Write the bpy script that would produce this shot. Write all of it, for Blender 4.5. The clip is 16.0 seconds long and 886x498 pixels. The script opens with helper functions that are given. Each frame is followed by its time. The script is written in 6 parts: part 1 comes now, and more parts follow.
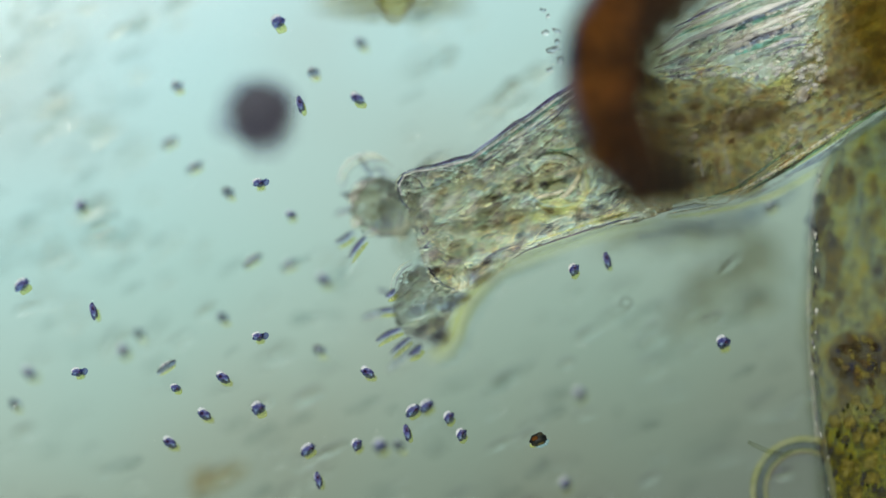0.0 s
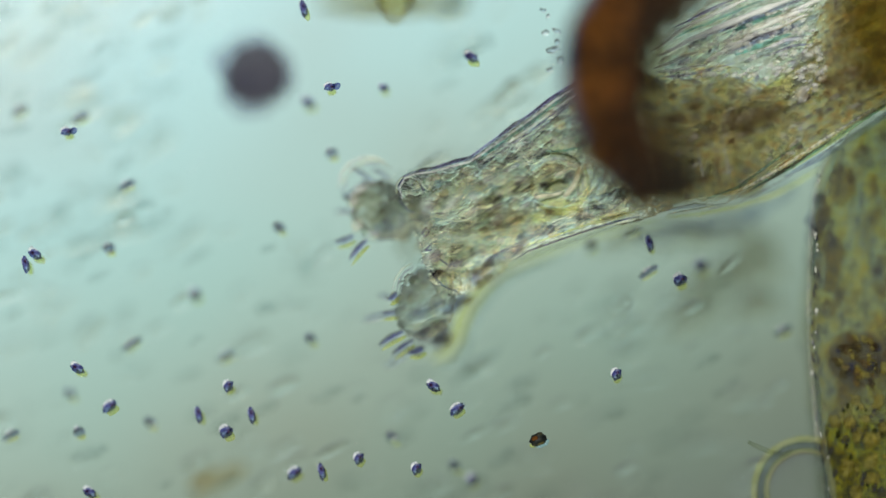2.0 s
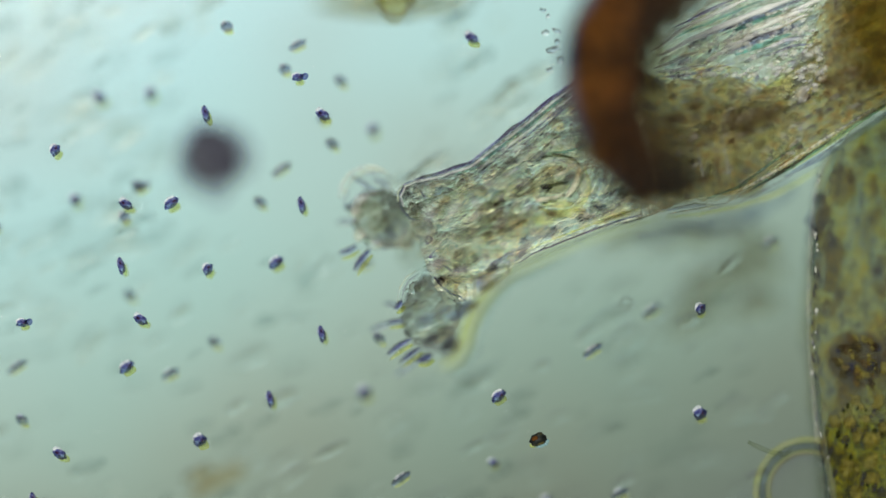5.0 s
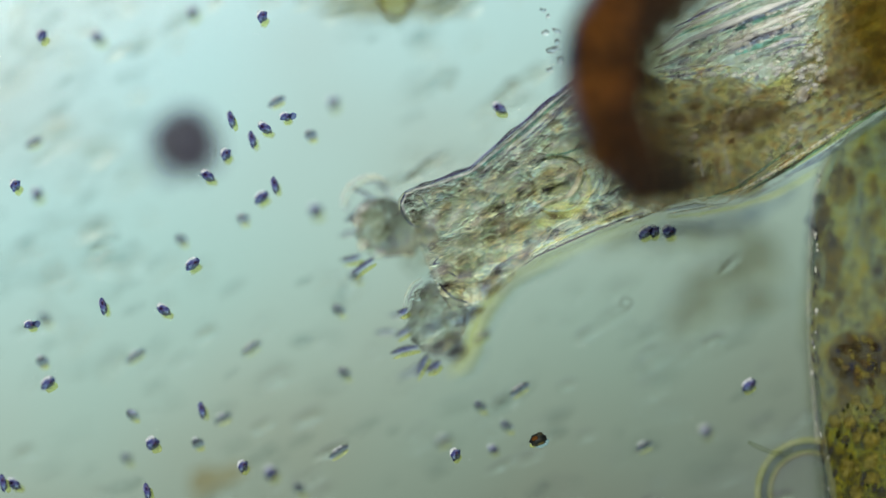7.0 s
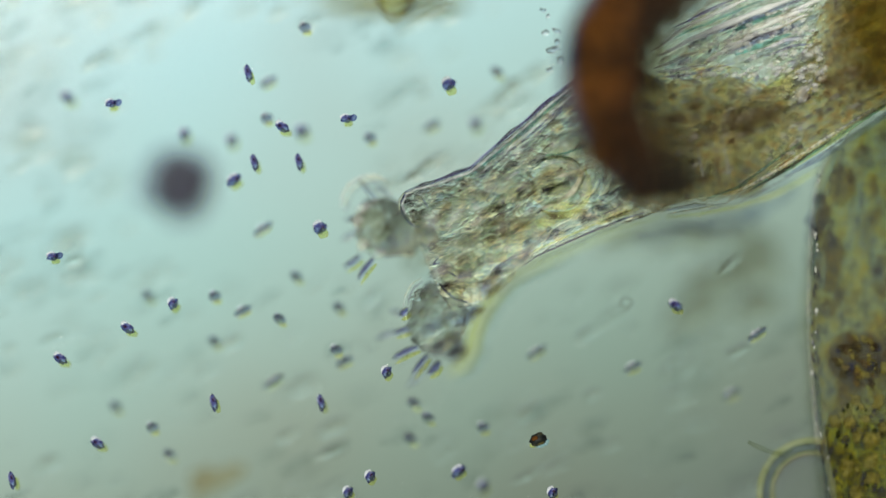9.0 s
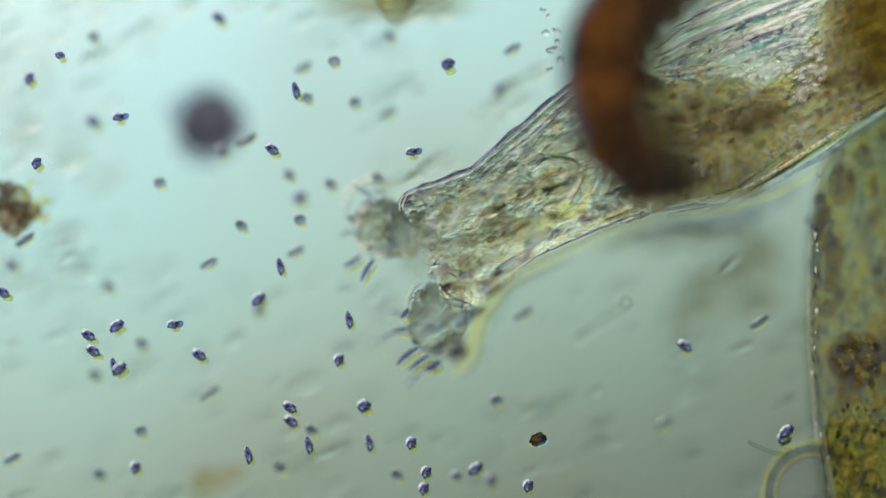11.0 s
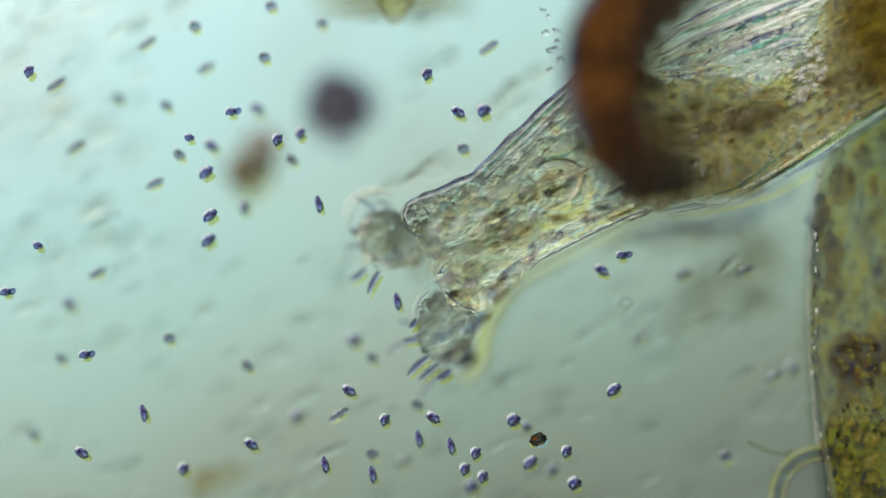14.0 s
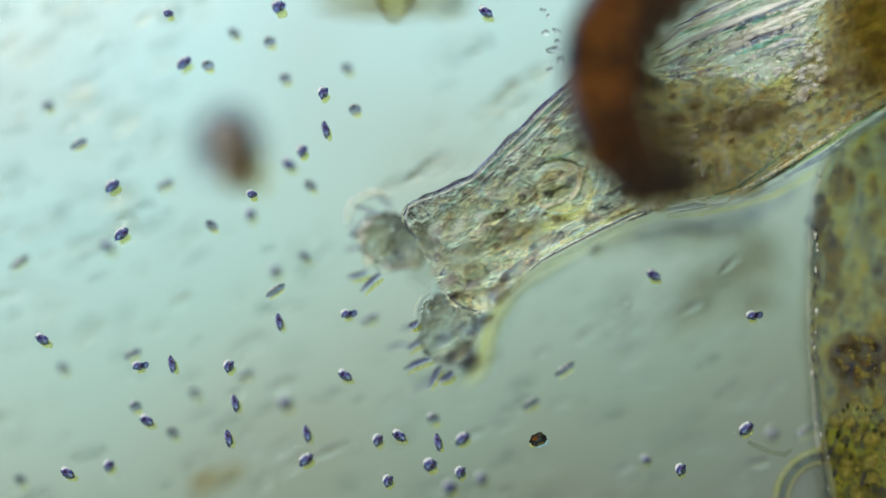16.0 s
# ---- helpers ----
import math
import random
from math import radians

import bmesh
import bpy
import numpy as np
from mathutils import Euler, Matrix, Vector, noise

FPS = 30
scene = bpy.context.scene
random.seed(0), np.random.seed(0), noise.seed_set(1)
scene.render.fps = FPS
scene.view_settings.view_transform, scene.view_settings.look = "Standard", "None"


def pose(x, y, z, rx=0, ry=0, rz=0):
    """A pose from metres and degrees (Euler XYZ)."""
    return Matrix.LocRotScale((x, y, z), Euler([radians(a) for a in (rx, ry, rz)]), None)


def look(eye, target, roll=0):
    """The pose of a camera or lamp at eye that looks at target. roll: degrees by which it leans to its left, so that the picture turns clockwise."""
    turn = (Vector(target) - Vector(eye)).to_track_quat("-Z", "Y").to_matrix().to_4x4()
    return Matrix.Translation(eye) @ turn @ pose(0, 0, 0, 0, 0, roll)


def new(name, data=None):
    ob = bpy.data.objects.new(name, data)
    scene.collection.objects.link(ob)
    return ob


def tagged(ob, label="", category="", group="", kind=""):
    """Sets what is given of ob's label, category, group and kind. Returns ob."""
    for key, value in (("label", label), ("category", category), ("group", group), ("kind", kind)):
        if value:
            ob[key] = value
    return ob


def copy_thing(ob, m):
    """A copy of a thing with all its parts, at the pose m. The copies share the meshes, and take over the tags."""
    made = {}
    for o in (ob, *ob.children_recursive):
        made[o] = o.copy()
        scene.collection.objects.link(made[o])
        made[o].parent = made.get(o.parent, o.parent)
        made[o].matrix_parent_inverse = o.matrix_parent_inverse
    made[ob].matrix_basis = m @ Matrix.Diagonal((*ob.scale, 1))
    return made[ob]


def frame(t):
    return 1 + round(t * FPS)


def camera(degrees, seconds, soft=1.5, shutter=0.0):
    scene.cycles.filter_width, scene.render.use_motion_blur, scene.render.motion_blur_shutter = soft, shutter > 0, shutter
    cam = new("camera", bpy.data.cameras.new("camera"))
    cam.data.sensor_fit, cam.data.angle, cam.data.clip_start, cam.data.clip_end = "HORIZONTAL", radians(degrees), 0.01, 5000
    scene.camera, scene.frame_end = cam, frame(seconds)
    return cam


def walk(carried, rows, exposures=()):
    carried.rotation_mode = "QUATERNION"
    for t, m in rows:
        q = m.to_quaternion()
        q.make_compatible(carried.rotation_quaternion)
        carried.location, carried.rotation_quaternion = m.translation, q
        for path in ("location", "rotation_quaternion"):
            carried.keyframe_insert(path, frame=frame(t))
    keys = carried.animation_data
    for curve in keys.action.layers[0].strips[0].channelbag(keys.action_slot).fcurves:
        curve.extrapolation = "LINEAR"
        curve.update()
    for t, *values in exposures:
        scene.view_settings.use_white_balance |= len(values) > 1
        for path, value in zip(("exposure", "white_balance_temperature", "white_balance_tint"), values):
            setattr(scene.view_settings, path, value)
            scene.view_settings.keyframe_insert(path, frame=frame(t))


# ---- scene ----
# Life in a drop of pond water, built ten thousand times life size: 1 m here is 0.1 mm on the slide.
# The microscope looks straight down (-z); z = 0 is the plane of sharp focus.
HEIGHT = 11.2


def stage(u, v, z=0.0):
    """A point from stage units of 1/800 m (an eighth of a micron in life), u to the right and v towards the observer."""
    return Vector(((u - 784) / 800, (441 - v) / 800, z))


def near(u, v, z=0.6):
    """Stage units for what lies off the plane of focus, z above it, so that it stays in line with the eyepiece."""
    k = 1 - z / HEIGHT
    return 784 + (u - 784) * k, 441 + (v - 441) * k


cam = camera(10.0, 16.0, soft=1.45)
cam.data.dof.use_dof = True
cam.data.dof.focus_distance = HEIGHT
cam.data.dof.aperture_fstop = 0.18
walk(cam, [(0.0, pose(0, 0, HEIGHT)), (16.0, pose(0, 0, HEIGHT))], exposures=[(0.0, 0.0), (8.5, 0.0), (9.2, 0.03), (11.5, 0.115), (16.0, 0.11)])

world = bpy.data.worlds.new("room")
scene.world = world
world.use_nodes = True
world.node_tree.nodes["Background"].inputs["Color"].default_value = (0.62, 0.72, 0.74, 1)
world.node_tree.nodes["Background"].inputs["Strength"].default_value = 0.35

# Added light from above without a known source; it brightens the diffuse matter.
added_sun = new("added_sun", bpy.data.lights.new("added_sun", "SUN"))
added_sun.data.energy = 2.5
added_sun.data.angle = radians(12)
added_sun.data.color = (1.0, 0.98, 0.93)
added_sun.matrix_world = look((-1.1, 1.5, 9), (0, 0, 0))


# ---- materials ----
def nodes_of(name):
    m = bpy.data.materials.new(name)
    m.use_nodes = True
    m.node_tree.nodes.clear()
    out = m.node_tree.nodes.new("ShaderNodeOutputMaterial")
    return m, m.node_tree.nodes, m.node_tree.links, out


def noise_tex(N, L, scale, detail=3.0, rough=0.6, stretch=(1, 1, 1), turn=0.0):
    tc, mp, tx = N.new("ShaderNodeTexCoord"), N.new("ShaderNodeMapping"), N.new("ShaderNodeTexNoise")
    L.new(tc.outputs["Object"], mp.inputs["Vector"])
    mp.vector_type = "TEXTURE"
    mp.inputs["Rotation"].default_value = (0, 0, radians(turn))
    mp.inputs["Scale"].default_value = stretch
    L.new(mp.outputs["Vector"], tx.inputs["Vector"])
    tx.inputs["Scale"].default_value = scale
    tx.inputs["Detail"].default_value = detail
    tx.inputs["Roughness"].default_value = rough
    return tx


def ramp(N, L, src, stops):
    r = N.new("ShaderNodeValToRGB")
    e = r.color_ramp.elements
    while len(e) < len(stops):
        e.new(0.5)
    for el, (p, c) in zip(e, stops):
        el.position, el.color = p, (*c, 1)
    L.new(src, r.inputs["Fac"])
    return r


def tissue(name, stops, ior=1.1, grain=40.0, relief=0.6, fine=150.0, dense=0.2, dense_colour=(0.3, 0.27, 0.2),
           stretch=(1, 1, 1), turn=0.0, rough=0.06, tint_scale=9.0, lift=0.02):
    """Clear living matter: bends the light that comes up through it, with a grainy relief and patches of denser plasm."""
    m, N, L, out = nodes_of(name)
    coarse = noise_tex(N, L, grain, 3, 0.6, stretch, turn)
    small = noise_tex(N, L, fine, 2, 0.6, stretch, turn)
    add = N.new("ShaderNodeMath"); add.operation = "MULTIPLY_ADD"; add.inputs[1].default_value = 0.45
    L.new(small.outputs["Fac"], add.inputs[0]); L.new(coarse.outputs["Fac"], add.inputs[2])
    bump = N.new("ShaderNodeBump")
    bump.inputs["Strength"].default_value = relief
    bump.inputs["Distance"].default_value = lift
    L.new(add.outputs[0], bump.inputs["Height"])
    patch = noise_tex(N, L, tint_scale, 4, 0.65, stretch, turn)
    col = ramp(N, L, patch.outputs["Fac"], stops)
    refr = N.new("ShaderNodeBsdfRefraction")
    refr.inputs["IOR"].default_value = ior
    refr.inputs["Roughness"].default_value = rough
    L.new(col.outputs["Color"], refr.inputs["Color"]); L.new(bump.outputs["Normal"], refr.inputs["Normal"])
    diff = N.new("ShaderNodeBsdfDiffuse")
    diff.inputs["Color"].default_value = (*dense_colour, 1)
    L.new(bump.outputs["Normal"], diff.inputs["Normal"])
    mix = N.new("ShaderNodeMixShader")
    fac = N.new("ShaderNodeMapRange")
    fac.inputs["From Min"].default_value, fac.inputs["From Max"].default_value = 0.35, 0.75
    fac.inputs["To Min"].default_value, fac.inputs["To Max"].default_value = dense * 0.4, dense * 1.6
    L.new(coarse.outputs["Fac"], fac.inputs["Value"]); L.new(fac.outputs["Result"], mix.inputs["Fac"])
    L.new(refr.outputs[0], mix.inputs[1]); L.new(diff.outputs[0], mix.inputs[2])
    L.new(mix.outputs[0], out.inputs["Surface"])
    return m


def solid(name, stops, scale=12.0, rough=0.6, bump=0.4, fine=60.0, clear=0.0, spec=0.4, stretch=(1, 1, 1), turn=0.0):
    """Dense matter; clear: the share of light that it lets through, tinted."""
    m, N, L, out = nodes_of(name)
    tx, fx = noise_tex(N, L, scale, 4, 0.6, stretch, turn), noise_tex(N, L, fine, 3, 0.6, stretch, turn)
    col = ramp(N, L, tx.outputs["Fac"], stops)
    b = N.new("ShaderNodeBump"); b.inputs["Strength"].default_value = bump; b.inputs["Distance"].default_value = 0.01
    L.new(fx.outputs["Fac"], b.inputs["Height"])
    p = N.new("ShaderNodeBsdfPrincipled")
    p.inputs["Roughness"].default_value = rough
    p.inputs["Specular IOR Level"].default_value = spec
    L.new(col.outputs["Color"], p.inputs["Base Color"]); L.new(b.outputs["Normal"], p.inputs["Normal"])
    if clear:
        t, mix = N.new("ShaderNodeBsdfTransparent"), N.new("ShaderNodeMixShader")
        L.new(col.outputs["Color"], t.inputs["Color"])
        mix.inputs["Fac"].default_value = clear
        L.new(p.outputs[0], mix.inputs[1]); L.new(t.outputs[0], mix.inputs[2])
        L.new(mix.outputs[0], out.inputs["Surface"])
    else:
        L.new(p.outputs[0], out.inputs["Surface"])
    return m


def film(name, tints, cover=0.3, matter=(0.9, 0.9, 0.88), scale=20.0, stretch=(1, 1, 1), turn=0.0, bump=0.3):
    """Thin matter that bends no light: it tints what shines through, and scatters a share (cover) that is patchy."""
    m, N, L, out = nodes_of(name)
    tx, fx = noise_tex(N, L, scale, 4, 0.65, stretch, turn), noise_tex(N, L, scale * 3.3, 3, 0.6, stretch, turn)
    col = ramp(N, L, tx.outputs["Fac"], tints)
    t, d, mix = N.new("ShaderNodeBsdfTransparent"), N.new("ShaderNodeBsdfDiffuse"), N.new("ShaderNodeMixShader")
    L.new(col.outputs["Color"], t.inputs["Color"])
    b = N.new("ShaderNodeBump"); b.inputs["Strength"].default_value = bump; b.inputs["Distance"].default_value = 0.01
    L.new(fx.outputs["Fac"], b.inputs["Height"]); L.new(b.outputs["Normal"], d.inputs["Normal"])
    d.inputs["Color"].default_value = (*matter, 1)
    fac = N.new("ShaderNodeMapRange")
    fac.inputs["From Min"].default_value, fac.inputs["From Max"].default_value = 0.35, 0.68
    fac.inputs["To Min"].default_value, fac.inputs["To Max"].default_value = cover * 0.3, cover * 1.6
    L.new(fx.outputs["Fac"], fac.inputs["Value"]); L.new(fac.outputs["Result"], mix.inputs["Fac"])
    L.new(t.outputs[0], mix.inputs[1]); L.new(d.outputs[0], mix.inputs[2]); L.new(mix.outputs[0], out.inputs["Surface"])
    return m


def mottle(name, broad_stops, fine_stops, broad=12.0, fine=45.0, stretch=(1, 1, 1), turn=0.0, cover=0.05, matter=(0.5, 0.46, 0.36)):
    """Pigmented clear matter: broad patches of one set of tints, with finer flecks of another over them."""
    m, N, L, out = nodes_of(name)
    bx, fx = noise_tex(N, L, broad, 3, 0.6, stretch, turn), noise_tex(N, L, fine, 3, 0.65, stretch, turn)
    bc, fc = ramp(N, L, bx.outputs["Fac"], broad_stops), ramp(N, L, fx.outputs["Fac"], fine_stops)
    mul = N.new("ShaderNodeMix")
    mul.data_type, mul.blend_type = "RGBA", "MULTIPLY"
    mul.inputs[0].default_value = 1.0
    L.new(bc.outputs["Color"], mul.inputs[6]); L.new(fc.outputs["Color"], mul.inputs[7])
    t, d, mix = N.new("ShaderNodeBsdfTransparent"), N.new("ShaderNodeBsdfDiffuse"), N.new("ShaderNodeMixShader")
    L.new(mul.outputs[2], t.inputs["Color"])
    d.inputs["Color"].default_value = (*matter, 1)
    mix.inputs["Fac"].default_value = cover
    L.new(t.outputs[0], mix.inputs[1]); L.new(d.outputs[0], mix.inputs[2]); L.new(mix.outputs[0], out.inputs["Surface"])
    return m


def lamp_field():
    """The lit field under the slide: brighter and bluer on one side, as from an off-axis lamp, by a gradient painted
    into its emission.
    """
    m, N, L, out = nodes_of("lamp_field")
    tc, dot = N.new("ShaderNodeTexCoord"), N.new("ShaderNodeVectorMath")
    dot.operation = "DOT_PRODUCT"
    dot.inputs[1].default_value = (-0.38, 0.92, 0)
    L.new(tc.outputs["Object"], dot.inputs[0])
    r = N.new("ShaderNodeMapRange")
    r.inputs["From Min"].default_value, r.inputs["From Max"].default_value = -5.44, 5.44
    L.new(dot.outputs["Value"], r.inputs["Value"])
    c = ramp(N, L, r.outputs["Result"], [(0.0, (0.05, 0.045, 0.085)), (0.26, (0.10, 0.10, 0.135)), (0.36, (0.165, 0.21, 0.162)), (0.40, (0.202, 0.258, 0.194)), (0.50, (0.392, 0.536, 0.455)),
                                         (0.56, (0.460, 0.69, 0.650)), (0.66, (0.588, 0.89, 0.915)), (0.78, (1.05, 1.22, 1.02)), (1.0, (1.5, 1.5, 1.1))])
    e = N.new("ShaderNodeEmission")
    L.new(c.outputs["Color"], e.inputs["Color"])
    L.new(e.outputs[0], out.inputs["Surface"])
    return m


def clear_glass():
    m, N, L, out = nodes_of("slide_glass")
    t, g, mix = N.new("ShaderNodeBsdfTransparent"), N.new("ShaderNodeBsdfGlossy"), N.new("ShaderNodeMixShader")
    grime = ramp(N, L, noise_tex(N, L, 1.5, 3, 0.55, (1.5, 1, 1), 25).outputs["Fac"], [(0.34, (0.955, 0.905, 0.88)), (0.5, (0.985, 0.985, 0.98)), (0.66, (0.965, 1.0, 1.0))])
    L.new(grime.outputs["Color"], t.inputs["Color"])
    g.inputs["Roughness"].default_value = 0.05
    mix.inputs["Fac"].default_value = 0.003
    L.new(t.outputs[0], mix.inputs[1]); L.new(g.outputs[0], mix.inputs[2]); L.new(mix.outputs[0], out.inputs["Surface"])
    return m


FIELD, GLASS = lamp_field(), clear_glass()
SKIN = tissue("skin", [(0.28, (0.94, 0.91, 0.97)), (0.40, (0.96, 0.995, 0.98)), (0.52, (0.99, 0.985, 0.95)), (0.62, (0.99, 0.95, 0.92)), (0.72, (0.95, 0.98, 0.94))], 1.135, 46, 1.0, 110, 0.03, (0.6, 0.6, 0.54), (1.2, 1, 1), 32, lift=0.05, tint_scale=36)
LOBE = tissue("lobe_plasm", [(0.3, (0.80, 0.80, 0.76)), (0.6, (0.91, 0.91, 0.86))], 1.09, 40, 1.0, 110, 0.11, (0.38, 0.38, 0.34), lift=0.04, tint_scale=14)
GRAIN = tissue("plasm_grain", [(0.30, (0.95, 0.93, 0.98)), (0.42, (0.97, 0.99, 0.98)), (0.55, (0.99, 0.98, 0.94)), (0.68, (0.98, 0.95, 0.93))], 1.022, 40, 0.3, 120, 0.02, (0.5, 0.48, 0.42), tint_scale=24)
CILIA = tissue("cilium_plasm", [(0.4, (0.46, 0.47, 0.72)), (0.6, (0.72, 0.73, 0.88))], 1.16, 50, 0.3, 200, 0.22, (0.09, 0.09, 0.20))
CASE = tissue("case_wall", [(0.3, (0.93, 0.90, 0.85)), (0.42, (0.97, 0.98, 0.95)), (0.55, (0.98, 0.95, 0.88)), (0.68, (0.93, 0.94, 0.89))], 1.05, 48, 0.8, 170, 0.04, (0.45, 0.40, 0.30), (1.5, 1, 1), 28, lift=0.03, tint_scale=26)
FOLD = film("case_fold", [(0.35, (0.98, 0.96, 0.98)), (0.6, (1, 1, 1))], 0.56, (0.99, 0.995, 0.92), 14, (4, 1, 1), 25)
# Violet to yellow tints imitate the colour fringes of oblique light on relief.
FRINGE_HUES = [(0.33, (0.78, 0.73, 0.89)), (0.42, (0.87, 0.97, 0.95)), (0.50, (0.995, 0.995, 0.97)), (0.57, (1.0, 0.97, 0.85)), (0.66, (0.97, 0.86, 0.80))]
PLASM = mottle("plasm_tints", [(0.36, (0.92, 0.92, 0.93)), (0.48, (0.985, 0.985, 0.96)), (0.60, (0.98, 0.95, 0.91)), (0.70, (0.94, 0.95, 0.96))], FRINGE_HUES, 14, 52, (1.5, 1, 1), 30, 0.03, (0.7, 0.67, 0.62))
GUT = mottle("gut_tints", [(0.34, (0.69, 0.66, 0.61)), (0.46, (0.79, 0.75, 0.65)), (0.55, (0.86, 0.83, 0.73)), (0.66, (0.77, 0.78, 0.76))],
             [(0.32, (0.80, 0.76, 0.80)), (0.44, (0.94, 0.94, 0.90)), (0.54, (1.0, 0.97, 0.85)), (0.66, (0.96, 0.87, 0.75))], 8, 46, (1.2, 1, 1), 20, 0.04, (0.5, 0.44, 0.3))
GUTSKIN = tissue("gut_wall", [(0.30, (0.94, 0.90, 0.84)), (0.45, (0.98, 0.96, 0.90)), (0.60, (0.96, 0.94, 0.90))], 1.06, 40, 1.0, 100, 0.03, (0.5, 0.44, 0.3), (1, 1.3, 1), 10, lift=0.035, tint_scale=26)
# Its fine tints imitate the same light fringes, with more contrast.
CASETINT = mottle("case_tints", [(0.36, (0.93, 0.92, 0.94)), (0.50, (0.99, 0.985, 0.95)), (0.64, (0.985, 0.94, 0.86))],
                  [(0.34, (0.66, 0.60, 0.76)), (0.43, (0.87, 0.93, 0.92)), (0.50, (1.0, 0.99, 0.95)), (0.57, (1.0, 0.95, 0.77)), (0.66, (0.93, 0.75, 0.60))], 16, 58, (1.3, 1, 1), 24, 0.05, (0.8, 0.76, 0.62))
STEM = tissue("stem_wall", [(0.28, (0.86, 0.89, 0.88)), (0.42, (0.94, 0.96, 0.90)), (0.55, (0.96, 0.94, 0.82)), (0.70, (0.85, 0.84, 0.80))], 1.03, 26, 1.0, 60, 0.05, (0.45, 0.46, 0.38), (1, 1.6, 1), -8, lift=0.016, tint_scale=14)
STEMTINT = mottle("stem_tints", [(0.36, (0.80, 0.84, 0.84)), (0.47, (0.89, 0.91, 0.88)), (0.56, (0.93, 0.92, 0.83)), (0.66, (0.80, 0.81, 0.79))],
                  [(0.34, (0.78, 0.81, 0.88)), (0.46, (0.94, 0.96, 0.95)), (0.56, (0.99, 0.98, 0.91)), (0.66, (0.90, 0.88, 0.83))], 7, 24, (1, 1.6, 1), -10, 0.08, (0.46, 0.48, 0.42))
STEMSKIN = mottle("stem_speckle", [(0.36, (0.88, 0.90, 0.92)), (0.50, (0.98, 0.98, 0.93)), (0.64, (0.97, 0.94, 0.80))],
                  [(0.34, (0.68, 0.70, 0.82)), (0.43, (0.88, 0.92, 0.92)), (0.50, (0.99, 0.99, 0.94)), (0.57, (1.0, 0.97, 0.74)), (0.66, (0.88, 0.80, 0.62))], 12, 38, (1, 1.5, 1), -10, 0.06, (0.6, 0.6, 0.46))
PITH = mottle("pith_tints", [(0.38, (0.54, 0.60, 0.72)), (0.45, (0.78, 0.81, 0.80)), (0.51, (1.0, 0.98, 0.56)), (0.57, (1.0, 1.0, 0.68)), (0.64, (0.80, 0.84, 0.87))],
              [(0.36, (0.54, 0.55, 0.68)), (0.47, (0.94, 0.93, 0.86)), (0.57, (1.0, 0.99, 0.66)), (0.68, (0.86, 0.82, 0.66))], 40, 95, (1, 1.3, 1), 20, 0.05, (0.5, 0.46, 0.16))
SPOT = mottle("brown_plasm", [(0.38, (0.42, 0.39, 0.34)), (0.5, (0.60, 0.54, 0.40)), (0.62, (0.78, 0.71, 0.52))], [(0.38, (0.58, 0.60, 0.72)), (0.5, (0.95, 0.94, 0.88)), (0.62, (1.0, 0.90, 0.68))], 22, 55, cover=0.05, matter=(0.2, 0.15, 0.09))
COLLAR = solid("collar_chitin", [(0.34, (0.030, 0.017, 0.009)), (0.45, (0.13, 0.050, 0.015)), (0.54, (0.29, 0.105, 0.025)), (0.66, (0.46, 0.21, 0.055))], 17, 0.7, 0.6, 40, 0.5, 0.1)
OLIVE = mottle("olive_matter", [(0.34, (0.62, 0.54, 0.26)), (0.5, (0.70, 0.62, 0.34)), (0.66, (0.78, 0.71, 0.46))], [(0.36, (0.88, 0.84, 0.72)), (0.62, (1.0, 0.97, 0.88))], 5, 22, cover=0.10, matter=(0.22, 0.18, 0.04))
BALL = mottle("ball_wall", [(0.36, (0.50, 0.46, 0.50)), (0.50, (0.59, 0.54, 0.57)), (0.64, (0.67, 0.61, 0.61))], [(0.36, (0.80, 0.77, 0.80)), (0.62, (0.98, 0.95, 0.94))], 12, 36, cover=0.10, matter=(0.16, 0.14, 0.15))
COAT = film("ball_coat", [(0.35, (0.76, 0.74, 0.80)), (0.62, (0.92, 0.91, 0.92))], 0.04, (0.24, 0.22, 0.25), 14)
CLUMP = mottle("clump_matter", [(0.34, (0.58, 0.53, 0.48)), (0.48, (0.76, 0.70, 0.60)), (0.62, (0.93, 0.91, 0.87))], FRINGE_HUES, 22, 60, cover=0.12, matter=(0.36, 0.31, 0.23))
SMUDGE = tissue("loose_matter", [(0.3, (0.84, 0.82, 0.75)), (0.6, (0.95, 0.94, 0.89))], 1.03, 14, 0.6, 50, 0.12, (0.20, 0.19, 0.15))
MICROBE = mottle("microbe_wall", [(0.38, (0.30, 0.32, 0.54)), (0.48, (0.50, 0.50, 0.72)), (0.57, (0.70, 0.77, 0.92)), (0.68, (0.57, 0.52, 0.64))],
                 [(0.36, (0.52, 0.51, 0.68)), (0.50, (0.89, 0.91, 0.98)), (0.64, (0.93, 0.84, 0.86))], 60, 130, cover=0.12, matter=(0.05, 0.06, 0.17))
MIDBLUE = film("blue_granule", [(0.35, (0.66, 0.78, 0.94)), (0.6, (0.86, 0.93, 1.0))], 0.3, (0.5, 0.66, 0.85), 60)
CRYSTAL = tissue("crystal", [(0.35, (0.80, 0.84, 0.90)), (0.6, (0.95, 0.97, 0.98))], 1.12, 60, 0.4, 160, 0.06, (0.7, 0.75, 0.78), tint_scale=60)
# White highlight put into colour, for lamp-side blobs.
GLINT = film("glint_film", [(0.3, (0.94, 0.99, 1.0)), (0.7, (1.0, 1.0, 1.0))], 0.62, (0.97, 0.99, 0.99), 30)
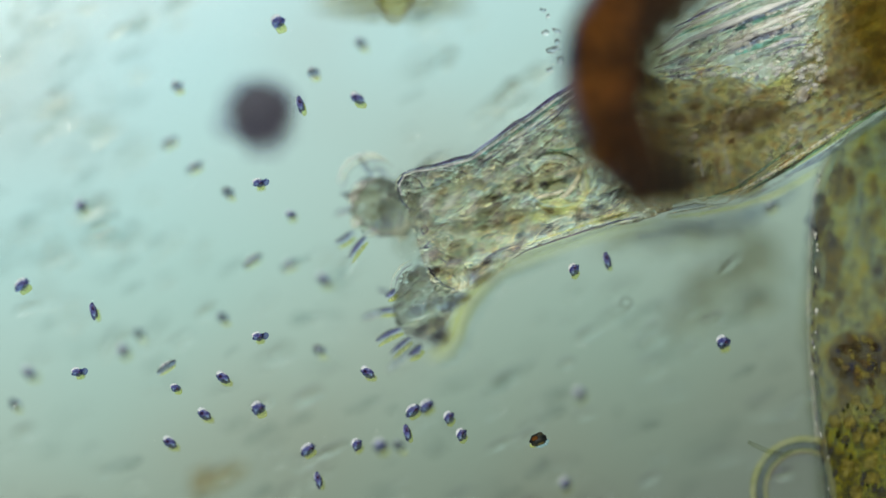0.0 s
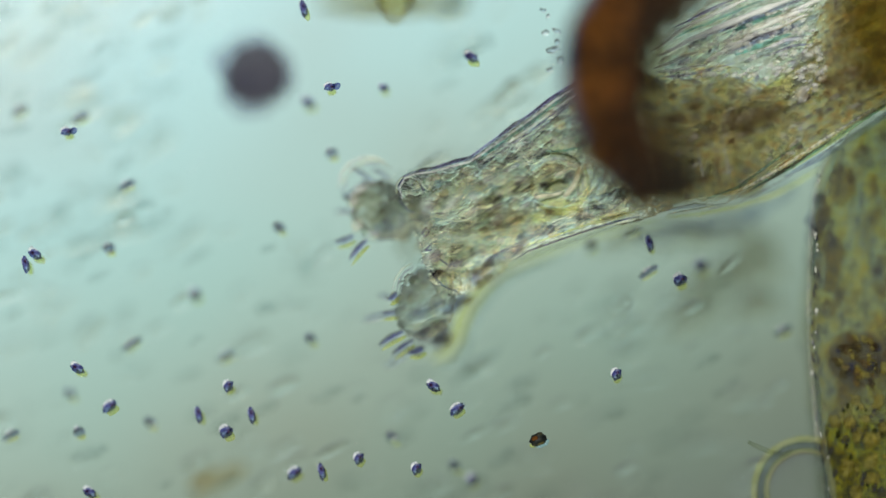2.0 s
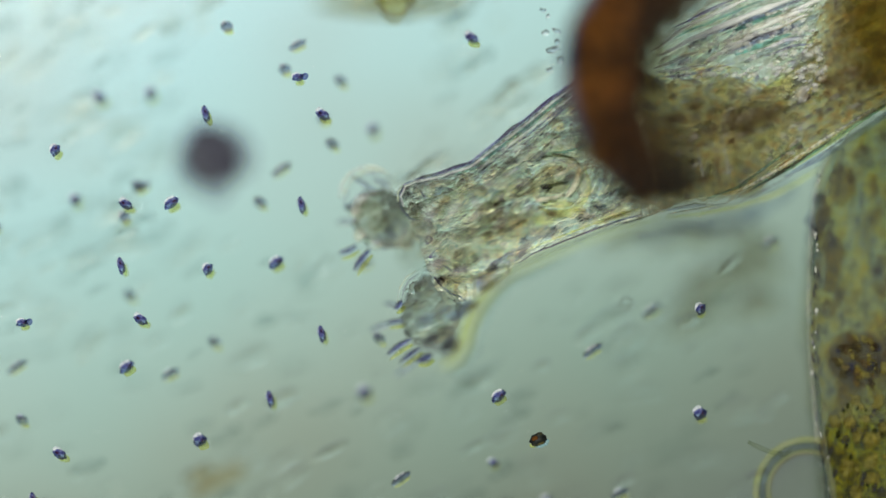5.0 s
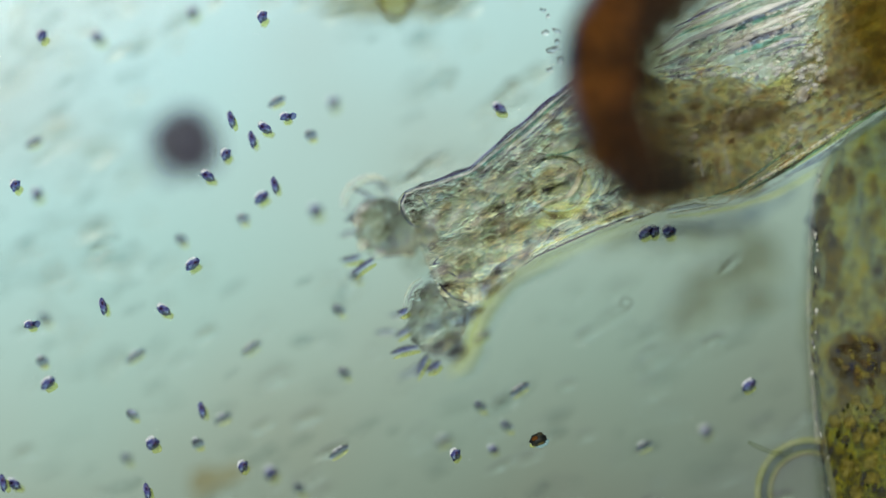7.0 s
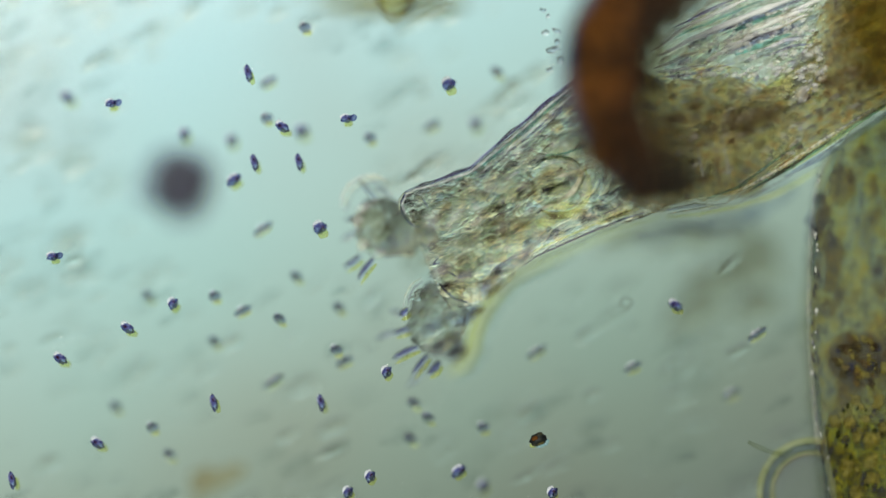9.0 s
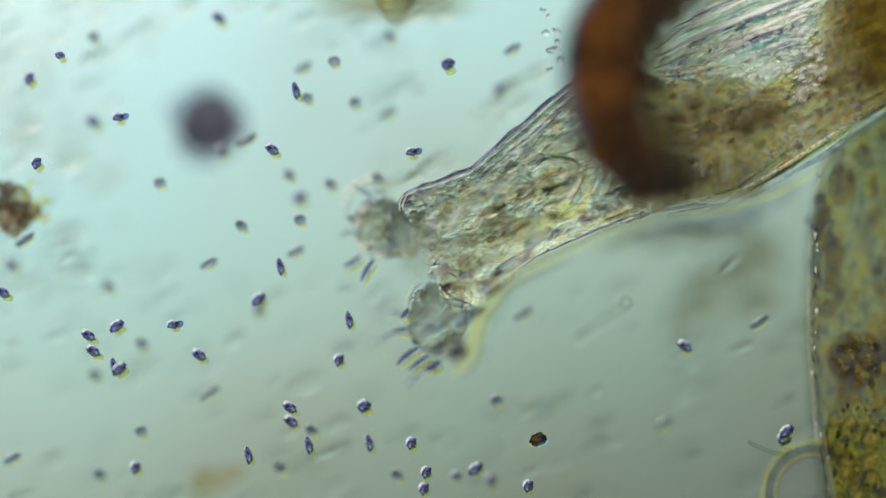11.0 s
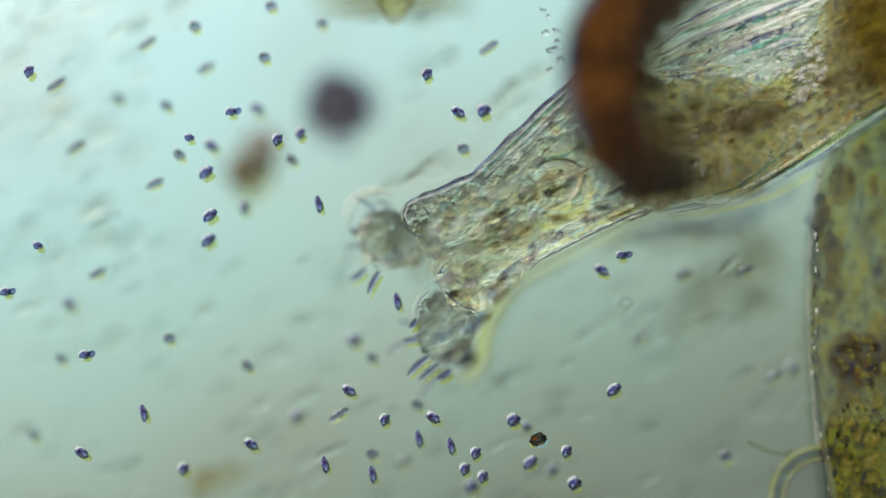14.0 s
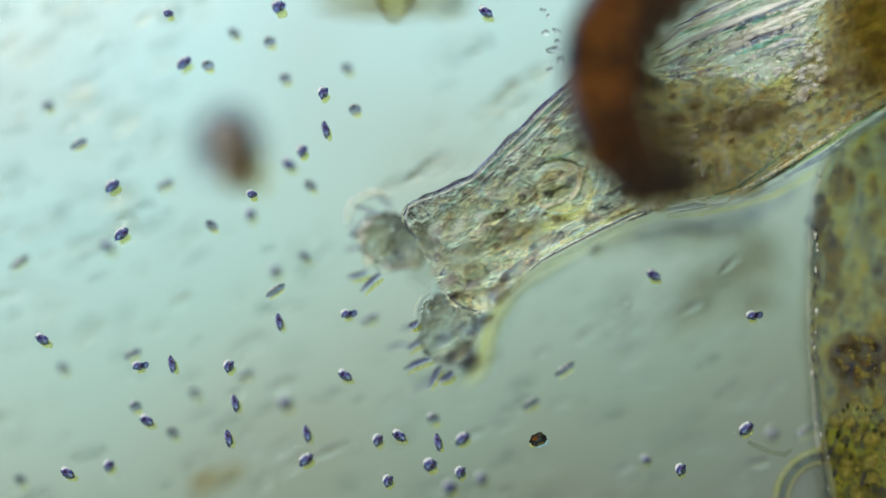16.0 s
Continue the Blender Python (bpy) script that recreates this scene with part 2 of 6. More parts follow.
RUDDY = film("red_granule", [(0.35, (0.72, 0.50, 0.56)), (0.6, (0.88, 0.74, 0.78))], 0.12, (0.16, 0.06, 0.07), 60)
# Yellow fringe of the oblique light, put into colour.
YELLOW_FRINGE = film("fringe_film", [(0.4, (0.93, 0.95, 0.60)), (0.6, (0.99, 1.0, 0.80))], 0.22, (0.90, 0.94, 0.36), 30)
FLECK = tissue("fleck_plasm", [(0.35, (0.54, 0.57, 0.68)), (0.6, (0.74, 0.77, 0.84))], 1.12, 30, 0.3, 100, 0.15, (0.11, 0.12, 0.19))
HAZE = tissue("haze_plasm", [(0.35, (0.94, 0.94, 0.92)), (0.6, (0.98, 0.98, 0.97))], 1.04, 20, 0.4, 80, 0.02, (0.4, 0.4, 0.38))
MIST = film("mist", [(0.35, (0.84, 0.865, 0.86)), (0.6, (0.95, 0.96, 0.96))], 0.02, (0.4, 0.42, 0.42), 24)
WATER = tissue("bubble_film", [(0.3, (0.97, 0.97, 0.95)), (0.7, (1, 1, 1))], 1.03, 6, 0.05, 60, 0.01, (0.5, 0.5, 0.4))
EDGE = tissue("cuticle_edge", [(0.35, (0.62, 0.52, 0.76)), (0.6, (0.76, 0.80, 0.88))], 1.10, 40, 0.3, 150, 0.08, (0.2, 0.15, 0.3))
# Pale line colour that imitates sheen on edges and walls.
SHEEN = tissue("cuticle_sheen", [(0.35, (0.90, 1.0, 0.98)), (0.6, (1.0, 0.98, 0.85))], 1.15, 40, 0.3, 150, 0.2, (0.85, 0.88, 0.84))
# Colour of the light halo along the lower edges.
AMBER = film("halo_film", [(0.35, (0.97, 0.99, 0.70)), (0.6, (1.0, 1.0, 0.84))], 0.16, (0.92, 0.98, 0.48), 14)
DARK = film("collar_fold", [(0.36, (0.57, 0.52, 0.46)), (0.62, (0.73, 0.68, 0.60))], 0.14, (0.10, 0.08, 0.06), 9)
NAVY = film("dense_plasm", [(0.34, (0.76, 0.74, 0.77)), (0.50, (0.86, 0.85, 0.86)), (0.64, (0.95, 0.95, 0.95))], 0.04, (0.14, 0.13, 0.16), 16)
INK = film("blue_plasm", [(0.34, (0.78, 0.79, 0.89)), (0.64, (0.93, 0.94, 0.97))], 0.03, (0.16, 0.16, 0.3), 20)
CHAMBER = tissue("stomach_wall", [(0.3, (0.94, 0.92, 0.84)), (0.6, (0.97, 0.96, 0.91))], 1.02, 34, 0.5, 110, 0.04, (0.6, 0.57, 0.46), lift=0.008)
VIOLET = film("violet_fold", [(0.35, (0.74, 0.71, 0.87)), (0.65, (0.93, 0.92, 0.97))], 0.05, (0.3, 0.25, 0.42), 18, (3, 1, 1), 25)
PURPLE = film("purple_edge", [(0.35, (0.54, 0.46, 0.76)), (0.65, (0.80, 0.74, 0.91))], 0.05, (0.3, 0.2, 0.5), 30)
TEAL = film("teal_fold", [(0.35, (0.58, 0.84, 0.82)), (0.65, (0.88, 0.97, 0.96))], 0.05, (0.35, 0.6, 0.52), 18, (3, 1, 1), 25)
PALE = tissue("pale_cilium", [(0.4, (0.66, 0.69, 0.76)), (0.6, (0.86, 0.88, 0.90))], 1.14, 50, 0.1, 200, 0.12, (0.6, 0.64, 0.66))
LUMP = film("pale_plasm", [(0.34, (0.84, 0.82, 0.92)), (0.46, (0.95, 1, 0.96)), (0.54, (1, 0.97, 0.90)), (0.66, (0.90, 0.88, 0.84))], 0.16, (0.98, 0.98, 0.90), 30, (1.8, 1, 1), 25, 0.8)
VEIL = tissue("thin_plasm", [(0.3, (0.88, 0.91, 0.89)), (0.6, (0.96, 0.97, 0.95))], 1.03, 30, 0.8, 100, 0.08, (0.50, 0.54, 0.52), lift=0.02, tint_scale=18)
BRIGHT = tissue("jaw_gleam", [(0.3, (0.98, 0.95, 0.76)), (0.6, (1.0, 0.99, 0.90))], 1.06, 40, 0.2, 150, 0.5, (0.98, 0.94, 0.74))
JET = film("jaw_edge", [(0.35, (0.42, 0.46, 0.34)), (0.62, (0.66, 0.68, 0.56))], 0.05, (0.08, 0.10, 0.05), 30)
OCHRE = film("ochre_plasm", [(0.35, (0.92, 0.86, 0.77)), (0.62, (0.99, 0.975, 0.95))], 0.03, (0.6, 0.46, 0.24), 24)
COLLAR_FRINGE = solid("collar_fringe", [(0.35, (0.16, 0.19, 0.34)), (0.65, (0.34, 0.38, 0.52))], 12, 0.7, 0.3, 40, 0.75, 0.1)
KNOB = mottle("knob_matter", [(0.36, (0.50, 0.44, 0.44)), (0.50, (0.74, 0.69, 0.66)), (0.64, (0.93, 0.90, 0.88))], FRINGE_HUES, 24, 60, cover=0.12, matter=(0.32, 0.28, 0.25))
MAUVE = film("mauve_plasm", [(0.35, (0.84, 0.81, 0.86)), (0.60, (0.98, 0.98, 0.97))], 0.02, (0.3, 0.28, 0.34), 26)
BODY = tissue("body_wall", [(0.28, (0.95, 0.92, 0.98)), (0.40, (0.97, 1.0, 0.98)), (0.52, (1.0, 0.99, 0.96)), (0.62, (1.0, 0.97, 0.90)), (0.72, (0.95, 0.98, 0.95))], 1.07, 34, 1.0, 100, 0.14, (0.95, 0.95, 0.90), (1.9, 1, 1), 24, lift=0.045, tint_scale=28)
# Grey film that stands in for the collar's shadow.
COLLAR_SHADE = film("collar_shade", [(0.35, (0.66, 0.65, 0.60)), (0.62, (0.82, 0.81, 0.77))], 0.06, (0.12, 0.11, 0.09), 10)
OLIVINE = film("olive_film", [(0.35, (0.90, 0.88, 0.81)), (0.6, (0.97, 0.96, 0.92))], 0.03, (0.3, 0.3, 0.2), 24)
YOLK = film("yellow_film", [(0.35, (0.94, 0.94, 0.70)), (0.6, (1.0, 0.99, 0.86))], 0.06, (0.9, 0.88, 0.5), 24)
STARCHY = film("starch_film", [(0.35, (0.96, 0.92, 0.68)), (0.6, (0.99, 0.98, 0.84))], 0.06, (0.8, 0.72, 0.25), 24)
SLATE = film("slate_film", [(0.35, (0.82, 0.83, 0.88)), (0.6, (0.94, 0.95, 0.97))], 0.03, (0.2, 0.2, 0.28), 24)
THREAD = film("thread", [(0.35, (0.80, 0.82, 0.74)), (0.6, (0.90, 0.92, 0.86))], 0.05, (0.3, 0.3, 0.26), 24)
SHADE = film("gut_shade", [(0.35, (0.80, 0.77, 0.68)), (0.62, (0.90, 0.88, 0.81))], 0.04, (0.27, 0.23, 0.14), 14)
RUST = film("rust_scrap", [(0.35, (0.84, 0.74, 0.58)), (0.62, (0.95, 0.91, 0.82))], 0.06, (0.4, 0.3, 0.16), 12)
RING = film("bubble_band", [(0.35, (0.66, 0.69, 0.74)), (0.6, (0.80, 0.82, 0.85))], 0.04, (0.14, 0.14, 0.2), 14)
GINGER = solid("ginger_chitin", [(0.35, (0.20, 0.072, 0.017)), (0.6, (0.50, 0.22, 0.05))], 20, 0.7, 0.4, 40, 0.62, 0.1)
SCALE = film("pale_scale", [(0.34, (0.92, 0.90, 0.98)), (0.6, (1, 1, 0.95))], 0.28, (0.99, 1.0, 0.88), 30)
TAWNY = film("tawny_grain", [(0.34, (0.91, 0.84, 0.74)), (0.6, (0.97, 0.94, 0.89))], 0.04, (0.4, 0.3, 0.16), 30)
NUGGET = solid("nugget", [(0.40, (0.008, 0.010, 0.009)), (0.52, (0.022, 0.026, 0.016)), (0.64, (0.20, 0.16, 0.04))], 34, 0.5, 0.3, 60, 0.15, 0.3)
PALEBLUE = film("pale_blue", [(0.4, (0.78, 0.94, 1.0)), (0.6, (0.92, 0.99, 1.0))], 0.25, (0.6, 0.85, 0.95), 30)


# ---- building helpers ----
def mesh_ob(name, bm, material, smooth=True):
    me = bpy.data.meshes.new(name)
    bm.normal_update()
    bm.to_mesh(me)
    bm.free()
    me.materials.append(material)
    if smooth:
        me.polygons.foreach_set("use_smooth", [True] * len(me.polygons))
    return new(name, me)


def part(name, bm, material, parent, label=""):
    ob = mesh_ob(name, bm, material)
    ob.parent = parent
    return tagged(ob, label) if label else ob


def thing(name, u, v, z, label, category, group="", kind=""):
    ob = new(name)
    ob.empty_display_size = 0.05
    ob.matrix_world = Matrix.Translation(stage(u, v, z))
    return tagged(ob, label, category, group, kind)


def loft(sections, origin=Vector((0, 0, 0)), sides=36, steps=6, rough=0.0, scale=8.0):
    """A closed body through cross-sections (u0, v0, u1, v1, depth, z): two opposite edge points, its depth over its width, its height."""
    rows = [(stage(s[0], s[1], s[5]), stage(s[2], s[3], s[5]), s[4]) for s in sections]
    fine = []
    n = len(rows)
    for i in range(n - 1):
        p0, p1, p2, p3 = rows[max(i - 1, 0)], rows[i], rows[i + 1], rows[min(i + 2, n - 1)]
        for k in range(steps):
            t = k / steps
            w = (0.5 * (-t + 2 * t * t - t ** 3), 0.5 * (2 - 5 * t * t + 3 * t ** 3), 0.5 * (t + 4 * t * t - 3 * t ** 3), 0.5 * (t ** 3 - t * t))
            fine.append(tuple(sum((q[j] * a for q, a in zip((p0, p1, p2, p3), w)), Vector() if j < 2 else 0.0) for j in range(3)))
    fine.append(rows[-1])
    bm = bmesh.new()
    loops = []
    for a, b, d in fine:
        mid, half = (a + b) / 2, (a - b) / 2
        loop = []
        for k in range(sides):
            th = 2 * math.pi * k / sides
            p = mid + half * math.cos(th) + Vector((0, 0, half.length * d * math.sin(th)))
            if rough:
                away = (p - mid).normalized()
                p += away * rough * noise.noise(p * scale) + away * rough * 0.5 * noise.noise(p * scale * 3.1)
            loop.append(bm.verts.new(p - origin))
        loops.append(loop)
    for l0, l1 in zip(loops, loops[1:]):
        for k in range(sides):
            bm.faces.new((l0[k], l0[(k + 1) % sides], l1[(k + 1) % sides], l1[k]))
    bm.faces.new(list(reversed(loops[0])))
    bm.faces.new(loops[-1])
    bmesh.ops.recalc_face_normals(bm, faces=bm.faces)
    return bm


def blob(radii, centre=(0, 0, 0), turn=0.0, rough=0.0, scale=10.0, detail=3, seed=0.0):
    """A rounded, uneven lump; radii in stage units, centre in metres."""
    bm = bmesh.new()
    bmesh.ops.create_icosphere(bm, subdivisions=detail, radius=1.0)
    rot = Matrix.Rotation(radians(turn), 4, "Z")
    for v in bm.verts:
        p = Vector((v.co.x * radii[0] / 800, v.co.y * radii[1] / 800, v.co.z * radii[2] / 800))
        if rough:
            q = v.co * scale * 0.2 + Vector((seed, seed * 0.7, 0))
            p *= 1 + rough * noise.noise(q) + 0.5 * rough * noise.noise(q * 2.7)
        v.co = rot @ p + Vector(centre)
    return bm


def rod(points, radii, sides=8, centre=(0, 0, 0)):
    """A tapered rod along points (metres) with rounded ends."""
    bm = bmesh.new()
    pts = [Vector(p) for p in points]
    loops = []
    for i, (p, r) in enumerate(zip(pts, radii)):
        d = (pts[min(i + 1, len(pts) - 1)] - pts[max(i - 1, 0)]).normalized()
        a = d.cross(Vector((0, 0, 1)))
        a = a.normalized() if a.length > 1e-4 else Vector((1, 0, 0))
        b = d.cross(a)
        loops.append([bm.verts.new(p + Vector(centre) + (a * math.cos(t) + b * math.sin(t)) * r) for t in [2 * math.pi * k / sides for k in range(sides)]])
    for l0, l1 in zip(loops, loops[1:]):
        for k in range(sides):
            bm.faces.new((l0[k], l0[(k + 1) % sides], l1[(k + 1) % sides], l1[k]))
    bm.faces.new(list(reversed(loops[0])))
    bm.faces.new(loops[-1])
    bmesh.ops.recalc_face_normals(bm, faces=bm.faces)
    return bm


def many(name, places, sizes, material, parent=None, detail=1, flat=(1, 1, 1), rng=None, turn=None):
    """Uncounted small grains in one mesh: an uneven ball at each place (metres)."""
    base = bmesh.new()
    bmesh.ops.create_icosphere(base, subdivisions=detail, radius=1.0)
    base.verts.ensure_lookup_table()
    co = np.array([v.co[:] for v in base.verts])
    tri = np.array([[v.index for v in f.verts] for f in base.faces])
    base.free()
    rng = rng or np.random.default_rng(3)
    V, F = [], []
    for i, (p, s) in enumerate(zip(places, sizes)):
        k = co * (1 + 0.25 * rng.standard_normal((len(co), 1)).clip(-1, 1)) * np.array(flat) * rng.uniform(0.7, 1.3, 3)
        a = rng.uniform(0, 6.28) if turn is None else radians(turn) + rng.normal(0, 0.15)
        c, w = np.cos(a), np.sin(a)
        k = k @ np.array([[c, w, 0], [-w, c, 0], [0, 0, 1]])
        V.append(k * s + np.array(p))
        F.append(tri + i * len(co))
    me = bpy.data.meshes.new(name)
    me.from_pydata(np.concatenate(V).tolist(), [], np.concatenate(F).tolist())
    me.materials.append(material)
    me.polygons.foreach_set("use_smooth", [True] * len(me.polygons))
    ob = new(name, me)
    ob.parent = parent
    return ob


def inside(poly, n, rng, margin=0.0):
    """n random stage points (u, v) inside a polygon."""
    got = []
    us, vs = [p[0] for p in poly], [p[1] for p in poly]
    while len(got) < n:
        u, v = rng.uniform(min(us), max(us)), rng.uniform(min(vs), max(vs))
        hit = False
        for (x0, y0), (x1, y1) in zip(poly, poly[1:] + poly[:1]):
            if (y0 > v) != (y1 > v) and u < x0 + (v - y0) * (x1 - x0) / (y1 - y0):
                hit = not hit
        if hit:
            got.append((u, v))
    return got


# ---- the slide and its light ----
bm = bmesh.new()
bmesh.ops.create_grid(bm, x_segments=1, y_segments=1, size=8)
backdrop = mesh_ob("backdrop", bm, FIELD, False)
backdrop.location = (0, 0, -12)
tagged(backdrop, "pale blue-green lamp field under the slide with painted falloff", "backdrop", kind="structure")
bm = bmesh.new()
bmesh.ops.create_cube(bm, size=1)
bmesh.ops.scale(bm, vec=(5.0, 3.4, 0.1), verts=bm.verts)
bmesh.ops.bevel(bm, geom=bm.edges[:], offset=0.02, segments=2, affect="EDGES")
slide = mesh_ob("ground", bm, GLASS, False)
slide.location = (0.2, 0, -1.75)
tagged(slide, "clear glass microscope slide under the water", "glass slide", kind="structure")


# ---- the wheel animal ----
PIVOT = stage(1060, 290, 0)


def rel(u, v, z=0.0, origin=PIVOT):
    return stage(u, v, z) - origin


animal = thing("rotifer", 1060, 290, 0, "translucent grainy wheel animal with two ciliated lobes", "rotifer")
Z0 = -0.035
part("trunk", loft([(u0, v0, u1, v1, 0.27, Z0) for u0, v0, u1, v1 in [(1106, 150, 1200, 356), (1092, 116, 1172, 372), (1070, 104, 1140, 384), (1003, 150, 1075, 403), (926, 214, 1000, 432), (844, 283, 925, 470), (788, 312, 880, 520),
                    (735, 334, 838, 540), (712, 352, 800, 545), (722, 385, 778, 520)]], PIVOT, 48, 8, 0.008, 16), SKIN, animal)
part("inner_plasm", loft([(u0, v0, u1, v1, 0.10, -0.06) for u0, v0, u1, v1 in [(1108, 150, 1148, 345), (1070, 120, 1130, 370), (1005, 162, 1070, 392), (930, 226, 995, 420), (852, 296, 920, 456), (795, 326, 868, 500), (745, 348, 815, 515), (728, 380, 785, 500)]],
                         PIVOT, 40, 6, 0.01, 16), PLASM, animal, "mottled violet, teal and ochre plasm")
upper = part("lobe", blob((62, 50, 28), rel(688, 402, -0.17), -15, 0.28, 12, 4, 7), LOBE, animal, "pale rounded ciliated lobe")
# Pale blobs on the rim imitate white highlights; the others tint the lobe.
for u, v, a, b, tr, mat in [(640, 368, 16, 9, 30, LUMP), (632, 396, 9, 16, 10, LUMP), (640, 432, 10, 13, -20, LUMP), (668, 448, 16, 9, 15, LUMP), (690, 432, 18, 14, 10, SLATE), (705, 420, 20, 16, 30, SLATE), (660, 385, 20, 15, 0, OLIVINE), (672, 412, 22, 15, 20, OLIVINE)]:
    part("lobe_patch", blob((a, b, 5), rel(u, v, -0.12), tr, 0.35, 12, 3, u), mat, upper)
for du, dv, r, mat in ((0, 0, 3.0, SCALE), (7, 6, 4.5, LUMP), (13, 11, 3.0, MAUVE)):
    part("ciliary_fan", rod([rel(u + du, v + dv, -0.13) for u, v in [(600, 368), (603, 345), (616, 324), (640, 310), (664, 308), (684, 318)]], [r / 800 * q for q in (0.3, 0.8, 1.0, 1.0, 0.8, 0.3)], 8), mat, animal, "pale curved fan of fine cilia")
lower = part("lobe", blob((50, 66, 32), rel(774, 562, -0.12), -20, 0.2, 12, 4, 5), LOBE, animal, "pale drooping ciliated lobe")
part("lobe_bridge", blob((40, 50, 20), rel(756, 460, -0.36), 20, 0.35, 12, 3, 2), VEIL, animal)
part("lobe_bridge", blob((36, 40, 18), rel(712, 408, -0.26), 10, 0.35, 12, 3, 5), LOBE, animal)
part("throat", blob((40, 24, 11), rel(818, 505, 0.0), -40, 0.3, 12, 3, 8), CHAMBER, animal, "clear oval throat pouch")
for u, v, a, b, tr in [(870, 425, 52, 38, 15), (905, 320, 36, 22, 30)]:
    part("vacuole", blob((a, b, 15), rel(u, v, -0.06), tr, 0.3, 12, 3, u * 0.1), GRAIN, animal, "clear rounded vacuole")
eye = part("vacuole", blob((30, 31, 12), rel(735, 371, 0.0), 0, 0.15, 12, 3, 2), GRAIN, animal, "clear round vacuole with a thin dark wall")
# The pale stroke is a sheen painted on the wall, beside its dark strokes.
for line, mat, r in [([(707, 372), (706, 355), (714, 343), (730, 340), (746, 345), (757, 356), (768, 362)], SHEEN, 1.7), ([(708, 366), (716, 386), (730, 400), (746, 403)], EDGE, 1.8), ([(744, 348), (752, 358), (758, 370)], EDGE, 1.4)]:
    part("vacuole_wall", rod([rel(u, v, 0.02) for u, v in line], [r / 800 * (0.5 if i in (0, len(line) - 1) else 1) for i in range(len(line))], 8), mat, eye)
for u, v, a, b, tr, mat in [(773, 388, 28, 9, 18, OCHRE), (745, 396, 18, 9, -10, OCHRE), (880, 378, 36, 9, 30, MAUVE), (805, 430, 30, 14, 30, MAUVE), (850, 440, 30, 14, 40, OCHRE),
                            (925, 390, 46, 14, 28, OCHRE), (1000, 250, 50, 16, 38, OCHRE), (900, 300, 50, 14, 36, MAUVE), (820, 350, 40, 12, 20, OCHRE)]:
    part("tinted_plasm", blob((a, b, 4), rel(u, v, -0.12), tr, 0.35, 12, 4, u * 0.07), mat, animal)
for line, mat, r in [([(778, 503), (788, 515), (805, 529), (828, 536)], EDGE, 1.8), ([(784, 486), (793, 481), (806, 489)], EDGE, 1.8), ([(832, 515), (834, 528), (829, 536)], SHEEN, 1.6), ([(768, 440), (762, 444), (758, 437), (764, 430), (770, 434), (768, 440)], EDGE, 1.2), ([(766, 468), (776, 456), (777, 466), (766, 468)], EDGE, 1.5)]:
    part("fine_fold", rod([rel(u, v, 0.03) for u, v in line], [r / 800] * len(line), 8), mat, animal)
rng = np.random.default_rng(31)
for poly, n in [([(762, 606), (824, 590), (832, 620), (806, 648), (770, 650)], 20), ([(795, 566), (856, 540), (862, 552), (826, 580)], 9), ([(745, 566), (800, 556), (802, 578), (760, 584)], 5), ([(846, 532), (890, 498), (896, 504), (850, 540)], 6)]:
    pts = inside(poly, n, rng)
    g = many("dense_patch", [rel(*near(u, v, 0.24), rng.uniform(0.12, 0.3)) for u, v in pts], rng.uniform(5, 11, n) / 800, INK if n < 12 else NAVY, animal, 2, (1.7, 0.8, 0.5), rng, 28)
    tagged(g, "dark bluish dense plasm", kind="stuff")
mastax = part("mastax", blob((50, 42, 18), rel(990, 330, 0.015), 15, 0.08, 12, 3, 1), CHAMBER, animal, "clear oval chewing stomach with amber jaws")
rng = np.random.default_rng(11)
TRUNK = [(1010, 165), (930, 235), (850, 300), (790, 330), (725, 350), (740, 400), (760, 480), (800, 530), (860, 515), (930, 455), (1000, 425), (1075, 395), (1130, 370), (1080, 260)]
TRUNK += [(1090, 270)]
pts = [(u, v) for u, v in inside(TRUNK, 260, rng) if math.hypot(u - 990, v - 330) > 58]
pts += inside([(728, 520), (800, 505), (830, 560), (800, 620), (750, 615), (722, 570)], 44, rng)
pts = [(u, v) for u, v in pts if not (v > 395 and 830 < u < 960 and rng.random() < 0.55)]
grains = many("granular_plasm", [rel(u, v, rng.uniform(-0.05, 0.03)) for u, v in pts], rng.uniform(4, 11, len(pts)) / 800, GRAIN, animal, 2, (1.5, 0.9, 0.7), rng, 32)
tagged(grains, kind="stuff")
pts = inside([(640, 372), (672, 352), (705, 372), (712, 412), (695, 446), (650, 446), (632, 410)], 28, rng)
tagged(many("granular_plasm", [rel(u, v, rng.uniform(-0.12, -0.05)) for u, v in pts], rng.uniform(3, 7, len(pts)) / 800, GRAIN, animal, 1, (1.4, 0.9, 0.7), rng, 40), kind="stuff")


def arc(points, r, z, taper=0.25):
    """A smooth tapered rod through stage points, about the middle of the chewing stomach."""
    pts, rad, m = [], [], len(points) - 1
    for i in range(5 * m + 1):
        a = min(i // 5, m - 1)
        t = i / 5 - a
        p = [Vector((*points[max(0, min(m, a + k))], 0)) for k in (-1, 0, 1, 2)]
        q = 0.5 * (2 * p[1] + (p[2] - p[0]) * t + (2 * p[0] - 5 * p[1] + 4 * p[2] - p[3]) * t * t + (3 * p[1] - p[0] - 3 * p[2] + p[3]) * t ** 3)
        pts.append(rel(q.x, q.y, z))
        rad.append(r / 800 * (taper + (1 - taper) * math.sin(math.pi * (i + 0.5) / (5 * m + 1))))
    return rod(pts, rad, 8)


JAW_AT = rel(985, 325, 0.04)
jaws = []
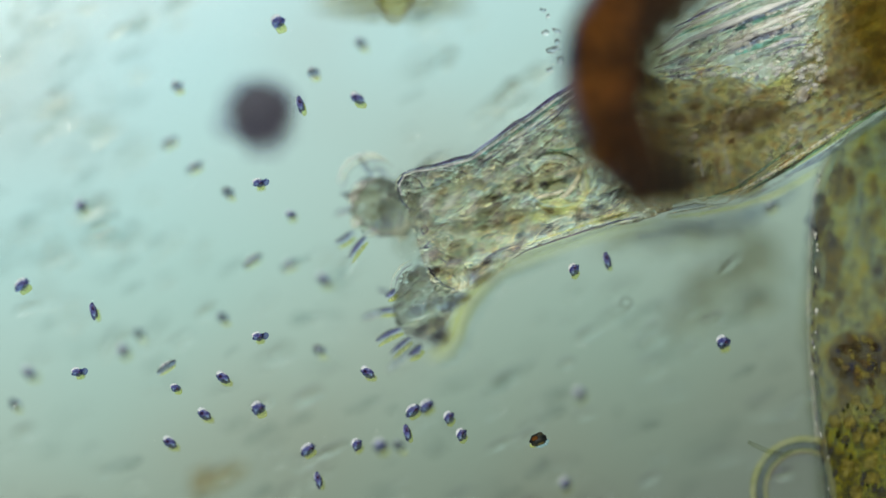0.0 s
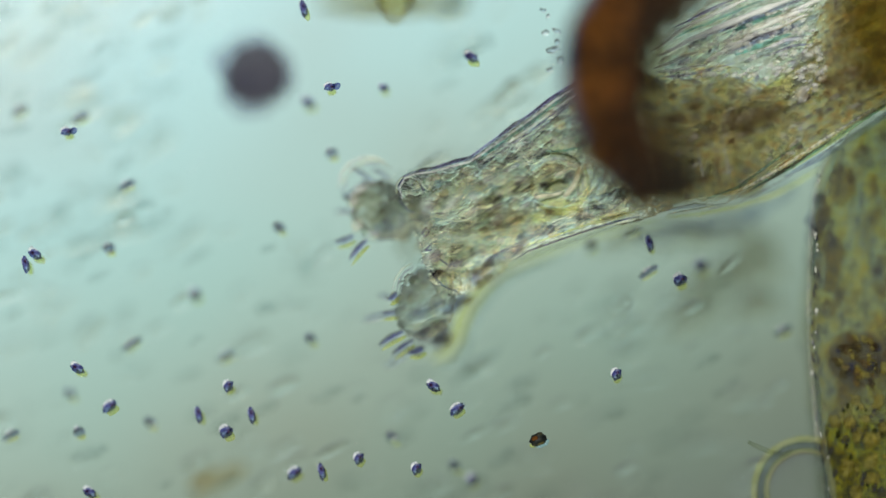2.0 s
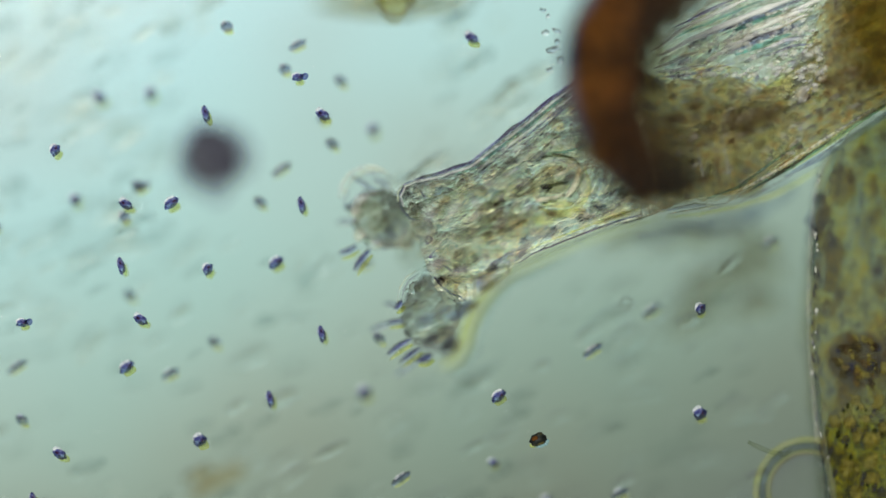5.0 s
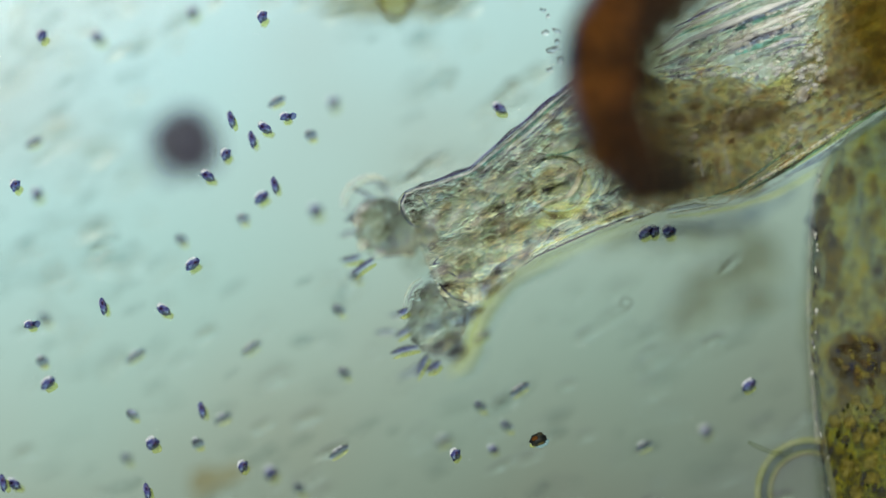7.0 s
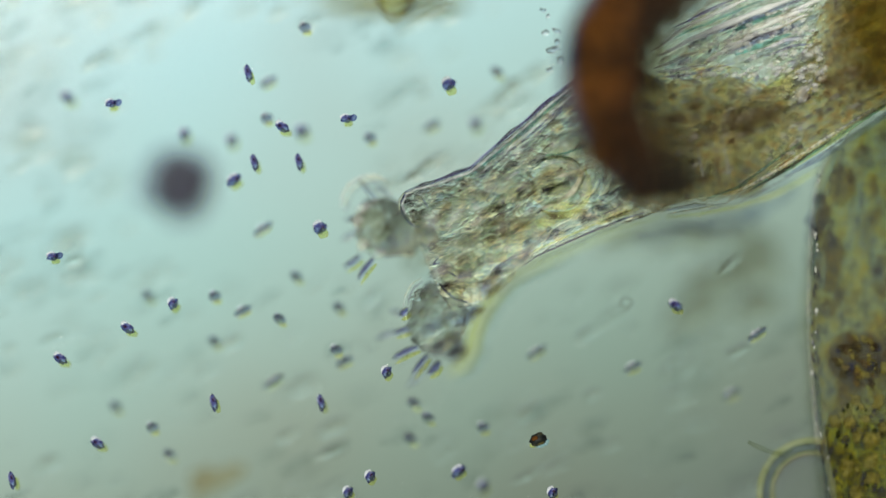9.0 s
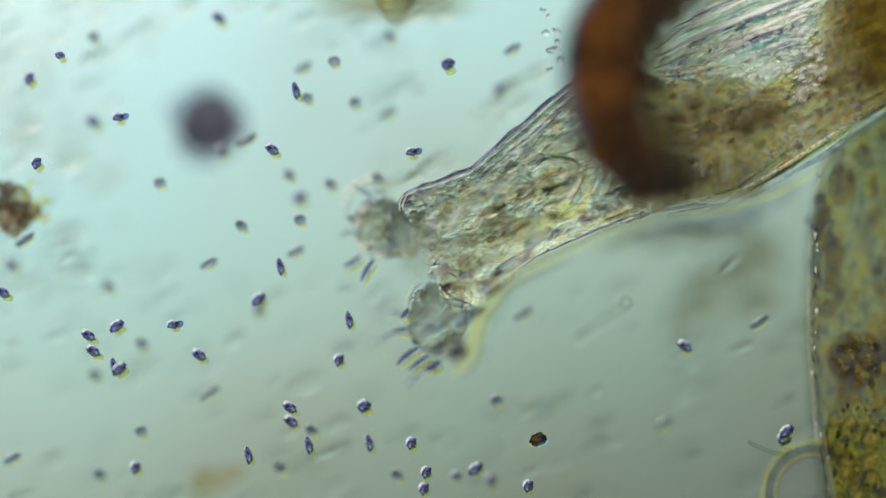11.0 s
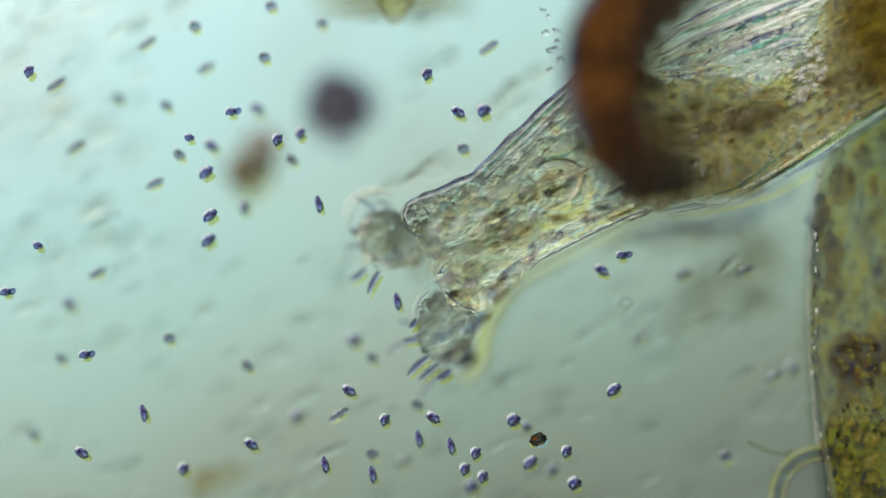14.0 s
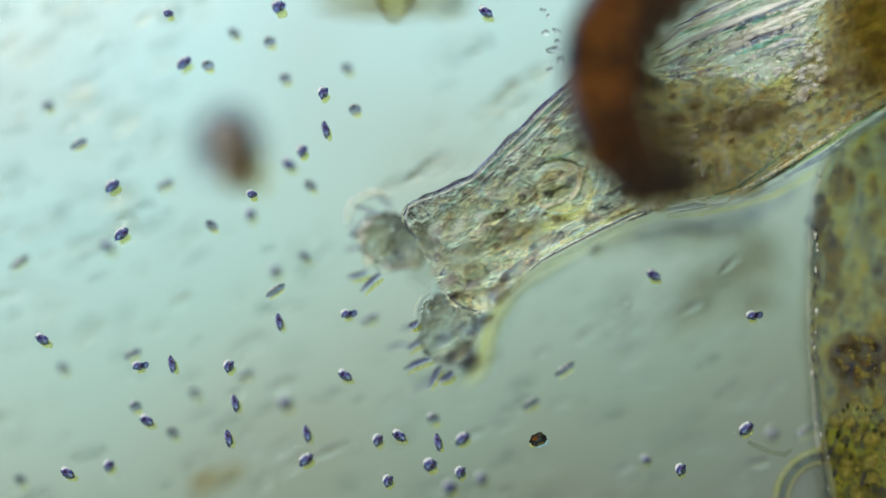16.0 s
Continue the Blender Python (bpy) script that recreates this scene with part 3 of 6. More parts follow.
for line, r, mat, side, label in [([(983, 320), (1000, 313), (1014, 306), (1024, 300)], 3.2, BRIGHT, 1, "bright straight jaw"), ([(1026, 303), (1025, 318), (1016, 338), (1004, 352), (996, 356)], 5.0, BRIGHT, 1, "bright curved jaw"),
                                  ([(955, 362), (968, 357), (984, 352), (1000, 344)], 4.0, BRIGHT, -1, "bright straight jaw"), ([(952, 318), (960, 306), (976, 299), (996, 298)], 3.0, TAWNY, -1, "brown curved jaw")]:
    bm = arc(line, r, 0.062)
    bmesh.ops.translate(bm, vec=-JAW_AT, verts=bm.verts)
    jaws.append((part("jaw", bm, mat, mastax, label), side))
# The slate arc and dark edge lines put shade beside the jaws into colour.
for name, line, r, mat, z, label in [("jaw_arc", [(946, 296), (960, 284), (985, 279), (1010, 284), (1026, 297)], 3.2, JET, 0.05, "dark green arc over the jaws"), ("jaw_arc", [(950, 300), (965, 292), (988, 288), (1012, 294)], 4.0, LUMP, 0.045, "pale crescent"),
                                     ("jaw_rim", [(1032, 300), (1042, 325), (1038, 350), (1018, 372), (985, 378), (955, 372)], 5.5, YOLK, 0.03, "yellow-green crescent"), ("jaw_rim", [(1024, 330), (1022, 350), (1006, 364)], 6.0, SLATE, 0.035, "slate-blue shade painted under the jaw"),
                                     ("jaw_line", [(958, 366), (970, 361), (986, 356), (1003, 347)], 1.8, JET, 0.055, "dark lower edge of the jaw"), ("jaw_line", [(964, 350), (972, 340), (984, 330), (1002, 326)], 3.0, JET, 0.055, "dark green bar between the jaws"), ("jaw_line", [(1030, 306), (1029, 322), (1019, 342), (1006, 356)], 1.8, JET, 0.055, "dark outer edge of the jaw"),
                                     ("jaw_rim", [(955, 372), (985, 384), (1015, 384)], 4.5, STARCHY, 0.03, "yellow-green crescent"), ("jaw_rim", [(1000, 296), (1016, 300), (1028, 316), (1034, 336)], 3.2, LUMP, 0.05, "pale crescent")]:
    part(name, arc(line, r, z + 0.025), mat, mastax, label)
for u, v, a, b, tr, mat, label in [(985, 334, 24, 11, 10, OLIVINE, "dark olive hollow between the jaws"), (966, 326, 15, 11, 30, OLIVINE, "dark olive hollow between the jaws"), (1008, 322, 14, 7, 30, SLATE, "slate-grey hollow between the jaws"), (978, 306, 20, 8, 5, OCHRE, "amber pad"), (990, 365, 26, 6, 5, YOLK, "yellow-green pad")]:
    part("jaw_pad", blob((a, b, 3), rel(u, v, 0.06), tr, 0.35, 14, 4, u * 0.07), mat, mastax, label)
rng = np.random.default_rng(77)
for k in range(15):
    a = radians(118 + 9.5 * k + rng.uniform(-4, 4))
    far = rng.uniform(26, 50) * (1.15 if 4 < k < 11 else 0.85)
    root = (952 + 10 * math.cos(a) + rng.uniform(-2, 2), 328 - 8 * math.sin(a))
    tip = (root[0] + far * math.cos(a), root[1] - far * 0.8 * math.sin(a))
    mid = ((root[0] + tip[0]) / 2 + rng.uniform(-3, 3), (root[1] + tip[1]) / 2 + rng.uniform(-3, 3))
    part("bristle", arc([root, mid, tip], rng.uniform(1.0, 1.7), 0.062), (TAWNY, OLIVINE, RUST)[k % 3], mastax, "thin brown bristle")
for u, v, a, b, tr in [(898, 352, 34, 10, 28), (930, 338, 22, 12, 40), (872, 372, 24, 7, 28)]:
    part("bristle_root", blob((a, b, 4), rel(u, v, 0.08), tr, 0.5, 14, 4, u * 0.05), OLIVINE, mastax, "brown comb root")
for k, (u, v, a, b, tr) in enumerate([(1080, 352, 34, 12, 30), (1050, 378, 28, 9, 20), (1005, 402, 30, 8, 18), (955, 418, 30, 9, 28), (905, 465, 44, 9, 32), (868, 500, 30, 8, 38)]):
    part("tinted_plasm", blob((a, b, 4), rel(u, v, 0.08 + 0.05 * (k % 3)), tr, 0.45, 14, 4, u * 0.09), SLATE if k % 3 == 0 else MAUVE, animal, "dark slate-blue plasm")
for u, v, a, b, tr in [(955, 395, 40, 8, 12), (1085, 385, 28, 5, 20), (900, 405, 46, 10, 28), (830, 470, 22, 16, 30), (845, 415, 36, 10, 35), (1000, 378, 30, 5, 6)]:
    part("tinted_plasm", blob((a, b, 4), rel(u, v, 0.12), tr, 0.45, 14, 4, u * 0.09), OLIVINE if u < 940 else YOLK, animal, "yellow-green plasm")

TOP = [(1005, 152), (965, 185), (930, 217), (890, 250), (850, 284), (832, 300), (800, 312), (765, 325), (735, 331), (718, 340), (710, 358), (716, 376)]
LOW = [(1140, 376), (1100, 388), (1050, 408), (1000, 430), (950, 452), (925, 470)]
# Purple, teal and pale lines imitate the light's colour fringes along the edges.
for name, line, mat, du, dv, rad, z in [("cuticle_fringe", TOP, EDGE, 0, 0, 1.8, 0.03), ("cuticle_fringe", TOP[:8], PURPLE, -1, -2, 2.0, 0.05), ("cuticle_fringe", TOP[:7], FOLD, 4, 4, 1.5, 0.05), ("cuticle_fringe", TOP[:7], TEAL, 7, 8, 2.6, 0.05), ("cuticle_fringe", TOP[:6], FOLD, 12, 13, 1.2, 0.05), ("cuticle_fringe", TOP[:6], PURPLE, 15, 17, 1.8, 0.05), ("cuticle_fringe", TOP[4:], FOLD, 2, 4, 1.2, 0.04),
                                        ("cuticle_fringe", LOW, EDGE, 0, 1, 2.0, 0.02), ("cuticle_fringe", LOW[:5], SLATE, 4, 8, 4.0, 0.1), ("cuticle_fringe", LOW, SHEEN, -2, -5, 1.3, 0.03), ("cuticle_fringe", LOW, YOLK, -2, -9, 2.2, 0.03)]:
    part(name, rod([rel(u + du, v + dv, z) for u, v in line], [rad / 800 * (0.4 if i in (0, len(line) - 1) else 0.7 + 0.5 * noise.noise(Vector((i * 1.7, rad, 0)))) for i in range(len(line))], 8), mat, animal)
# Yellow halo of the oblique light below the body, built as rods.
HALO = [(1180, 386), (1140, 397), (1080, 412), (1012, 439), (955, 466), (905, 491), (876, 520), (853, 553), (839, 589), (835, 620), (820, 648), (794, 662)]
part("halo_edge", rod([rel(*near(u, v, 0.36), 0.36) for u, v in HALO], [r / 800 for r in (2, 4, 4, 5, 6, 8, 10, 11, 11, 10, 8, 4)], 10), AMBER, animal, "yellow light halo built along the lower edge")
# Dark band put in for the shade between body edge and yellow rim.
part("edge_shade_band", rod([rel(*near(u, v, 0.16), 0.16) for u, v in [(1040, 428), (990, 448), (940, 470), (900, 494), (868, 522), (842, 552)]], [r / 800 for r in (3, 7, 9, 10, 10, 6)], 10), SLATE, animal, "slate-blue band painted as shade along the lower edge")
part("halo_edge", rod([rel(u + 16, v + 14, -0.3) for u, v in HALO[3:]], [r / 800 for r in (3, 7, 10, 12, 14, 14, 12, 9, 4)], 10), VEIL, animal, "pale outer rim of the light halo")

def folds(lines):
    for line, mat, rad, z in lines:
        part("fine_fold", rod([rel(u, v, z) for u, v in line], [rad / 800 * (0.35 if i in (0, len(line) - 1) else 1.0) for i in range(len(line))], 8), mat, animal)


folds([([(745, 492), (728, 504), (718, 522), (714, 545), (717, 572)], LUMP, 1.7, 0.03), ([(748, 498), (733, 509), (724, 526), (721, 546)], MAUVE, 2.0, 0.03), ([(629, 400), (636, 378), (650, 362), (668, 356)], LUMP, 2.4, -0.14), ([(720, 404), (722, 426), (706, 448), (680, 456), (655, 452)], MAUVE, 4.0, -0.14),
                          ([(1022, 172), (985, 204), (950, 240), (915, 268)], VIOLET, 1.6, 0.04), ([(1030, 182), (995, 214), (958, 252), (925, 280)], LUMP, 1.3, 0.04), ([(1040, 200), (1000, 232), (965, 262)], MAUVE, 2.0, 0.04), ([(1050, 220), (1015, 240), (980, 262), (940, 292)], LUMP, 1.2, 0.04)])
folds([([(1060, 250), (1030, 262), (1000, 272), (960, 276)], TEAL, 1.8, 0.04), ([(1080, 330), (1068, 355), (1040, 372)], MAUVE, 2.2, 0.04), ([(1110, 350), (1085, 372), (1050, 386)], VIOLET, 1.8, 0.04), ([(865, 392), (885, 378), (905, 372)], EDGE, 1.6, 0.04),
                          ([(770, 345), (800, 345), (830, 330), (860, 305)], MAUVE, 2.0, 0.04), ([(880, 470), (915, 448), (955, 430)], LUMP, 1.4, 0.04), ([(872, 478), (905, 456), (945, 440)], EDGE, 1.4, 0.04)])

for mat, n in ((MAUVE, 40), (OCHRE, 46), (LUMP, 36)):
    pts = inside(TRUNK, n, rng)
    tagged(many("fine_grain", [rel(u, v, rng.uniform(0.05, 0.24)) for u, v in pts], rng.uniform(4, 10, n) / 800, mat, animal, 2, (1.8, 0.8, 0.4), rng, 32), kind="stuff")

# cilia: root, lean and length in stage units
cilia = []


def cilium(parent, u, v, angle, length, thick, z):
    n = 6
    # The second, yellow rod imitates the light's glow below the cilium.
    for shade in ((PALE,) if z < -0.13 else (CILIA, YELLOW_FRINGE)):
        off = Vector((0.006, -0.012, -0.05)) if shade is YELLOW_FRINGE else Vector()
        bow = 0.003 * math.sin(u * 0.7 + v)
        pts = [Vector((length / 800 * k / (n - 1), bow * math.sin(3 * k / (n - 1)), 0)) for k in range(n)]
        rad = [thick / 800 * (0.55, 0.8, 1.0, 0.95, 0.7, 0.25)[k] * (0.85 if shade is YELLOW_FRINGE else 1) for k in range(n)]
        c = part("cilium", rod(pts, rad, 8), shade, parent, "yellow light glow painted beside a cilium" if shade is YELLOW_FRINGE else "")
        cilia.append((c, rel(u, v, z) + off, angle, round(u + v) % 17))


for u, v, a, l, th, z in [(640, 452, 205, 36, 4.4, 0.16), (662, 458, 230, 46, 4.6, 0.10), (664, 352, 145, 50, 5, -0.15), (652, 350, 230, 56, 5.5, -0.16), (690, 345, 150, 36, 5, -0.2), (632, 410, 195, 36, 5, -0.22), (632, 388, 170, 26, 4, -0.17)]:
    cilium(upper, u, v, a, l, th, z)
for u, v, a, l, th, z in [(722, 545, 215, 20, 5, 0.08), (724, 580, 200, 28, 4.2, 0.14), (740, 612, 207, 50, 5, 0.10), (757, 626, 230, 44, 4.4, 0.12), (778, 638, 212, 30, 6.5, 0.12), (700, 590, 196, 40, 6, -0.2), (758, 640, 224, 66, 6, -0.24), (716, 560, 170, 30, 5, -0.2)]:
    cilium(lower, u, v, a, l, th, z)

# ---- the case and its collar ----
case = thing("rotifer_case", 1300, 200, 0, "brown translucent tube case with pleated wall and dark amber collar", "rotifer case")
CO = stage(1300, 200, 0)
part("tube", loft([(u0, v0, u1, v1, 0.10, -0.155) for u0, v0, u1, v1 in [(1085, -60, 1190, 362), (1130, -120, 1290, 346), (1250, -190, 1420, 275), (1400, -260, 1570, 182), (1560, -330, 1760, 85), (1800, -420, 2000, -10), (2100, -520, 2260, -160)]],
                  CO, 48, 8, 0.01, 10), CASE, case)
rng = np.random.default_rng(5)
def pleats(lines, first):
    for k, (line, r, mat, z) in enumerate(lines, first):
        pts, rad = [], []
        m = len(line) - 1
        for i in range(6 * m + 1):
            a, f = min(i // 6, m - 1), i / 6 - min(i // 6, m - 1)
            u, v = (line[a][j] * (1 - f) + line[a + 1][j] * f for j in (0, 1))
            pts.append(stage(u, v + 3 * noise.noise(Vector((u * 0.03, k * 1.7, 0))), z + 0.008 * noise.noise(Vector((u * 0.05, k, 3)))) - CO)
            rad.append(r / 800 * (0.3 + 0.75 * math.sin(math.pi * (i + 0.5) / (6 * m + 1)) + 0.3 * noise.noise(Vector((u * 0.06, k * 2.3, 1)))))
        part("pleat", rod(pts, rad, 8), mat, case)


# White, violet and teal lines paint the light's colour fringes on the pleats.
pleats([([(1165, 100), (1200, 84), (1240, 64), (1280, 46), (1330, 26), (1380, 6), (1440, -18)], 5.0, FOLD, 0.04), ([(1235, 71), (1280, 54), (1330, 34), (1380, 14), (1440, -10)], 4.0, VIOLET, 0.015), ([(1285, 60), (1330, 42), (1390, 20)], 3.5, TEAL, 0.01),
         ([(1290, 92), (1330, 74), (1365, 60), (1410, 46)], 5.5, VIOLET, 0.0), ([(1280, 86), (1330, 64), (1370, 50), (1430, 26)], 4.0, FOLD, 0.01), ([(1300, 98), (1345, 80), (1400, 60)], 4.0, TEAL, 0.0)], 0)
pleats([([(1190, 60), (1240, 36), (1290, 14), (1330, -4)], 3.0, FOLD, 0.02), ([(1195, 68), (1240, 46), (1300, 22), (1350, 0)], 2.2, TEAL, 0.02), ([(1205, 42), (1250, 22), (1300, -2)], 2.5, VIOLET, 0.0), ([(1190, 52), (1240, 26), (1280, 6)], 1.6, EDGE, 0.02),
         ([(1158, 122), (1200, 104), (1235, 92)], 3.5, FOLD, 0.0), ([(1165, 138), (1210, 132), (1250, 126), (1300, 112)], 3.0, VIOLET, 0.0), ([(1160, 130), (1205, 124), (1248, 117)], 3.0, FOLD, 0.0)], 6)
pleats([([(1168, 100), (1200, 83), (1240, 63), (1290, 44), (1350, 20), (1400, 0)], 4.0, FOLD, 0.05), ([(1236, 66), (1290, 48), (1350, 26), (1412, 0)], 5.0, INK, 0.02), ([(1300, 96), (1340, 72), (1390, 52), (1445, 28)], 6.5, INK, 0.0), ([(1318, 112), (1380, 78), (1425, 62)], 5.5, INK, 0.0),
        ([(1280, 74), (1330, 54), (1380, 34), (1430, 16)], 6.0, FOLD, 0.0), ([(1250, 108), (1300, 80), (1330, 66)], 6.0, FOLD, 0.0), ([(1355, 150), (1380, 128), (1410, 110), (1440, 98)], 7.0, LUMP, 0.0), ([(1395, 186), (1415, 166), (1440, 146)], 7.0, LUMP, 0.0), ([(1400, 190), (1422, 178), (1442, 162)], 5.0, INK, 0.0), ([(1380, 160), (1400, 150), (1425, 138)], 7.0, INK, 0.0)], 20)
pleats([([(1345, 66), (1390, 46), (1440, 22), (1470, 6)], 2.0, OCHRE, 0.02),
         ([(1340, 92), (1390, 72), (1440, 62)], 3.0, FOLD, 0.0), ([(1350, 100), (1400, 82), (1440, 76)], 2.4, VIOLET, 0.0), ([(1400, 20), (1450, 0), (1500, -20)], 4.0, FOLD, 0.0), ([(1150, 92), (1185, 70), (1215, 44)], 3.0, FOLD, -0.02)], 13)
for u, v, a, b, tr in [(1270, 82, 70, 22, 24), (1225, 100, 50, 22, 30), (1345, 50, 70, 16, 24), (1415, 165, 18, 8, 35), (1270, 28, 60, 12, 24)]:
    part("pale_plasm", blob((a, b, 6), stage(u, v, 0.0) - CO, tr, 0.4, 14, 4, u * 0.03), LUMP, case)
for k, (line, mat, r) in enumerate([([(1182, 379), (1240, 368), (1285, 360), (1325, 332), (1360, 306), (1400, 276), (1450, 236)], SHEEN, 1.6), ([(1250, 352), (1310, 330), (1350, 300), (1420, 250)], TEAL, 2.5), ([(1300, 352), (1350, 322), (1400, 296), (1470, 248)], SLATE, 4.5),
                                    ([(1240, 374), (1310, 358), (1370, 328), (1440, 286), (1500, 240)], MAUVE, 2.6), ([(1320, 342), (1370, 314), (1440, 268)], OCHRE, 2.2), ([(1330, 335), (1400, 296), (1480, 244), (1568, 186), (1640, 140)], TEAL, 3), ([(1390, 312), (1450, 280), (1530, 230), (1600, 180)], INK, 6), ([(1480, 230), (1530, 205), (1600, 160)], SLATE, 6), ([(1310, 324), (1350, 300), (1402, 266)], SCALE, 1.8), ([(1290, 346), (1340, 322), (1400, 286), (1470, 240), (1540, 196)], SCALE, 2.6), ([(1360, 318), (1420, 284), (1490, 238), (1568, 184)], YOLK, 5.0), ([(1440, 240), (1500, 200), (1560, 165)], OCHRE, 7), ([(1180, 372), (1220, 365), (1250, 362)], INK, 3.5), ([(1180, 370), (1230, 360), (1270, 362)], SHEEN, 1.4), ([(1335, 322), (1370, 298), (1410, 270)], SHEEN, 1.2)]):
    part("pleat", rod([stage(u, v, -0.02) - CO for u, v in line], [r / 800 * (0.4 if i in (0, len(line) - 1) else 1.0) for i in range(len(line))], 8), mat, case)
pts = inside([(1160, 180), (1240, 40), (1560, -10), (1580, 160), (1400, 270), (1190, 345)], 320, rng)
g = many("granular_plasm", [stage(u, v, rng.uniform(-0.04, 0.0)) - CO for u, v in pts], rng.uniform(3, 7, len(pts)) / 800, GRAIN, case, 2, (1.3, 0.9, 0.8), rng, 25)
tagged(g, kind="stuff")
part("body", loft([(u0, v0, u1, v1, 0.09, -0.05) for u0, v0, u1, v1 in [(1160, 84, 1172, 140), (1185, 50, 1200, 138), (1260, 0, 1290, 128), (1360, -60, 1395, 150), (1420, -90, 1440, 165), (1480, -120, 1494, 90), (1560, -160, 1580, 10)]],
                  CO, 40, 8, 0.03, 14), BODY, case, "pale grainy body inside the tube")
part("gut", loft([(u0, v0, u1, v1, 0.05, -0.24) for u0, v0, u1, v1 in [(1090, 95, 1110, 345), (1170, 122, 1200, 350), (1270, 122, 1300, 330), (1365, 150, 1410, 290), (1450, 80, 1500, 228), (1505, -30, 1570, 176), (1600, -60, 1680, 130), (1720, -100, 1760, 60)]],
                 CO, 40, 8, 0.05, 9), GUT, case, "brown grainy gut seen through the wall")
part("case_lining", loft([(u0, v0, u1, v1, 0.04, -0.02) for u0, v0, u1, v1 in [(1122, 128, 1165, 340), (1160, 130, 1220, 352), (1280, 112, 1330, 330), (1390, 130, 1440, 270), (1510, -60, 1570, 186), (1720, -220, 1780, 60)]],
                 CO, 40, 6, 0.01, 14), CASETINT, case, "thin mottled lining of the tube")
part("gut_wall", loft([(u0, v0, u1, v1, 0.06, -0.05) for u0, v0, u1, v1 in [(1125, 170, 1160, 335), (1165, 146, 1210, 360), (1270, 136, 1320, 336), (1375, 160, 1430, 284), (1460, 100, 1500, 242), (1520, 20, 1580, 196), (1600, -20, 1680, 140), (1720, -80, 1760, 60)]],
                 CO, 40, 8, 0.03, 14), GUTSKIN, case, "thin grainy gut wall")
for k in range(7):
    u = 1206 + 14.5 * k
    part("gut_stripe", rod([stage(u + 2 * math.sin(q * 0.9 + k * 2.1) + 1.5 * q, 252 + 10 * math.sin(k * 3.7) + 15 * q, 0.08) - CO for q in range(6)], [r / 800 for r in (1.0, 2.2, 2.8, 2.8, 2.2, 0.8)], 8), (YOLK, MAUVE, LUMP)[k % 3], case)
rng = np.random.default_rng(61)
for mat, n, zone in [(OCHRE, 26, [(1160, 150), (1330, 130), (1400, 190), (1300, 260), (1190, 250)]), (OCHRE, 20, [(1450, 90), (1500, 10), (1560, 0), (1560, 150), (1450, 200)]), (YOLK, 12, [(1160, 150), (1330, 140), (1480, 90), (1520, 140), (1300, 290)])]:
    pts = inside(zone, n, rng)
    tagged(many("gut_patch", [stage(u, v, rng.uniform(0.12, 0.34)) - CO for u, v in pts], rng.uniform(6, 14, n) / 800, mat, case, 2, (1.6, 0.9, 0.3), rng, 20), kind="stuff")
for u, v, a, b, tr in [(1310, 205, 74, 22, 4)]:
    part("gut_fold", blob((a, b, 8), stage(*near(u, v, 0.4), 0.4) - CO, tr, 0.4, 12, 3, u * 0.1), SHADE, case)
TOPZONE = [(1225, 75), (1330, 30), (1440, 5), (1460, 150), (1400, 180), (1340, 135), (1180, 140)]
LOWZONE = [(1175, 160), (1330, 150), (1400, 185), (1480, 130), (1560, 20), (1568, 160), (1420, 270), (1210, 345)]
# The mauve grains of TOPZONE imitate violet shading between pale lumps.
for mat, n, zone, flat, tilt in [(SCALE, 200, TOPZONE, (1.7, 0.8, 0.4), 25), (MAUVE, 20, TOPZONE, (2.0, 0.8, 0.4), 25), (TAWNY, 50, LOWZONE, (1.8, 0.9, 0.4), 20), (LUMP, 60, LOWZONE, (1.8, 0.8, 0.4), 20)]:
    pts = inside(zone, n, rng)
    tagged(many("fine_grain", [stage(u, v, rng.uniform(0.0, 0.08 if zone is TOPZONE else 0.2)) - CO for u, v in pts], rng.uniform(2, 5.5 if zone is TOPZONE else 7, n) / 800, mat, case, 1, flat, rng, tilt), kind="stuff")
pts = inside([(1340, 145), (1375, 90), (1440, 65), (1455, 150), (1420, 190)], 36, rng)
g = many("granular_plasm", [stage(u, v, rng.uniform(-0.05, 0.02)) - CO for u, v in pts], rng.uniform(4, 9, len(pts)) / 800, GRAIN, case, 1, (1.5, 0.8, 0.7), rng, 35)
tagged(g, kind="stuff")
g = many("pale_plasm", [stage(u + 6, v - 4, 0.015) - CO for u, v in pts[:24]], rng.uniform(4, 8, 24) / 800, LUMP, case, 2, (1.5, 0.8, 0.5), rng, 35)
tagged(g, kind="stuff")


RIM = [(1120, -90, 1310, -60), (1078, -40, 1262, -30), (1042, 5, 1222, 8), (1020, 50, 1174, 52), (1008, 105, 1134, 96), (1010, 160, 1130, 138), (1022, 220, 1138, 192),
       (1048, 275, 1150, 244), (1084, 318, 1162, 290), (1118, 346, 1168, 330), (1140, 358, 1164, 350)]
part("collar", loft([(*near(a, b), *near(c, d), 0.3, 0.6) for a, b, c, d in RIM], CO, 28, 6, 0.014, 9), COLLAR, case, "thick dark amber-brown collar")
FOLDS = [(1150, -60, 1320, -50), (1122, -10, 1246, -6), (1108, 36, 1210, 34), (1106, 80, 1168, 72), (1108, 135, 1156, 125), (1100, 195, 1182, 180), (1082, 250, 1212, 232), (1086, 304, 1230, 282), (1108, 342, 1236, 322), (1134, 364, 1222, 350), (1160, 376, 1196, 368)]
rng = np.random.default_rng(41)
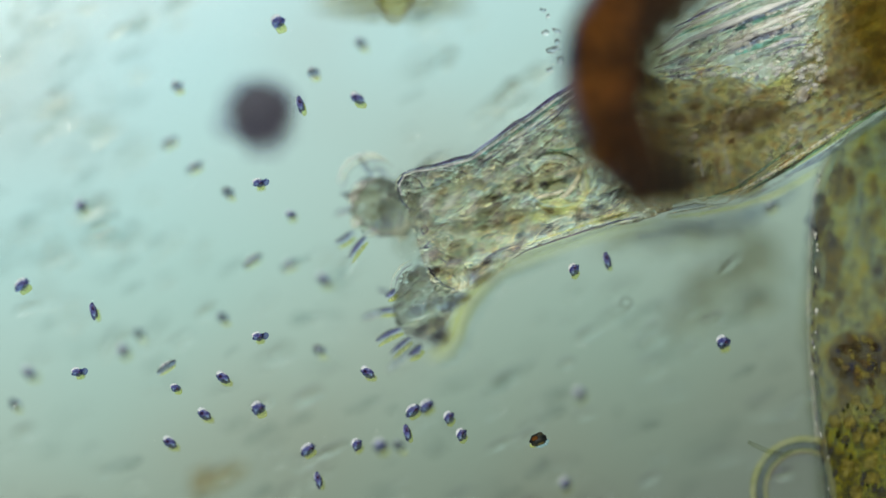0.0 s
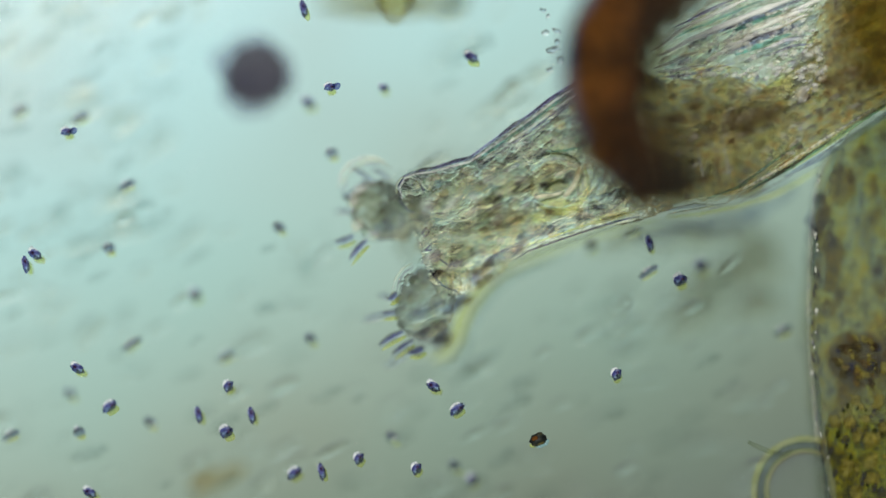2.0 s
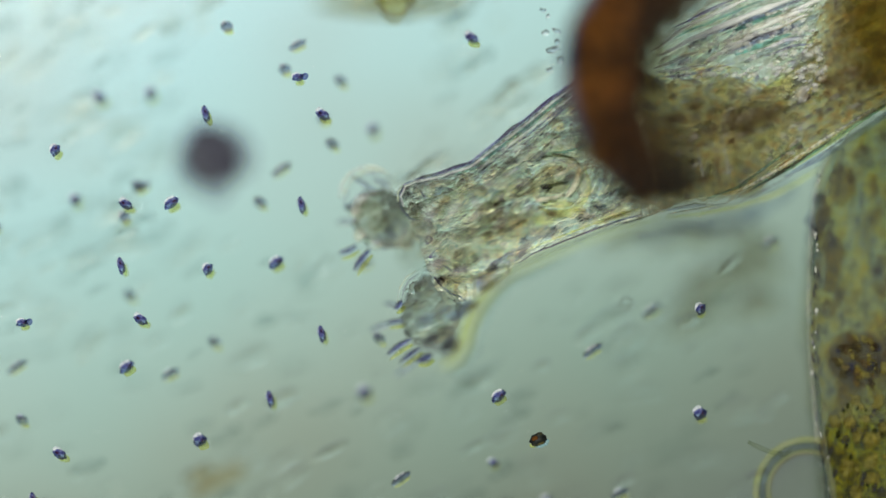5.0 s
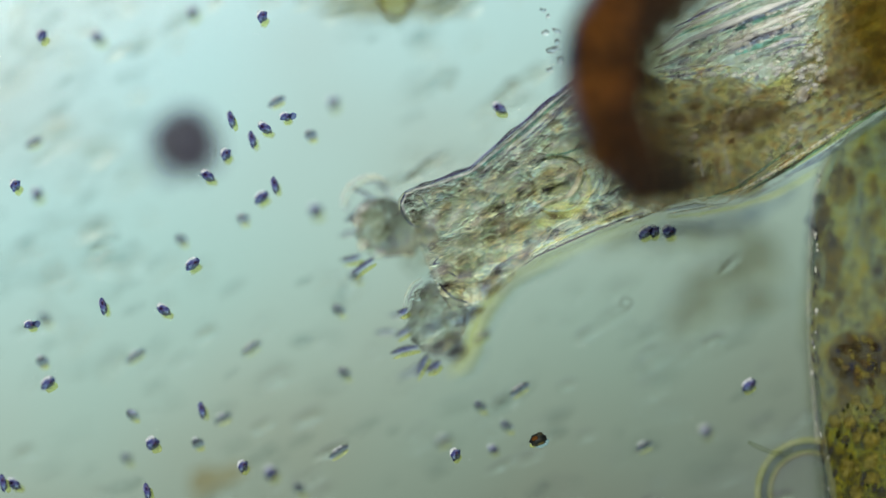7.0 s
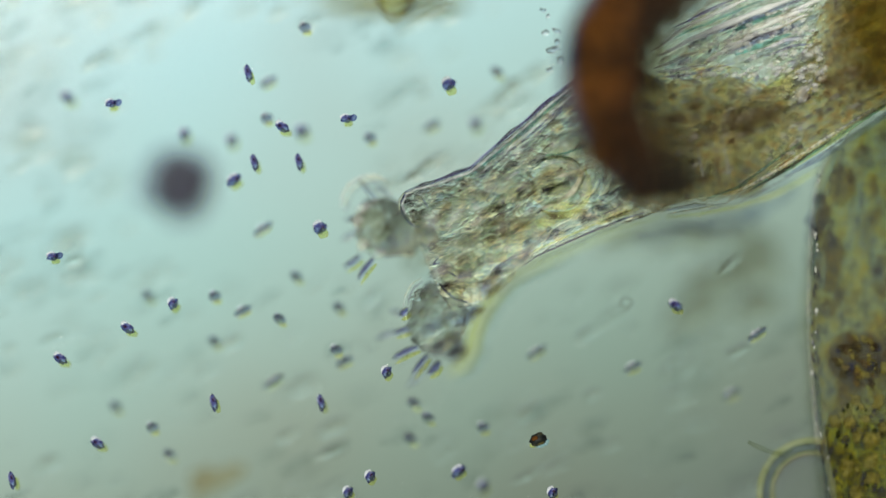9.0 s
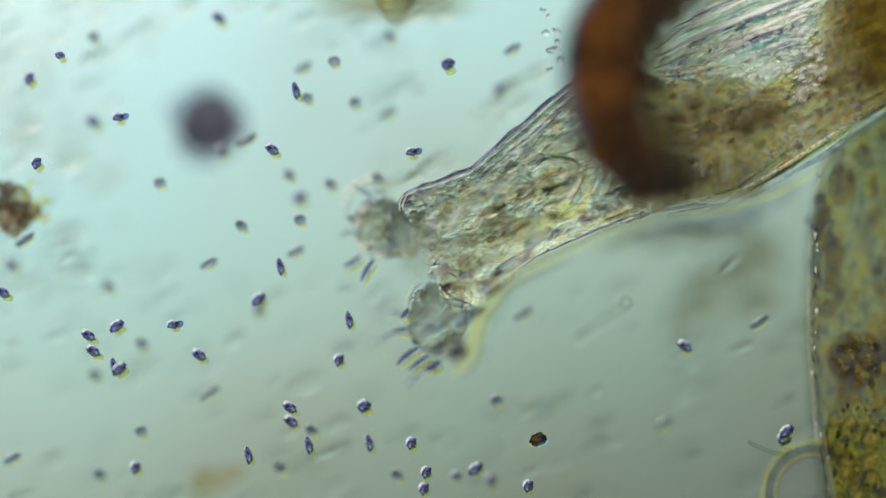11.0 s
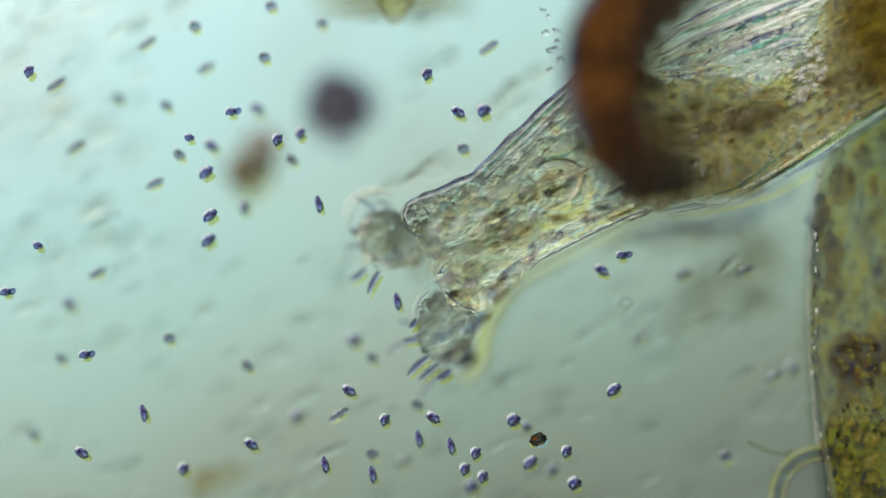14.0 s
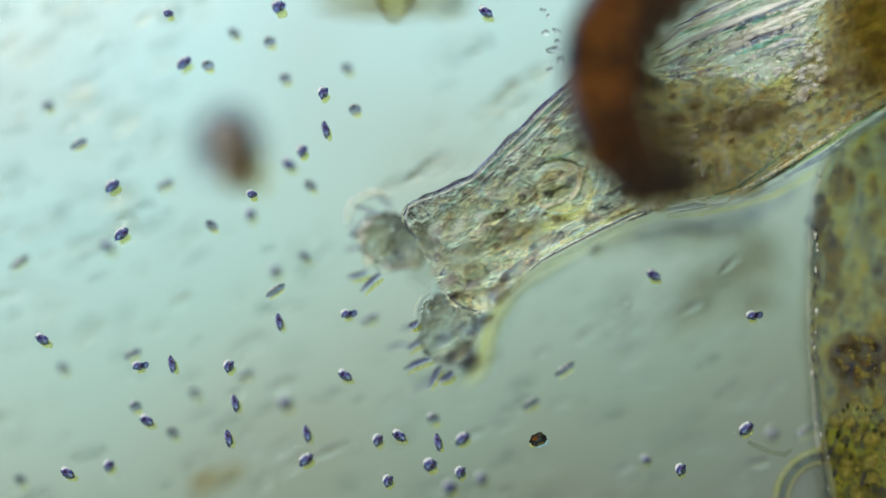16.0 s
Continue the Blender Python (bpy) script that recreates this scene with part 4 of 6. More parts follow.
BAND = [(1075, -30), (1040, 10), (1018, 55), (1006, 110), (1012, 172), (1028, 240), (1056, 300), (1092, 345), (1135, 366), (1185, 350), (1165, 290), (1140, 220), (1120, 150), (1118, 100), (1150, 60), (1210, 10), (1240, -30)]
for mat, n, big in ((GINGER, 120, 15), (DARK, 60, 13)):
    pts = inside(BAND, n, rng)
    g = many("collar_crust", [stage(*near(u, v, 0.66), rng.uniform(0.63, 0.68)) - CO for u, v in pts], rng.uniform(4, big, n) / 800, mat, case, 2, (1.3, 0.9, 0.5), rng, 70)
    tagged(g, "rough crumbly collar surface", kind="stuff")
# Grey blobs put in for the blurred shadow round the collar.
for u, v, a, b, tr in [(1196, 318, 44, 44, 22), (1104, 326, 44, 24, -30), (1195, 40, 44, 22, 45), (1150, 358, 50, 16, 10), (1142, 110, 26, 40, 0), (1285, 335, 74, 30, 28), (1052, 240, 26, 70, -25)]:
    part("collar_shade", blob((a, b, 10), stage(*near(u, v, 1.0), 1.0) - CO, tr, 0.3, 12, 4, u), COLLAR_SHADE, case, "grey film painted as the collar's blurred shadow")
part("collar_flap", blob((34, 46, 8), stage(*near(1150, 106, 0.3), 0.3) - CO, 0, 0.3, 12, 3, 2), SHADE, case, "greenish-brown flap inside the collar")
part("collar_flap", blob((22, 24, 9), stage(*near(1134, 94, 0.55), 0.55) - CO, 0, 0.3, 12, 3, 5), DARK, case, "blackish flap inside the collar")
part("collar_loop", rod([stage(*near(u, v, 0.25), 0.25) - CO for u, v in [(1122, 92), (1130, 78), (1148, 70), (1166, 76), (1172, 92), (1160, 108), (1140, 116)]], [r / 800 for r in (5, 7, 8, 8, 7, 6, 4)], 10), OLIVINE, case, "greenish loop inside the collar")
rng = np.random.default_rng(43)
pts = inside([(1118, 70), (1180, 30), (1240, 0), (1250, 14), (1190, 52), (1140, 98), (1150, 180), (1140, 190)], 40, rng)
tagged(many("collar_shred", [stage(*near(u, v, 0.3), rng.uniform(0.4, 0.8)) - CO for u, v in pts], rng.uniform(4, 11, 40) / 800, DARK, case, 2, (1.3, 0.8, 0.5), rng, 40), "ragged dark shreds of the collar", kind="stuff")
# Blue fringe of the blurred dark edge, a lens effect built as a rod.
part("collar_fringe", rod([stage(*near(a - 5, b - 2, 0.62), 0.62) - CO for a, b, c, d in RIM[1:]], [9 / 800] * (len(RIM) - 1), 10), COLLAR_FRINGE, case, "bluish colour fringe painted along the collar's outer edge")
part("collar_fold", loft([(*near(a, b, 0.85), *near(c, d, 0.85), 0.2, 0.85) for a, b, c, d in FOLDS], CO, 24, 6, 0.014, 9), DARK, case, "blackish inner fold of the collar")

# The same light halo below the case, built as a rod.
part("halo_edge", rod([stage(*near(u, v, 0.18), 0.18) - CO for u, v in [(1450, 300), (1410, 325), (1370, 346), (1310, 368), (1240, 382), (1180, 388)]], [r / 800 for r in (2, 3.5, 4, 3.5, 3, 2)], 10), AMBER, case, "yellow light halo built along the lower edge")

# ---- the plant stem ----
stem = thing("plant_stem", 1600, 600, -0.03, "olive translucent water plant stem packed with yellow grains", "plant stem")
SO = stage(1600, 600, -0.03)
part("stem_wall", loft([(1640, 150, 1740, 110, 0.18, -0.26), (1560, 205, 1790, 170, 0.18, -0.26), (1490, 250, 1810, 260, 0.18, -0.26), (1458, 325, 1815, 350, 0.18, -0.26), (1446, 440, 1815, 470, 0.18, -0.26),
                        (1440, 560, 1815, 590, 0.18, -0.26), (1448, 690, 1815, 700, 0.18, -0.26), (1462, 830, 1815, 830, 0.18, -0.26), (1475, 960, 1815, 960, 0.18, -0.26), (1490, 1150, 1815, 1150, 0.18, -0.26), (1530, 1450, 1800, 1450, 0.18, -0.26)],
                       SO, 48, 6, 0.008, 16), STEM, stem)
part("stem_flesh", loft([(1600, 190, 1740, 150, 0.08, -0.42), (1500, 262, 1800, 270, 0.08, -0.42), (1464, 350, 1800, 360, 0.08, -0.42), (1450, 470, 1800, 480, 0.08, -0.42), (1448, 600, 1800, 600, 0.08, -0.42), (1456, 720, 1800, 720, 0.08, -0.42), (1470, 850, 1800, 850, 0.08, -0.42), (1490, 1050, 1800, 1050, 0.08, -0.42), (1530, 1400, 1790, 1400, 0.08, -0.42)],
                        SO, 40, 6, 0.02, 9), STEMTINT, stem, "mottled grey-green and yellow flesh")
part("pith", loft([(1580, 560, 1700, 540, 0.01, -0.2), (1530, 640, 1760, 620, 0.02, -0.16), (1482, 712, 1780, 690, 0.03, -0.09), (1470, 770, 1780, 770, 0.04, -0.05), (1480, 860, 1780, 860, 0.04, -0.05), (1495, 1000, 1780, 1000, 0.04, -0.05), (1530, 1380, 1780, 1380, 0.04, -0.05)],
                  SO, 40, 6, 0.012, 11), PITH, stem, "yellow and blackish starchy pith")
part("stem_edge", rod([stage(u, v, -0.14) - SO for u, v in [(1562, 206), (1520, 232), (1490, 256), (1462, 300), (1450, 340), (1444, 400), (1440, 460), (1439, 540), (1441, 620), (1447, 700), (1455, 780), (1464, 860), (1474, 950)]],
                      [0.0015 + 0.006 * abs(noise.noise(Vector((k * 1.3, 0.4, 0)))) for k in range(13)], 8), LUMP, stem, "bright thin edge of the stem")
rng = np.random.default_rng(17)
for mat, n in ((SLATE, 60), (SCALE, 18)):
    pts = [(1441 + 0.00022 * (v - 540) ** 2 + rng.normal(0, 4), v) for v in rng.uniform(300, 900, n)]
    tagged(many("edge_crust", [stage(u, v, rng.uniform(-0.1, 0.06)) - SO for u, v in pts], rng.uniform(1.8, 4.2, n) / 800, mat, stem, 1, (0.8, 1.8, 0.7), rng, 0), kind="stuff")
for u, v, a, b, tr, z, sd, mat in [(1524, 636, 50, 46, 20, -0.17, 4, SPOT), (1530, 650, 40, 26, 60, -0.08, 3, SHADE), (1484, 640, 12, 24, 0, -0.08, 2, NAVY), (1540, 608, 16, 12, 30, -0.08, 7, NAVY), (1548, 660, 14, 16, 0, -0.08, 5, SHADE)]:
    part("brown_body", blob((a, b, 12), stage(u, v, z) - SO, tr, 0.35, 7, 4, sd), mat, stem, "dark brown round body inside the stem")
rng = np.random.default_rng(12)
for mat, n in ((SHADE, 14), (TAWNY, 22), (STARCHY, 24), (INK, 16)):
    pts = inside([(1484, 610), (1510, 594), (1545, 598), (1572, 625), (1568, 665), (1535, 684), (1500, 674), (1482, 645)], n, rng)
    tagged(many("body_grain", [stage(u, v, rng.uniform(-0.07, 0.0)) - SO for u, v in pts], rng.uniform(2, 7, n) / 800, mat, stem, 2, (1.1, 1.5, 0.4), rng, 30), "coarse dark grains of the brown body", kind="stuff")
part("rust_speck", blob((5, 4, 3), stage(1480, 636, -0.03) - SO, 0, 0.3, 30, 2), RUST, stem, "small rusty speck")
rng = np.random.default_rng(8)
for name, mat, n, size, flat, lo, hi, poly in [
        ("starch_clot", STARCHY, 46, (4, 11), (1, 1.4, 0.4), -0.06, 0.06, [(1476, 700), (1600, 690), (1640, 1000), (1490, 1000)]),
        ("starch_clot", JET, 20, (1.5, 4.5), (1, 1.6, 0.4), -0.06, 0.04, [(1470, 720), (1600, 700), (1640, 1000), (1490, 1000)]),
        ("starch_clot", INK, 40, (2, 7), (1, 1.9, 0.4), -0.08, 0.04, [(1462, 700), (1600, 690), (1640, 1000), (1480, 1000)]),
        ("stem_speckle", SLATE, 24, (9, 20), (0.8, 1.7, 0.4), -0.34, -0.1, [(1450, 350), (1500, 250), (1640, 180), (1640, 690), (1452, 690)]),
        ("stem_speckle", STARCHY, 18, (8, 20), (0.7, 2.2, 0.4), -0.34, -0.1, [(1452, 440), (1640, 400), (1640, 700), (1455, 700)]),
        ("stem_speckle", YOLK, 20, (10, 20), (1, 1.6, 0.4), -0.34, -0.1, [(1480, 330), (1520, 240), (1640, 190), (1640, 420), (1470, 400)]),
        ("stem_speckle", INK, 12, (8, 16), (0.7, 1.8, 0.4), -0.3, -0.1, [(1452, 420), (1640, 330), (1640, 690), (1455, 690)]),
        ("granular_plasm", GRAIN, 24, (7, 14), (0.9, 2.0, 0.7), -0.36, -0.12, [(1450, 330), (1500, 250), (1640, 180), (1640, 690), (1455, 690)])]:
    pts = inside(poly, n, rng)
    tagged(many(name, [stage(u, v, rng.uniform(lo, hi)) - SO for u, v in pts], rng.uniform(*size, n) / 800, mat, stem, 2, flat, rng, -12), kind="stuff")
for k, (line, r) in enumerate([([(1530, 440), (1512, 478), (1495, 520), (1478, 560)], 9), ([(1510, 590), (1480, 606), (1462, 628), (1452, 650)], 7), ([(1470, 760), (1462, 790), (1464, 820)], 5), ([(1500, 830), (1530, 820), (1545, 806)], 9)]):
    part("yellow_streak", rod([stage(u, v, -0.1) - SO for u, v in line], [r / 800 * (0.4 if q in (0, len(line) - 1) else 1) for q in range(len(line))], 10), STARCHY, stem, "yellow streak")
part("dark_edge", rod([stage(u, v, -0.2) - SO for u, v in [(1490, 300), (1468, 350), (1458, 420), (1454, 500), (1453, 600), (1456, 700), (1464, 780), (1474, 860), (1484, 950)]], [r / 800 for r in (4, 7, 8, 8, 8, 8, 8, 8, 6)], 10), INK, stem, "dark bluish band inside the edge")
part("stem_skin", loft([(1620, 180, 1740, 140, 0.04, -0.06), (1500, 256, 1800, 264, 0.04, -0.06), (1460, 345, 1800, 350, 0.04, -0.06), (1444, 470, 1800, 480, 0.04, -0.06), (1443, 600, 1800, 600, 0.04, -0.06), (1452, 720, 1800, 720, 0.04, -0.06), (1466, 850, 1800, 850, 0.04, -0.06), (1488, 1050, 1800, 1050, 0.04, -0.06), (1530, 1400, 1790, 1400, 0.04, -0.06)],
                       SO, 40, 6, 0.012, 14), STEMSKIN, stem, "thin speckled skin of the stem")

# ---- still matter on the slide ----
bubble = thing("bubble", 1432, 872, -0.1, "clear bubble with a yellowish rim beside the plant stem", "bubble")
for reach, thick, mat in [(92, 0.0085, YOLK), (81, 0.0105, RING), (71, 0.0075, YOLK)]:
    part("bubble_rim", rod([Vector((reach / 800 * math.cos(radians(10 * k)), reach / 800 * math.sin(radians(10 * k)), 0)) for k in range(37)], [thick] * 37, 10), mat, bubble)
part("bubble_film", blob((70, 70, 18), (0, 0, 0), 0, 0, 1, 4), WATER, bubble)
flake = thing("debris_flake", 700, -10, 0.3, "blurred brown flake with a small amber loop", "debris")
FO = stage(700, -10, 0.3)
part("flake", blob((125, 15, 12), stage(700, 33, 0.62) - FO, 0, 0.3, 10, 3, 3), OLIVE, flake)
part("loop", rod([stage(700 + 29 * math.cos(radians(180 + 180 * i / 12)), -4 - 46 * math.sin(radians(180 + 180 * i / 12)), 0.16) - FO for i in range(13)], [0.009 + 0.003 * math.cos(i * 1.1) for i in range(13)], 8), SHADE, flake, "small amber-brown loop")
part("loop_film", blob((25, 40, 5), stage(700, -6, 0.12) - FO, 0, 0.2, 10, 3, 2), YOLK, flake, "pale yellow film inside the loop")
olive = tagged(mesh_ob("olive_debris", blob((92, 128, 24), stage(1500, 92, 1.15), 20, 0.25, 10, 3, 6), OLIVE), "blurred olive-brown debris over the tube", "debris")
loose = thing("debris_cloud", 1330, 510, -0.5, "loose grey-brown blurred debris below the animal", "debris")
LO = stage(1330, 510, -0.5)
for u, v, a, b, tr, z in [(1372, 478, 60, 36, 10, -0.8), (1265, 560, 62, 34, 30, -0.9), (1372, 545, 46, 24, 25, -0.7), (1300, 500, 60, 28, 0, -0.9), (1225, 405, 60, 24, 0, -0.8), (1310, 412, 70, 26, 10, -0.8), (1130, 420, 60, 20, 15, -0.7), (1380, 430, 50, 26, 15, -0.9)]:
    part("lump", blob((a, b, 24), stage(u, v, z) - LO, tr, 0.35, 12, 3, u * 0.01), SMUDGE, loose)
# Slate films put in for the shade on the water under the case.
for u, v, a, b, tr, z in [(1235, 396, 44, 14, 6, -0.45), (1305, 392, 60, 26, 20, -0.45), (1380, 350, 56, 22, 32, -0.4), (1180, 412, 50, 16, 12, -0.4)]:
    part("lump", blob((a, b, 16), stage(u, v, z) - LO, tr, 0.4, 6, 4, u * 0.01), SLATE, loose, "slate-blue patch painted as shade under the case")

GRAINS = [(953, 778, 17, 11, 20), (960, 21, 6, 3, 150), (969, 31, 4, 3, 60), (964, 60, 6, 4, 20), (984, 57, 8, 3, 160), (976, 90, 11, 5, 10), (972, 126, 6, 4, 35), (990, 108, 7, 5, 70), (985, 78, 6, 4, 110)]
u, v, a, b, tr = GRAINS[0]
still = thing("settled_grain", u, v, 0, "black and amber grain settled on the slide", "grain")
part("grain_body", blob((15, 10.5, 8), (0, 0, 0), tr, 0.35, 6, 3), NUGGET, still)
part("gold_spot", blob((6, 3.6, 4), stage(784 - 6, 441 - 2, 0.010), tr, 0.35, 7, 3), GINGER, still, "gold spot")
# Pale blue gleam and yellow light fringe round the grain, built as blobs.
part("rim", blob((13, 7, 5), stage(784 + 7, 441 + 7, -0.014), tr, 0.25, 10, 3), PALEBLUE, still, "pale blue gleam")
part("yellow_fringe", blob((9, 5, 4), stage(784 - 7, 441 + 9, -0.014), tr, 0.25, 10, 3), YELLOW_FRINGE, still, "yellow light fringe away from the lamp")
for u, v, a, b, tr in GRAINS[1:]:
    tagged(mesh_ob("crystal", blob((a, b, b), stage(u, v, 0.05), tr, 0.6, 9, 3, u), CRYSTAL), "small clear crystal stuck beside the collar", "crystal", "crystals beside the collar")
for u, v, r, z in [(1105, 537, 10, 0.12), (1520, 278, 11, 0.16)]:
    pts = [stage(u + r * math.cos(radians(30 * k)), v + r * math.sin(radians(30 * k)), z) for k in range(13)]
    tagged(mesh_ob("ringlet", rod(pts, [0.003] * 13, 6), HAZE), "faint grey ring resting in the water", "ring")
twig = tagged(mesh_ob("fibre_bit", rod([stage(1325, 783, -0.03), stage(1345, 793, -0.03), stage(1368, 802, -0.03), stage(1390, 806, -0.03), stage(1404, 797, -0.03)], [0.004, 0.006, 0.005, 0.006, 0.004], 8), THREAD), "thin grey fibre beside the bubble", "fibre")
bits = [(583, 803, 36, 7, 28), (368, 866, 56, 18, 25), (335, 855, 24, 9, 25), (745, 300, 40, 9, 30), (765, 283, 30, 8, 30), (720, 318, 26, 7, 30)]
for k, (u, v, a, b, tr) in enumerate(bits):
    brown = k in (1, 2)
    tagged(mesh_ob("scrap", blob((a, b, b), stage(u, v, -0.5 if brown else -0.2), tr, 0.3, 12, 3, u), RUST if brown else HAZE), "brown blurred scrap on the slide" if brown else "faint blurred scrap in the water", "scrap")


# ---- things that move ----
ball = tagged(mesh_ob("cyst_ball", blob((55, 56, 55), (0, 0, 0), 0, 0.16, 12, 4), BALL), "dark purple-brown ball whirling in the current", "cyst")
part("coat", blob((72, 68, 66), (0, 0, 0), 0, 0.35, 14, 4, 3), COAT, ball, "thin fuzzy greyish coat")
part("kernel", blob((40, 38, 36), (0.008, -0.008, 0), 0, 0.25, 14, 3, 5), COAT, ball, "dark kernel of the ball")
clump = thing("debris_clump", 0, 380, -0.1, "lumpy brown-gold clump of debris whirling in the current", "debris")
clump.matrix_world = Matrix()
for u, v, r, mat, seed in [(784, 405, 31, KNOB, 1), (774, 466, 30, CLUMP, 4), (806, 452, 24, CLUMP, 9), (800, 486, 16, CLUMP, 6), (812, 430, 14, KNOB, 8)]:
    part("lump", blob((r, r * 0.96, r * 0.8), stage(u, v, 0), 0, 0.4, 13, 4, seed), mat, clump, "grainy brown lump")
# White blobs behind two lumps imitate their lit edges.
for u, v, r in [(775, 394, 29), (764, 456, 27)]:
    part("rim", blob((r, r * 0.96, r * 0.6), stage(u, v, -0.03), 0, 0.25, 10, 3, 1), GLINT, clump, "painted bright rim on the lit side")
for u, v, a, b, tr in [(820, 490, 20, 9, -40), (800, 505, 18, 8, -75), (828, 462, 22, 7, 10)]:
    part("tail", blob((a, b, 6), stage(u, v, 0.03), tr, 0.5, 13, 3, u), YOLK, clump, "yellowish ragged tail")
rng = np.random.default_rng(21)
crumbs = [(786 + rng.normal(0, 20), 458 + rng.normal(0, 24), rng.uniform(-0.03, 0.03)) for _ in range(46)]
tagged(many("crumb_crust", [stage(*c) for c in crumbs], rng.uniform(4, 9, 46) / 800, TAWNY, clump, 2, (1.3, 0.9, 0.9), rng), kind="stuff")

SEEN = (0, 0.5, 1, 1.5, 2, 2.5, 3, 3.5, 4, 6.5, 7, 7.5, 8, 8.5, 9, 11.5, 12, 12.5, 13, 13.5, 14, 14.5, 15, 15.5, 16)


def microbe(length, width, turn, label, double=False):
    """A dark oval cell; its white glint towards the lamp and yellow light fringe away from it are built as blobs."""
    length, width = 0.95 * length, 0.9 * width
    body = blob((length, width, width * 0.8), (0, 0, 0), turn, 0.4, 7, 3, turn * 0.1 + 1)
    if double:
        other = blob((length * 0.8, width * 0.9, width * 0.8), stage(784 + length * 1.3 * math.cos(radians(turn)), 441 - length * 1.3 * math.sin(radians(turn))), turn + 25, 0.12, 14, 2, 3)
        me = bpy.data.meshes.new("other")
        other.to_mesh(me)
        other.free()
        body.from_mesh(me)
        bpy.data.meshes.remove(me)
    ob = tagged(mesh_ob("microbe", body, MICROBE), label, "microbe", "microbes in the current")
    part("glint", blob((length * 0.92, width * 0.85, width * 0.5), stage(784 - 0.42 * width, 441 - 0.70 * width, -0.45 * width / 800), turn, 0.3, 8, 2), GLINT, ob, "white glint on the lamp side")
    part("yellow_fringe", blob((length * 0.95, width * 0.95, width * 0.5), stage(784 + 0.5 * width, 441 + 1.0 * width, -0.05), turn, 0.3, 7, 2), YELLOW_FRINGE, ob, "yellow light fringe away from the lamp")
    c, d = math.cos(radians(turn)), math.sin(radians(turn))
    for f, mat, label in ((-0.45, MIDBLUE, "pale blue granule"), (0.4, RUDDY, "reddish granule")):
        part("granule", blob((length * 0.28, width * 0.34, width * 0.25), (f * length * c / 800, f * length * d / 800, 0.9 * width / 800), turn, 0.3, 10, 2), mat, ob, label)
    return ob


KINDS = [microbe(11.5, 10.5, 20, "dark round microbe with pale glint adrift in water"), microbe(14, 8.5, 150, "dark oval microbe with pale glint adrift in water"),
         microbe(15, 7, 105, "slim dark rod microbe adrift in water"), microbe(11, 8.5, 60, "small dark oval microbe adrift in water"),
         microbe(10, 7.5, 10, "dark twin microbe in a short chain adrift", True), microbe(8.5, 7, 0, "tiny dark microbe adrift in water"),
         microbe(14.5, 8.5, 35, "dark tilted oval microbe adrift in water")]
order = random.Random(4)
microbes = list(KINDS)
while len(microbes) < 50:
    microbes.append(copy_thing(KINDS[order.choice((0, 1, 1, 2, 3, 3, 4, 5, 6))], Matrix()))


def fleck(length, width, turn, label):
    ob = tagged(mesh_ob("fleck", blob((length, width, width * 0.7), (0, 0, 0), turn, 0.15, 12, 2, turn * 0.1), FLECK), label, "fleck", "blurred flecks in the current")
    # Highlight and yellow light fringe of the fleck, built as two blobs.
    part("glint", blob((length * 0.55, width * 0.5, width * 0.4), stage(784 - 0.4 * width, 441 - 0.7 * width, -0.4 * width / 800), turn, 0.1, 10, 2), GLINT, ob, "pale glint on the lamp side")
    part("yellow_fringe", blob((length * 0.8, width * 0.6, width * 0.35), stage(784 + 0.4 * width, 441 + 0.85 * width, -0.4 * width / 800), turn, 0.1, 10, 2), YELLOW_FRINGE, ob, "yellow light fringe away from the lamp")
    return ob


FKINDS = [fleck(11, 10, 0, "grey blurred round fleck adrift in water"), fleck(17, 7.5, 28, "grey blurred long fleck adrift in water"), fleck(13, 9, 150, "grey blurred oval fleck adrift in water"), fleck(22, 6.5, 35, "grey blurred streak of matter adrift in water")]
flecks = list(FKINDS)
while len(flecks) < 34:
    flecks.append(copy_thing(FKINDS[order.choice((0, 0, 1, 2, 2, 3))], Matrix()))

# faint matter deep in the water, too fine to count
rng = np.random.default_rng(14)
hazes = []
UPWATER, LOWATER = [(-150, -100), (980, -100), (700, 290), (600, 480), (-150, 480)], [(-150, 440), (620, 440), (760, 700), (1440, 480), (1440, 1000), (-150, 1000)]
for k, (poly, n) in enumerate([(UPWATER, 170), (UPWATER, 170), (LOWATER, 110), (LOWATER, 110)]):
    pts = [(u, v) for u, v in inside(poly, n, rng) if math.hypot(u - 470, v - 230) > 250]
    n = len(pts)
    h = many("haze", [stage(u, v, rng.uniform(-0.7, -0.2)) for u, v in pts], rng.uniform(4, 11, n) / 800, HAZE if k % 2 else MIST, None, 2, (3.2, 1.0, 0.6), rng, 27)
    hazes.append(tagged(h, "faint blurred streaks of fine matter in the water", "fine matter", kind="stuff"))


rng = np.random.default_rng(91)
pts = inside([(640, 330), (720, 290), (960, 100), (985, 150), (850, 268), (730, 325)], 30, rng) + inside([(880, 530), (1180, 420), (1380, 430), (1400, 620), (1000, 640)], 14, rng)
tagged(many("haze", [stage(u, v, rng.uniform(-0.5, -0.25)) for u, v in pts], rng.uniform(4, 9, len(pts)) / 800, HAZE, None, 2, (3.6, 1.0, 0.6), rng, 34), "faint ripples of fine matter in the water", "fine matter", kind="stuff")


def depth(u, v, t):
    """The whirl leans: its far side lies in the plane of focus, the near side below it."""
    s = 0.5 * (u - 330) / 290 + 0.5 * (345 - v) / 260
    return -0.26 - 0.58 * max(0.0, 1 - s) - 0.36 * max(0.0, min(1.0, (t - 12.8) / 1.2))


